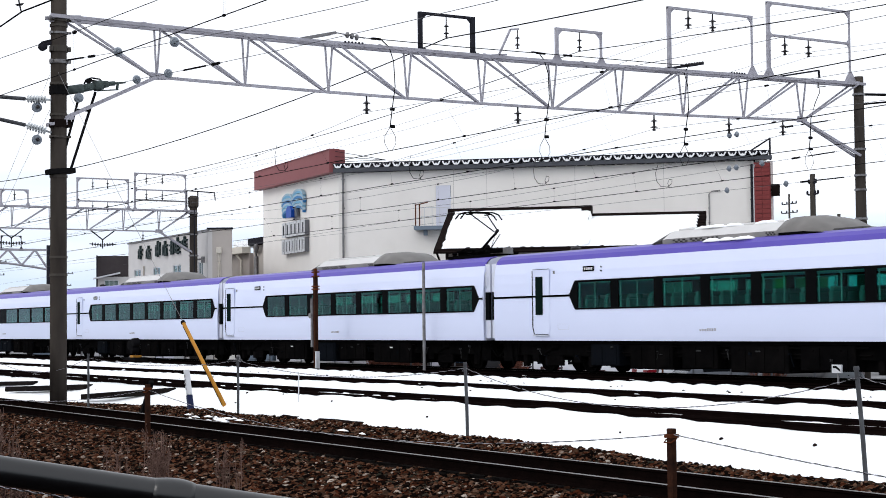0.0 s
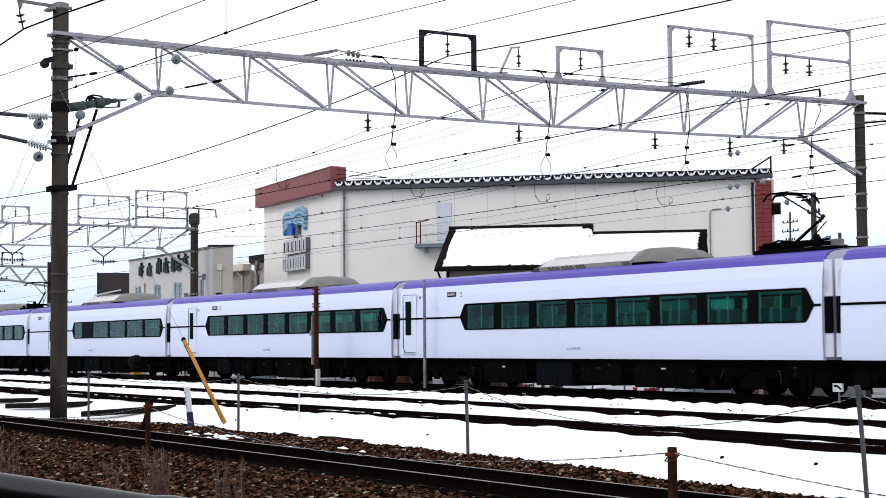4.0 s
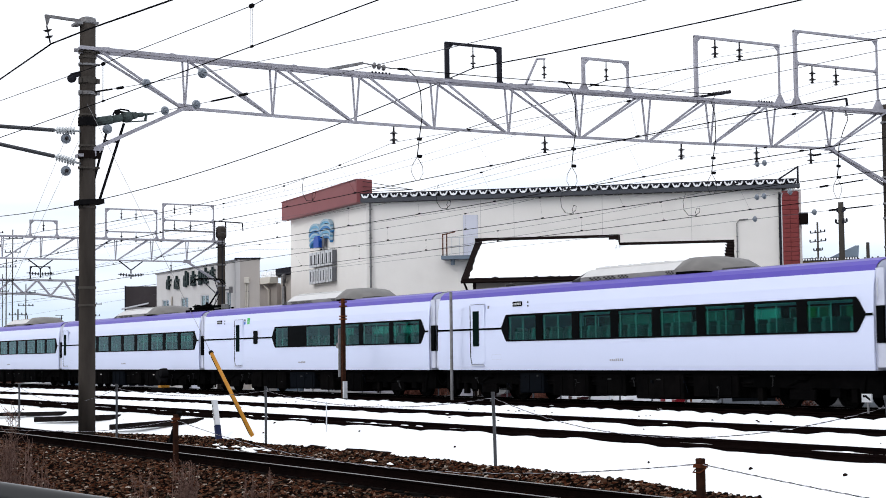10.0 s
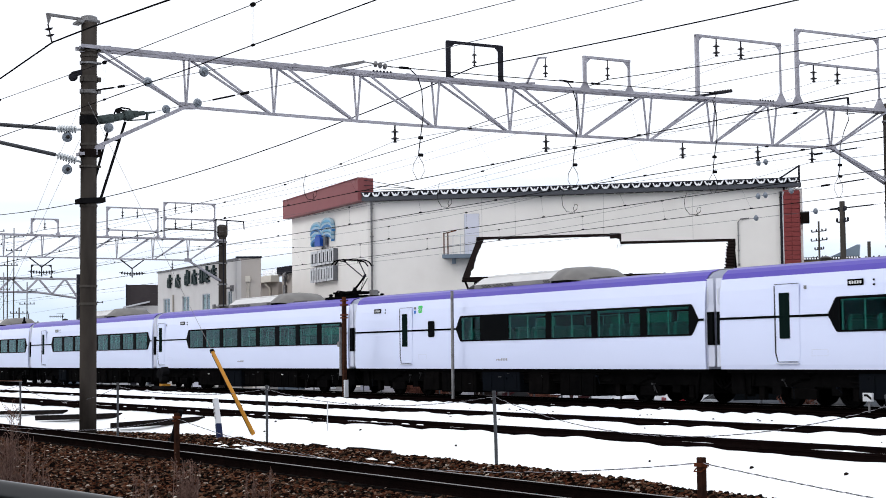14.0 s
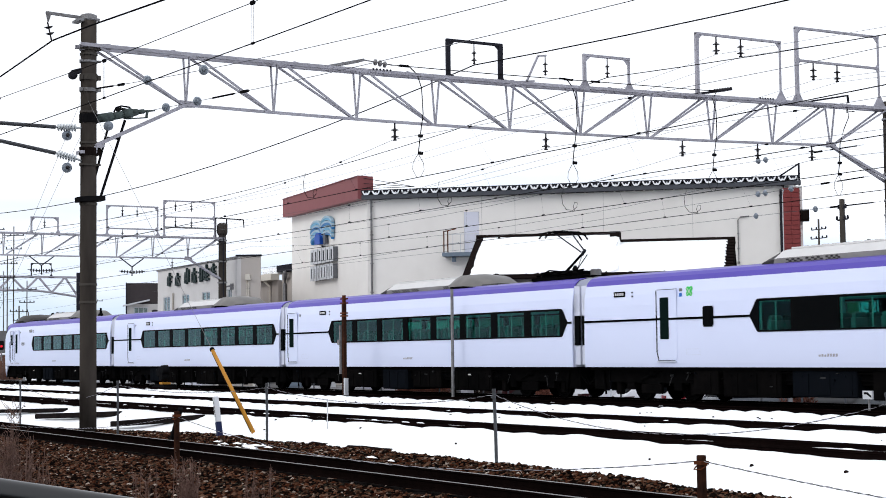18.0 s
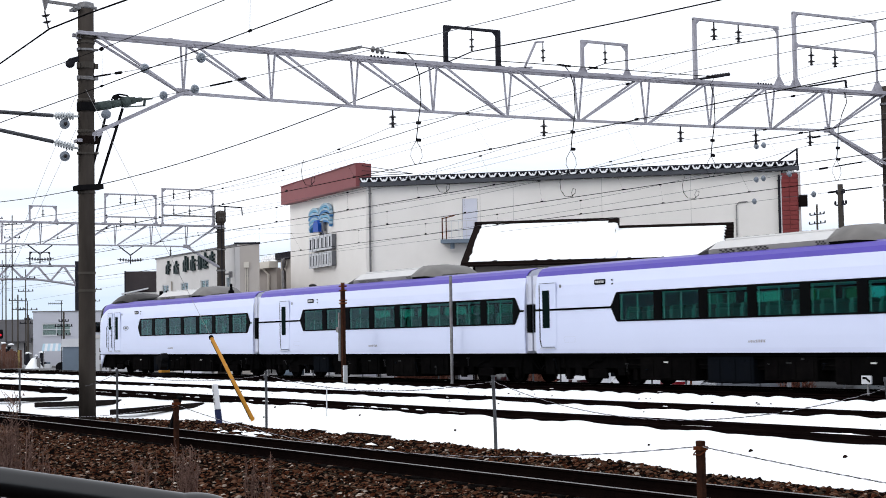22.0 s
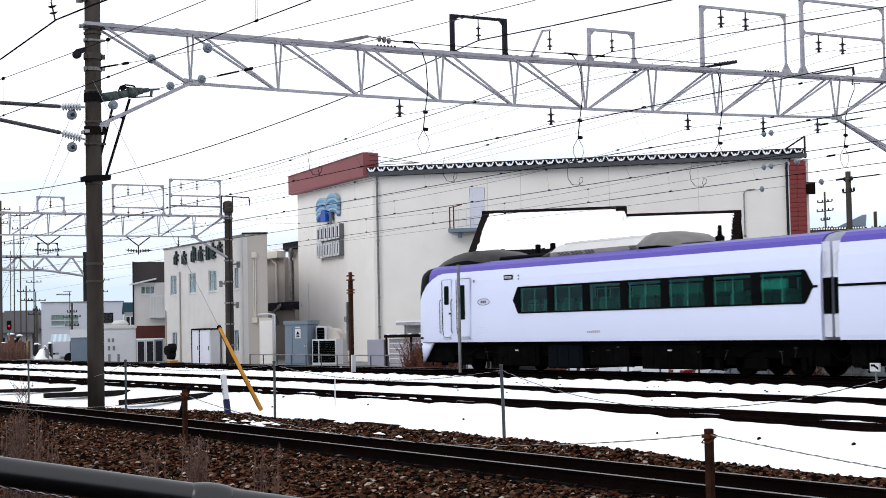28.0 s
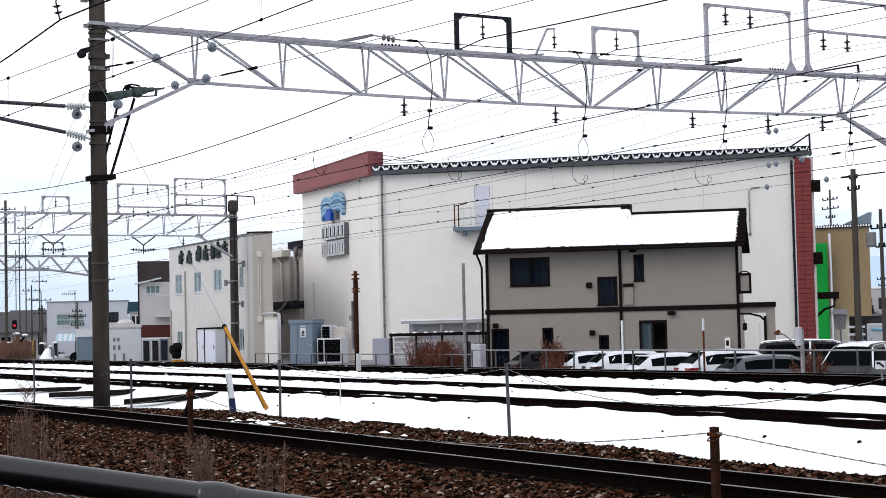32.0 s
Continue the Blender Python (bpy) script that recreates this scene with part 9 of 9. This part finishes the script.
rod(bm, (0.02, 0.1, 0), (0.02, 0.1, 3.12), 0.05, n=8)
part("leg", bm, M_GALVD, ki)
for z in (1.2, 1.6, 2.0):
    bm = B()
    box(bm, 0.4, 1.3, 0.0, 0.5, z, z + 0.12)
    part("shelf", bm, M_CABW, ki)
for x, y, h in ((-144.9, 38.8, 14), (-144.6, 39.9, 11.0), (-144.4, 40.4, 13.5), (-150.0, 43.2, 9.0), (-146.0, 42.2, 6.0), (-190, 52, 12), (-215, 55, 13), (-165, 54.5, 8.5)):
    utility_pole(x, y, h, "distant utility pole with cross arms", ((h - 0.8, 0.9), (h - 2.0, 0.7)), 0.15 if h > 13.8 else 0.06, -0.5)

M_HEDGE = mat("dark_hedge", (0.022, 0.024, 0.02), 0.9, col2=(0.012, 0.014, 0.012), scale=6)
M_ROOFB = mat("grey_roof", (0.085, 0.083, 0.09), 0.8, col2=(0.05, 0.048, 0.052), scale=1.5)
M_ROOFP = mat("brown_roof", (0.16, 0.10, 0.09), 0.8, col2=(0.10, 0.065, 0.06), scale=1.5)
M_LOWW = mat("grey_siding", (0.34, 0.33, 0.335), 0.85, col2=(0.25, 0.245, 0.25), scale=1.2)
# pale two-storey works by the line
wk = thing("works_building", flat(72.4, -142.94, 45.47), "pale lilac-grey flat-roofed works building", "building")
wh = [(-2.75, -0.25, 2.35, 3.45), (1.85, 2.7, 2.65, 3.5)]
part("front_wall", wall_bm(-3.52, 3.59, -1.0, 4.46, 0.3, wh), mat("blue_grey_panel", (0.56, 0.57, 0.635), 0.7, col2=(0.50, 0.51, 0.575), scale=0.5), wk)
ww = window_in(wk, *wh[0], M_CABW, M_GLASSO, 2, 0.05, 0.09)
bm = B()
box(bm, wh[0][0] + 0.09, wh[0][1] - 0.09, 0.03, 0.09, 2.86, 2.93)
part("transom", bm, M_CABW, ww)
window_in(wk, *wh[1], M_TRIM, M_GLASS, 2, 0.05, 0.06)
bm = B()
box(bm, -2.7, -0.3, 0.1, 0.12, 2.4, 3.4)
part("blind", bm, M_CURTP, wk)
bm = B()
box(bm, -3.6, 3.66, -0.06, 6, 4.46, 4.54)
part("roof", bm, M_GALVD, wk)
bm = B()
box(bm, -3.5, -3.2, 0.3, 6, -1, 4.46)
box(bm, 3.27, 3.57, 0.3, 6, -1, 4.46)
box(bm, -3.2, 3.27, 5.7, 6, -1, 4.46)
part("side_wall", bm, M_CABB, wk)
aw = thing("striped_awning", flat(73.1, -133.93, 40.77), "blue and white striped market awning on posts", "awning")
for i in range(8):
    bm = B()
    v = [bm.verts.new(q) for q in ((-0.75 + i * 0.21, 0.3, 1.62), (-0.55 + i * 0.21, 0.3, 1.62), (-0.65 + i * 0.21, -0.7, 1.02), (-0.85 + i * 0.21, -0.7, 1.02))]
    t = [bm.verts.new(q.co + Vector((0, 0, 0.03))) for q in v]
    bm.faces.new(v), bm.faces.new(t[::-1])
    for k in range(4):
        bm.faces.new((v[k - 1], v[k], t[k], t[k - 1]))
    part("stripe", bm, M_CABW if i % 2 else M_BLUE0, aw)
for x in (-0.7, 0.75):
    bm = B()
    rod(bm, (x, -0.5, -0.6), (x, -0.5, 1.1), 0.04, n=6)
    part("leg", bm, M_GALVD, aw)
for k, (x, z, w, h) in enumerate(((-0.6, -0.5, 0.5, 0.5), (0.0, -0.5, 0.7, 0.35), (0.85, -0.5, 0.35, 0.8), (-1.2, -0.5, 0.3, 1.0))):
    bm = B()
    box(bm, x, x + w, 0, 0.5, z, z + h)
    bmesh.ops.bevel(bm, geom=bm.edges[:], offset=0.04, segments=1, affect="EDGES")
    solo("yard_crate", bm, (M_CABW, M_GALVD, M_DARKST, M_GALVD)[k], "stacked crate in the yard by the awning", "crate", "yard crates", m=flat(73.1, -131.5, 40.0))
bm = B()
lathe(bm, [(0.2, -0.1), (0.38, -0.12), (0.4, 0.0), (0.38, 0.12), (0.2, 0.1)], (0, 0, 0.2), 18, "y")
solo("spare_tyre", bm, M_BLACK, "black tyre leaning at the yard's edge", "tyre", m=flat(72.8, -119.4, 37.0, -0.35))
bb = thing("blue_roof_house", flat(70.8, -128.0, 44.6), "distant house with a dark blue roof", "house")
bm = B()
box(bm, -0.4, 1.5, 0, 5, -1, 3.3)
part("wall", bm, M_LOWW, bb)
bm = B()
box(bm, -0.3, 0.5, -0.03, 0.0, 2.0, 3.0)
bw = part("window_frame", bm, M_CABW, bb)
for x in (-0.24, 0.13):
    bm = B()
    box(bm, x, x + 0.27, -0.036, -0.03, 2.06, 2.94)
    part("pane", bm, M_DARKST, bw)
bm = B()
plate(bm, [(-0.6, 3.2), (-0.5, 4.1), (1.6, 4.1), (1.7, 3.2)], 5)
part("roof", bm, mat("blue_roof", (0.03, 0.07, 0.10), 0.6), bb)

for k, (x, y, w, h) in enumerate(((-182, 42.5, 7, 2.8), (-168, 43.5, 4.5, 2.6), (-176, 47.5, 8, 3.0), (-200, 47, 9, 3.2))):
    lh = thing("low_house", flat(66 + 6 * (k % 2), x, y, -0.6), "low distant grey house with a pitched brown roof" if k == 3 else "low distant grey house with a dark pitched roof", "house", "distant low houses")
    part("wall", wall_bm(0, w, 0, h, 0.3, [(w * 0.2, w * 0.4, 1.0, 2.1), (w * 0.6, w * 0.75, 0.2, 2.1)]), M_LOWW, lh)
    bm = B()
    box(bm, 0, w, 0.5, 6, 0, h)
    part("core", bm, M_DARKST, lh)
    bm = B()
    plate(bm, [(-0.6, h), (3.0, h + 1.9), (3.2, h + 2.0), (6.8, h), (6.8, h - 0.15), (-0.6, h - 0.15)], w + 1.0, "x")
    for v in bm.verts:
        v.co.x -= 0.5
    part("roof", bm, M_ROOFP if k == 3 else M_ROOFB, lh)
dh = thing("dark_roof_house", flat(70.1, -110.98, 40.09), "small cream house with a dark clad upper storey", "house")
win = [(-0.55, 0.45, 4.28, 4.88)]
part("wall", wall_bm(-1.06, 1.6, 2.08, 5.1, 0.2, win), M_FAC2, dh)
window_in(dh, *win[0], M_CABW, M_GLASSO, 3)
bm = B()
box(bm, -0.5, 0.4, 0.14, 0.17, 4.3, 4.86)
part("curtain", bm, M_CURTP, dh)
bm = B()
box(bm, -1.0, 1.6, 0.25, 4, -0.7, 5.1)
part("core", bm, M_FAC2, dh)
bm = B()
box(bm, -1.04, 1.6, 0.3, 4, 5.1, 6.58)
part("upper_storey", bm, M_ASPH, dh)
bm = B()
plate(bm, [(-1.3, 5.02), (0.55, 5.42), (0.55, 5.32), (-1.3, 4.92)], 0.6)
for v in bm.verts:
    v.co.y -= 0.4
part("eaves", bm, M_CABW, dh)
bm = B()
box(bm, -1.06, 1.6, -0.02, 0.2, 1.2, 2.08)
part("board_wall", bm, mat("brown_boards", (0.09, 0.03, 0.025), 0.7), dh)
bm = B()
box(bm, -1.0, 1.6, 0.0, 0.2, -0.7, 1.2)
part("lower_wall", bm, M_FAC3, dh)
bal = new("balcony")
bal.parent = dh
for x in np.arange(0.12, 1.3, 0.19):
    bm = B()
    box(bm, x, x + 0.05, -0.5, -0.46, 2.7, 4.1)
    part("baluster", bm, M_CABW, bal)
for z in (2.62, 4.1):
    bm = B()
    box(bm, 0.06, 1.4, -0.54, -0.42 if z > 3 else 0.0, z, z + 0.10)
    part("rail", bm, M_CABW, bal)
bm = B()
box(bm, -1.1, -1.0, -0.06, 0.1, 2.0, 6.6)
part("downpipe", bm, M_DARKST, dh)

wc = thing("relay_hut", flat(71.2, -105.99, 36.18, -0.6), "white relay hut with a domed cap and vents", "hut")
bm = B()
box(bm, -1.12, 1.12, 0, 1.8, 0, 2.45)
bmesh.ops.bevel(bm, geom=bm.edges[:], offset=0.04, segments=2, affect="EDGES")
part("body", bm, M_CABW, wc)
bm = B()
box(bm, -1.18, 1.18, -0.06, 1.86, 2.45, 2.72)
bmesh.ops.bevel(bm, geom=bm.edges[:], offset=0.06, segments=2, affect="EDGES")
part("roof", bm, M_FAC2, wc)
bm = B()
lathe(bm, [(0.55, 2.72), (0.55, 2.85), (0.42, 3.0), (0.2, 3.05)], (0.1, 0.8, 0), 16)
part("dome", bm, M_FAC2, wc, "", True)
for x, z, h in ((-0.72, 1.6, 0.25), (-0.45, 1.6, 0.25), (-0.72, 1.05, 0.3), (-0.4, 1.05, 0.3), (-0.7, 0.3, 0.5), (-0.1, 0.3, 0.5)):
    bm = B()
    box(bm, x, x + 0.16, -0.02, 0.01, z, z + h)
    part("vent", bm, M_GALVD, wc)
sc = thing("small_shed", flat(72.5, -110.61, 34.95, -0.6), "grey shed with a pale cap", "shed")
bm = B()
box(bm, -0.55, 0.75, 0, 2, 0, 1.95)
part("body", bm, M_CABB, sc)
bm = B()
box(bm, -0.62, 0.82, -0.08, 2.08, 1.95, 2.5)
part("cap", bm, M_CABW, sc)
for i, x in enumerate((-0.87, -0.28, 0.31)):
    ac = thing("condenser", flat(70.1, -105.32, 38.1, -0.6), "grey outdoor condenser with a dark fan grille", "condenser", "condensers")
    bm = B()
    box(bm, x, x + 0.55, 0, 0.5, 0, 1.72)
    part("case", bm, M_CABW if i < 2 else M_CABB, ac)
    bm = B()
    box(bm, x + 0.08, x + 0.49, -0.02, 0.0, 0.2, 1.6)
    part("grille", bm, M_DARKST, ac)
    bm = B()
    box(bm, x - 0.02, x + 0.57, -0.03, 0.5, 1.72, 1.8)
    part("top_snow", bm, M_SNOW, ac)
wd = thing("store_cabinet", flat(-4, -87.4, 36.5, -0.5), "white double-door store cabinet by the office wall", "cabinet")
bm = B()
box(bm, -7.5, -3.95, 0, 0.6, 0, 2.15)
part("body", bm, M_CABW, wd)
for a, b in ((-7.4, -6.15), (-5.9, -4.05)):
    bm = B()
    box(bm, a, b, -0.03, 0, 0.1, 2.05)
    dr = part("door", bm, M_CABL, wd)
    bm = B()
    box(bm, b - 0.16, b - 0.1, -0.06, -0.03, 0.95, 1.2)
    part("handle", bm, M_DARKST, dr)
bm = B()
box(bm, -7.55, -3.9, -0.05, 0.65, 2.15, 2.25)
box(bm, -6.12, -5.93, -0.02, 0, 0.05, 2.15)
box(bm, -7.62, -7.5, -0.03, 0.6, 0, 2.15)
part("black_edging", bm, M_BLACK, wd)
mb = thing("meter_box", flat(-4, -87.4, 37.1, -0.5), "grey meter box on the office wall", "meter box")
bm = B()
box(bm, -8.6, -7.9, -0.12, 0.0, 0.0, 1.1)
bmesh.ops.bevel(bm, geom=bm.edges[:], offset=0.02, segments=1, affect="EDGES")
part("body", bm, M_GALVD, mb)
bm = B()
box(bm, -8.5, -8.0, -0.135, -0.12, 0.15, 0.95)
part("cover", bm, M_CABB, mb)
M_OCHRE = mat("faded_yellow", (0.38, 0.30, 0.10), 0.7, col2=(0.25, 0.18, 0.06), scale=6)
rf = thing("rusty_fence", flat(74.7, -135.02, 37.02, -0.6), "rust-brown sheet fence at the yard's edge", "fence")
for i in range(16):
    bm = B()
    box(bm, -2.2 + i * 0.23, -2.2 + i * 0.23 + 0.226, 0, 0.03 + 0.01 * (i % 2), 0, 1.72 + 0.12 * math.sin(i * 1.7))
    part("sheet", bm, M_SHEET, rf)
bm = B()
box(bm, 1.15, 1.3, -0.06, 0.04, 0.3, 1.75)
part("yellow_board", bm, M_OCHRE, rf)
bm = B()
rnd = random.Random(31)
lathe(bm, [(0.72, 0), (0.66, 0.3), (0.45, 0.65), (0.2, 0.95), (0.08, 1.05)], (0, 0, 0), 14)
for v in bm.verts:
    v.co.x *= rnd.uniform(0.85, 1.15)
    v.co.z *= rnd.uniform(0.9, 1.1)
solo("snow_pile", bm, M_SNOW, "heap of cleared snow in the yard", "snow heap", smooth=True, m=flat(73.7, -132.43, 38.8, -0.6))
for k in range(4):
    twigs("bush", -135.0 + 0.35 * k, 36.2 + 0.55 * k, -0.6, 18, 1.6, 0.25, 60 + k, M_STRAW, "tall dry grass before the rusty fence", "grass", 0.013, 4, 0.1)
rnd = random.Random(44)
for i in range(12):
    w, h = rnd.uniform(0.2, 0.6), rnd.uniform(0.2, 0.75)
    bm = B()
    box(bm, -w / 2, w / 2, -0.2, 0.2, 0, h)
    bmesh.ops.bevel(bm, geom=bm.edges[:], offset=0.03, segments=1, affect="EDGES")
    solo("yard_crate", bm, (M_CABW, M_GALVD, M_DARKST, M_CABB, M_PORCW)[i % 5], "small crate among the clutter of the yard", "crate", "yard crates", m=flat(73, -135.4 + rnd.uniform(0, 0.6), 38.9 + i * 0.24, -0.6))
rnd = random.Random(52)
for i in range(16):
    w, h = rnd.uniform(0.25, 0.7), rnd.uniform(0.5, 1.5)
    y = 37.2 + i * 0.33
    h += 0.9 if y < 39.5 else 0.0
    it = thing("yard_pile", flat(73, -141.0 + rnd.uniform(-1.5, 1.5), y, -0.6), "dark pile of stored goods with snow on top", "pile", "yard piles")
    bm = B()
    plate(bm, [(-w / 2, 0), (w / 2, 0), (w * rnd.uniform(0.25, 0.5), h), (-w * rnd.uniform(0.2, 0.5), h * rnd.uniform(0.8, 1.0))], 0.5)
    part("load", bm, (M_DARKST, M_GALVD, M_ASPH, M_CABB, M_SHEET)[i % 5], it)
    bm = B()
    lathe(bm, [(w * 0.5, 0.0), (w * 0.42, 0.10), (w * 0.15, 0.15)], (0, 0.22, h - 0.03), 8)
    part("snow_cap", bm, M_SNOW, it, "", True)
# signal with a red light in the yard
sg = thing("signal", flat(74, -135.07, 36.82, -0.6), "black railway signal showing a red light", "signal")
bm = B()
rod(bm, (0, 0.1, 0), (0, 0.1, 3.4), 0.06, n=8)
part("post", bm, M_GALVD, sg)
bm = B()
box(bm, -0.19, 0.19, -0.08, 0.08, 2.7, 3.45)
bmesh.ops.bevel(bm, geom=bm.edges[:], offset=0.05, segments=2, affect="EDGES")
hd = part("head", bm, M_BLACK, sg)
M_REDL = mat("red_lamp", (0.5, 0.01, 0.02), 0.3)
M_REDL.node_tree.nodes["Principled BSDF"].inputs["Emission Color"].default_value = (1, 0.02, 0.05, 1)
M_REDL.node_tree.nodes["Principled BSDF"].inputs["Emission Strength"].default_value = 0.5
bm = B()
lathe(bm, [(0.10, -0.12), (0.10, -0.09), (0.05, -0.085)], (0, 0, 3.0), 14, "y")
part("red_lens", bm, M_REDL, hd, "glowing red lens", True)
utility_pole(-129.84, 40.46, 4.75, "slim utility pole with short cross arms by the works", ((4.0, 0.4), (3.6, 0.7), (2.9, 0.55)), 0.1, -0.6)
an = thing("television_aerial", flat(73, -130.85, 40.6, -0.6), "thin television aerial on a mast beside the works", "aerial")
bm = B()
rod(bm, (0, 0, 0), (0, 0, 5.7), 0.03, n=6)
part("mast", bm, M_DARKST, an)
bm = B()
rod(bm, (-1.05, 0, 5.45), (0.1, 0, 5.45), 0.025, n=5)
for k in range(7):
    rod(bm, (-1.0 + k * 0.16, -0.25, 5.45 - 0.1), (-1.0 + k * 0.16, 0.25, 5.45 + 0.1), 0.02, n=4)
part("boom", bm, M_DARKST, an)
bm = B()
rod(bm, (-0.5, 0, 5.68), (0.15, 0, 5.68), 0.02, n=5)
part("boom", bm, M_DARKST, an)
utility_pole(-144.09, 41.69, 4.7, "distant utility pole with cross arms", ((4.3, 0.3),), 0.13, -0.5)
utility_pole(-144.32, 40.87, 6.5, "distant utility pole with cross arms", ((6.0, 0.8), (5.2, 0.5)), 0.08, -0.5)
rs = thing("low_shed", flat(46.5, -94.23, 89.56, -1.0), "low dark shed with pale stacked goods before it", "shed")
bm = B()
box(bm, -3.0, 6.0, 0, 4, 0, 2.6)
part("wall", bm, M_ASPH, rs)
bm = B()
box(bm, -3.2, 6.2, -0.3, 4.2, 2.6, 2.75)
part("roof", bm, M_GALVD, rs)
rnd = random.Random(17)
for i in range(9):
    bm = B()
    x = -1.0 + i * 0.75
    box(bm, x, x + rnd.uniform(0.3, 0.6), -0.9, -0.4, 0, rnd.uniform(0.7, 2.0))
    part("crate", bm, (M_CABW, M_GALVD, M_CABB)[i % 3], rs)
# grey house, traffic light and hedge far beyond the tan block
fh = thing("distant_house", flat(44, -118.2, 115.0, -1.0), "distant pale grey house with a flat roof", "house")
bm = B()
box(bm, -1.5, 3.0, 0, 5, 0, 5.3)
part("wall", bm, M_LOWW, fh)
bm = B()
box(bm, -1.6, 3.1, -0.15, 5.1, 5.3, 5.5)
part("roof", bm, M_CABW, fh)
for x in (-0.4, 0.9):
    bm = B()
    box(bm, x, x + 0.7, -0.03, 0.0, 3.3, 4.4)
    part("window", bm, M_DARKST, fh)
tl = thing("traffic_light", pose(-117.3, 113.9, -1.0, 0, 0, 44), "traffic light showing green on a slim post", "traffic light")
bm = B()
rod(bm, (0.5, 0.1, 0), (0.5, 0.1, 3.7), 0.07, n=8)
part("post", bm, M_DARKST, tl)
bm = B()
box(bm, -0.55, 0.6, -0.05, 0.1, 2.85, 3.35)
bmesh.ops.bevel(bm, geom=bm.edges[:], offset=0.04, segments=1, affect="EDGES")
th = part("head", bm, M_BLACK, tl)
M_GREENL = mat("green_lamp", (0.01, 0.4, 0.25), 0.3)
M_GREENL.node_tree.nodes["Principled BSDF"].inputs["Emission Color"].default_value = (0.1, 1, 0.75, 1)
M_GREENL.node_tree.nodes["Principled BSDF"].inputs["Emission Strength"].default_value = 1.2
bm = B()
lathe(bm, [(0.2, -0.1), (0.19, -0.07), (0.05, -0.06)], (-0.25, 0, 3.1), 12, "y")
part("green_lens", bm, M_GREENL, th, "glowing green lens", True)
for k in range(4):
    twigs("bush", -117.9 + 0.55 * k, 113.2 + 0.4 * k, -1.0, 60, 2.9 - 0.4 * (k % 2), 0.7, 90 + k, M_HEDGE, "dark hedge by the distant road", "bush", 0.05, 6)
utility_pole(-118.1, 116.8, 6.6, "slim distant utility pole", ((6.2, 0.8), (5.6, 0.6), (4.9, 0.5)), 0.08)
# distant hills and low town
bm = B()
rnd = random.Random(12)
px, n = 0.0, 60
ring = []
for i in range(n + 1):
    a = radians(95 + 85 * i / n)
    d = 2300
    h = 120 + 90 * math.sin(i * 0.33 + 0.6) + 40 * math.sin(i * 0.9) + 14 * rnd.random()
    ring.append(((d * math.cos(a), d * math.sin(a), -5), (d * 1.02 * math.cos(a), d * 1.02 * math.sin(a), max(20, h * (0.85 if i < 30 else 0.35)))))
va = [(bm.verts.new(p), bm.verts.new(q)) for p, q in ring]
for (a, b), (c, d) in zip(va, va[1:]):
    bm.faces.new((a, c, d, b))
# Distance haze is put into the hills' pale blue colour.
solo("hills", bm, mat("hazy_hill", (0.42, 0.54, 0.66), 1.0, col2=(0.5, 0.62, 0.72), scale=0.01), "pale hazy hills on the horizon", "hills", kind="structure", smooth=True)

motions()
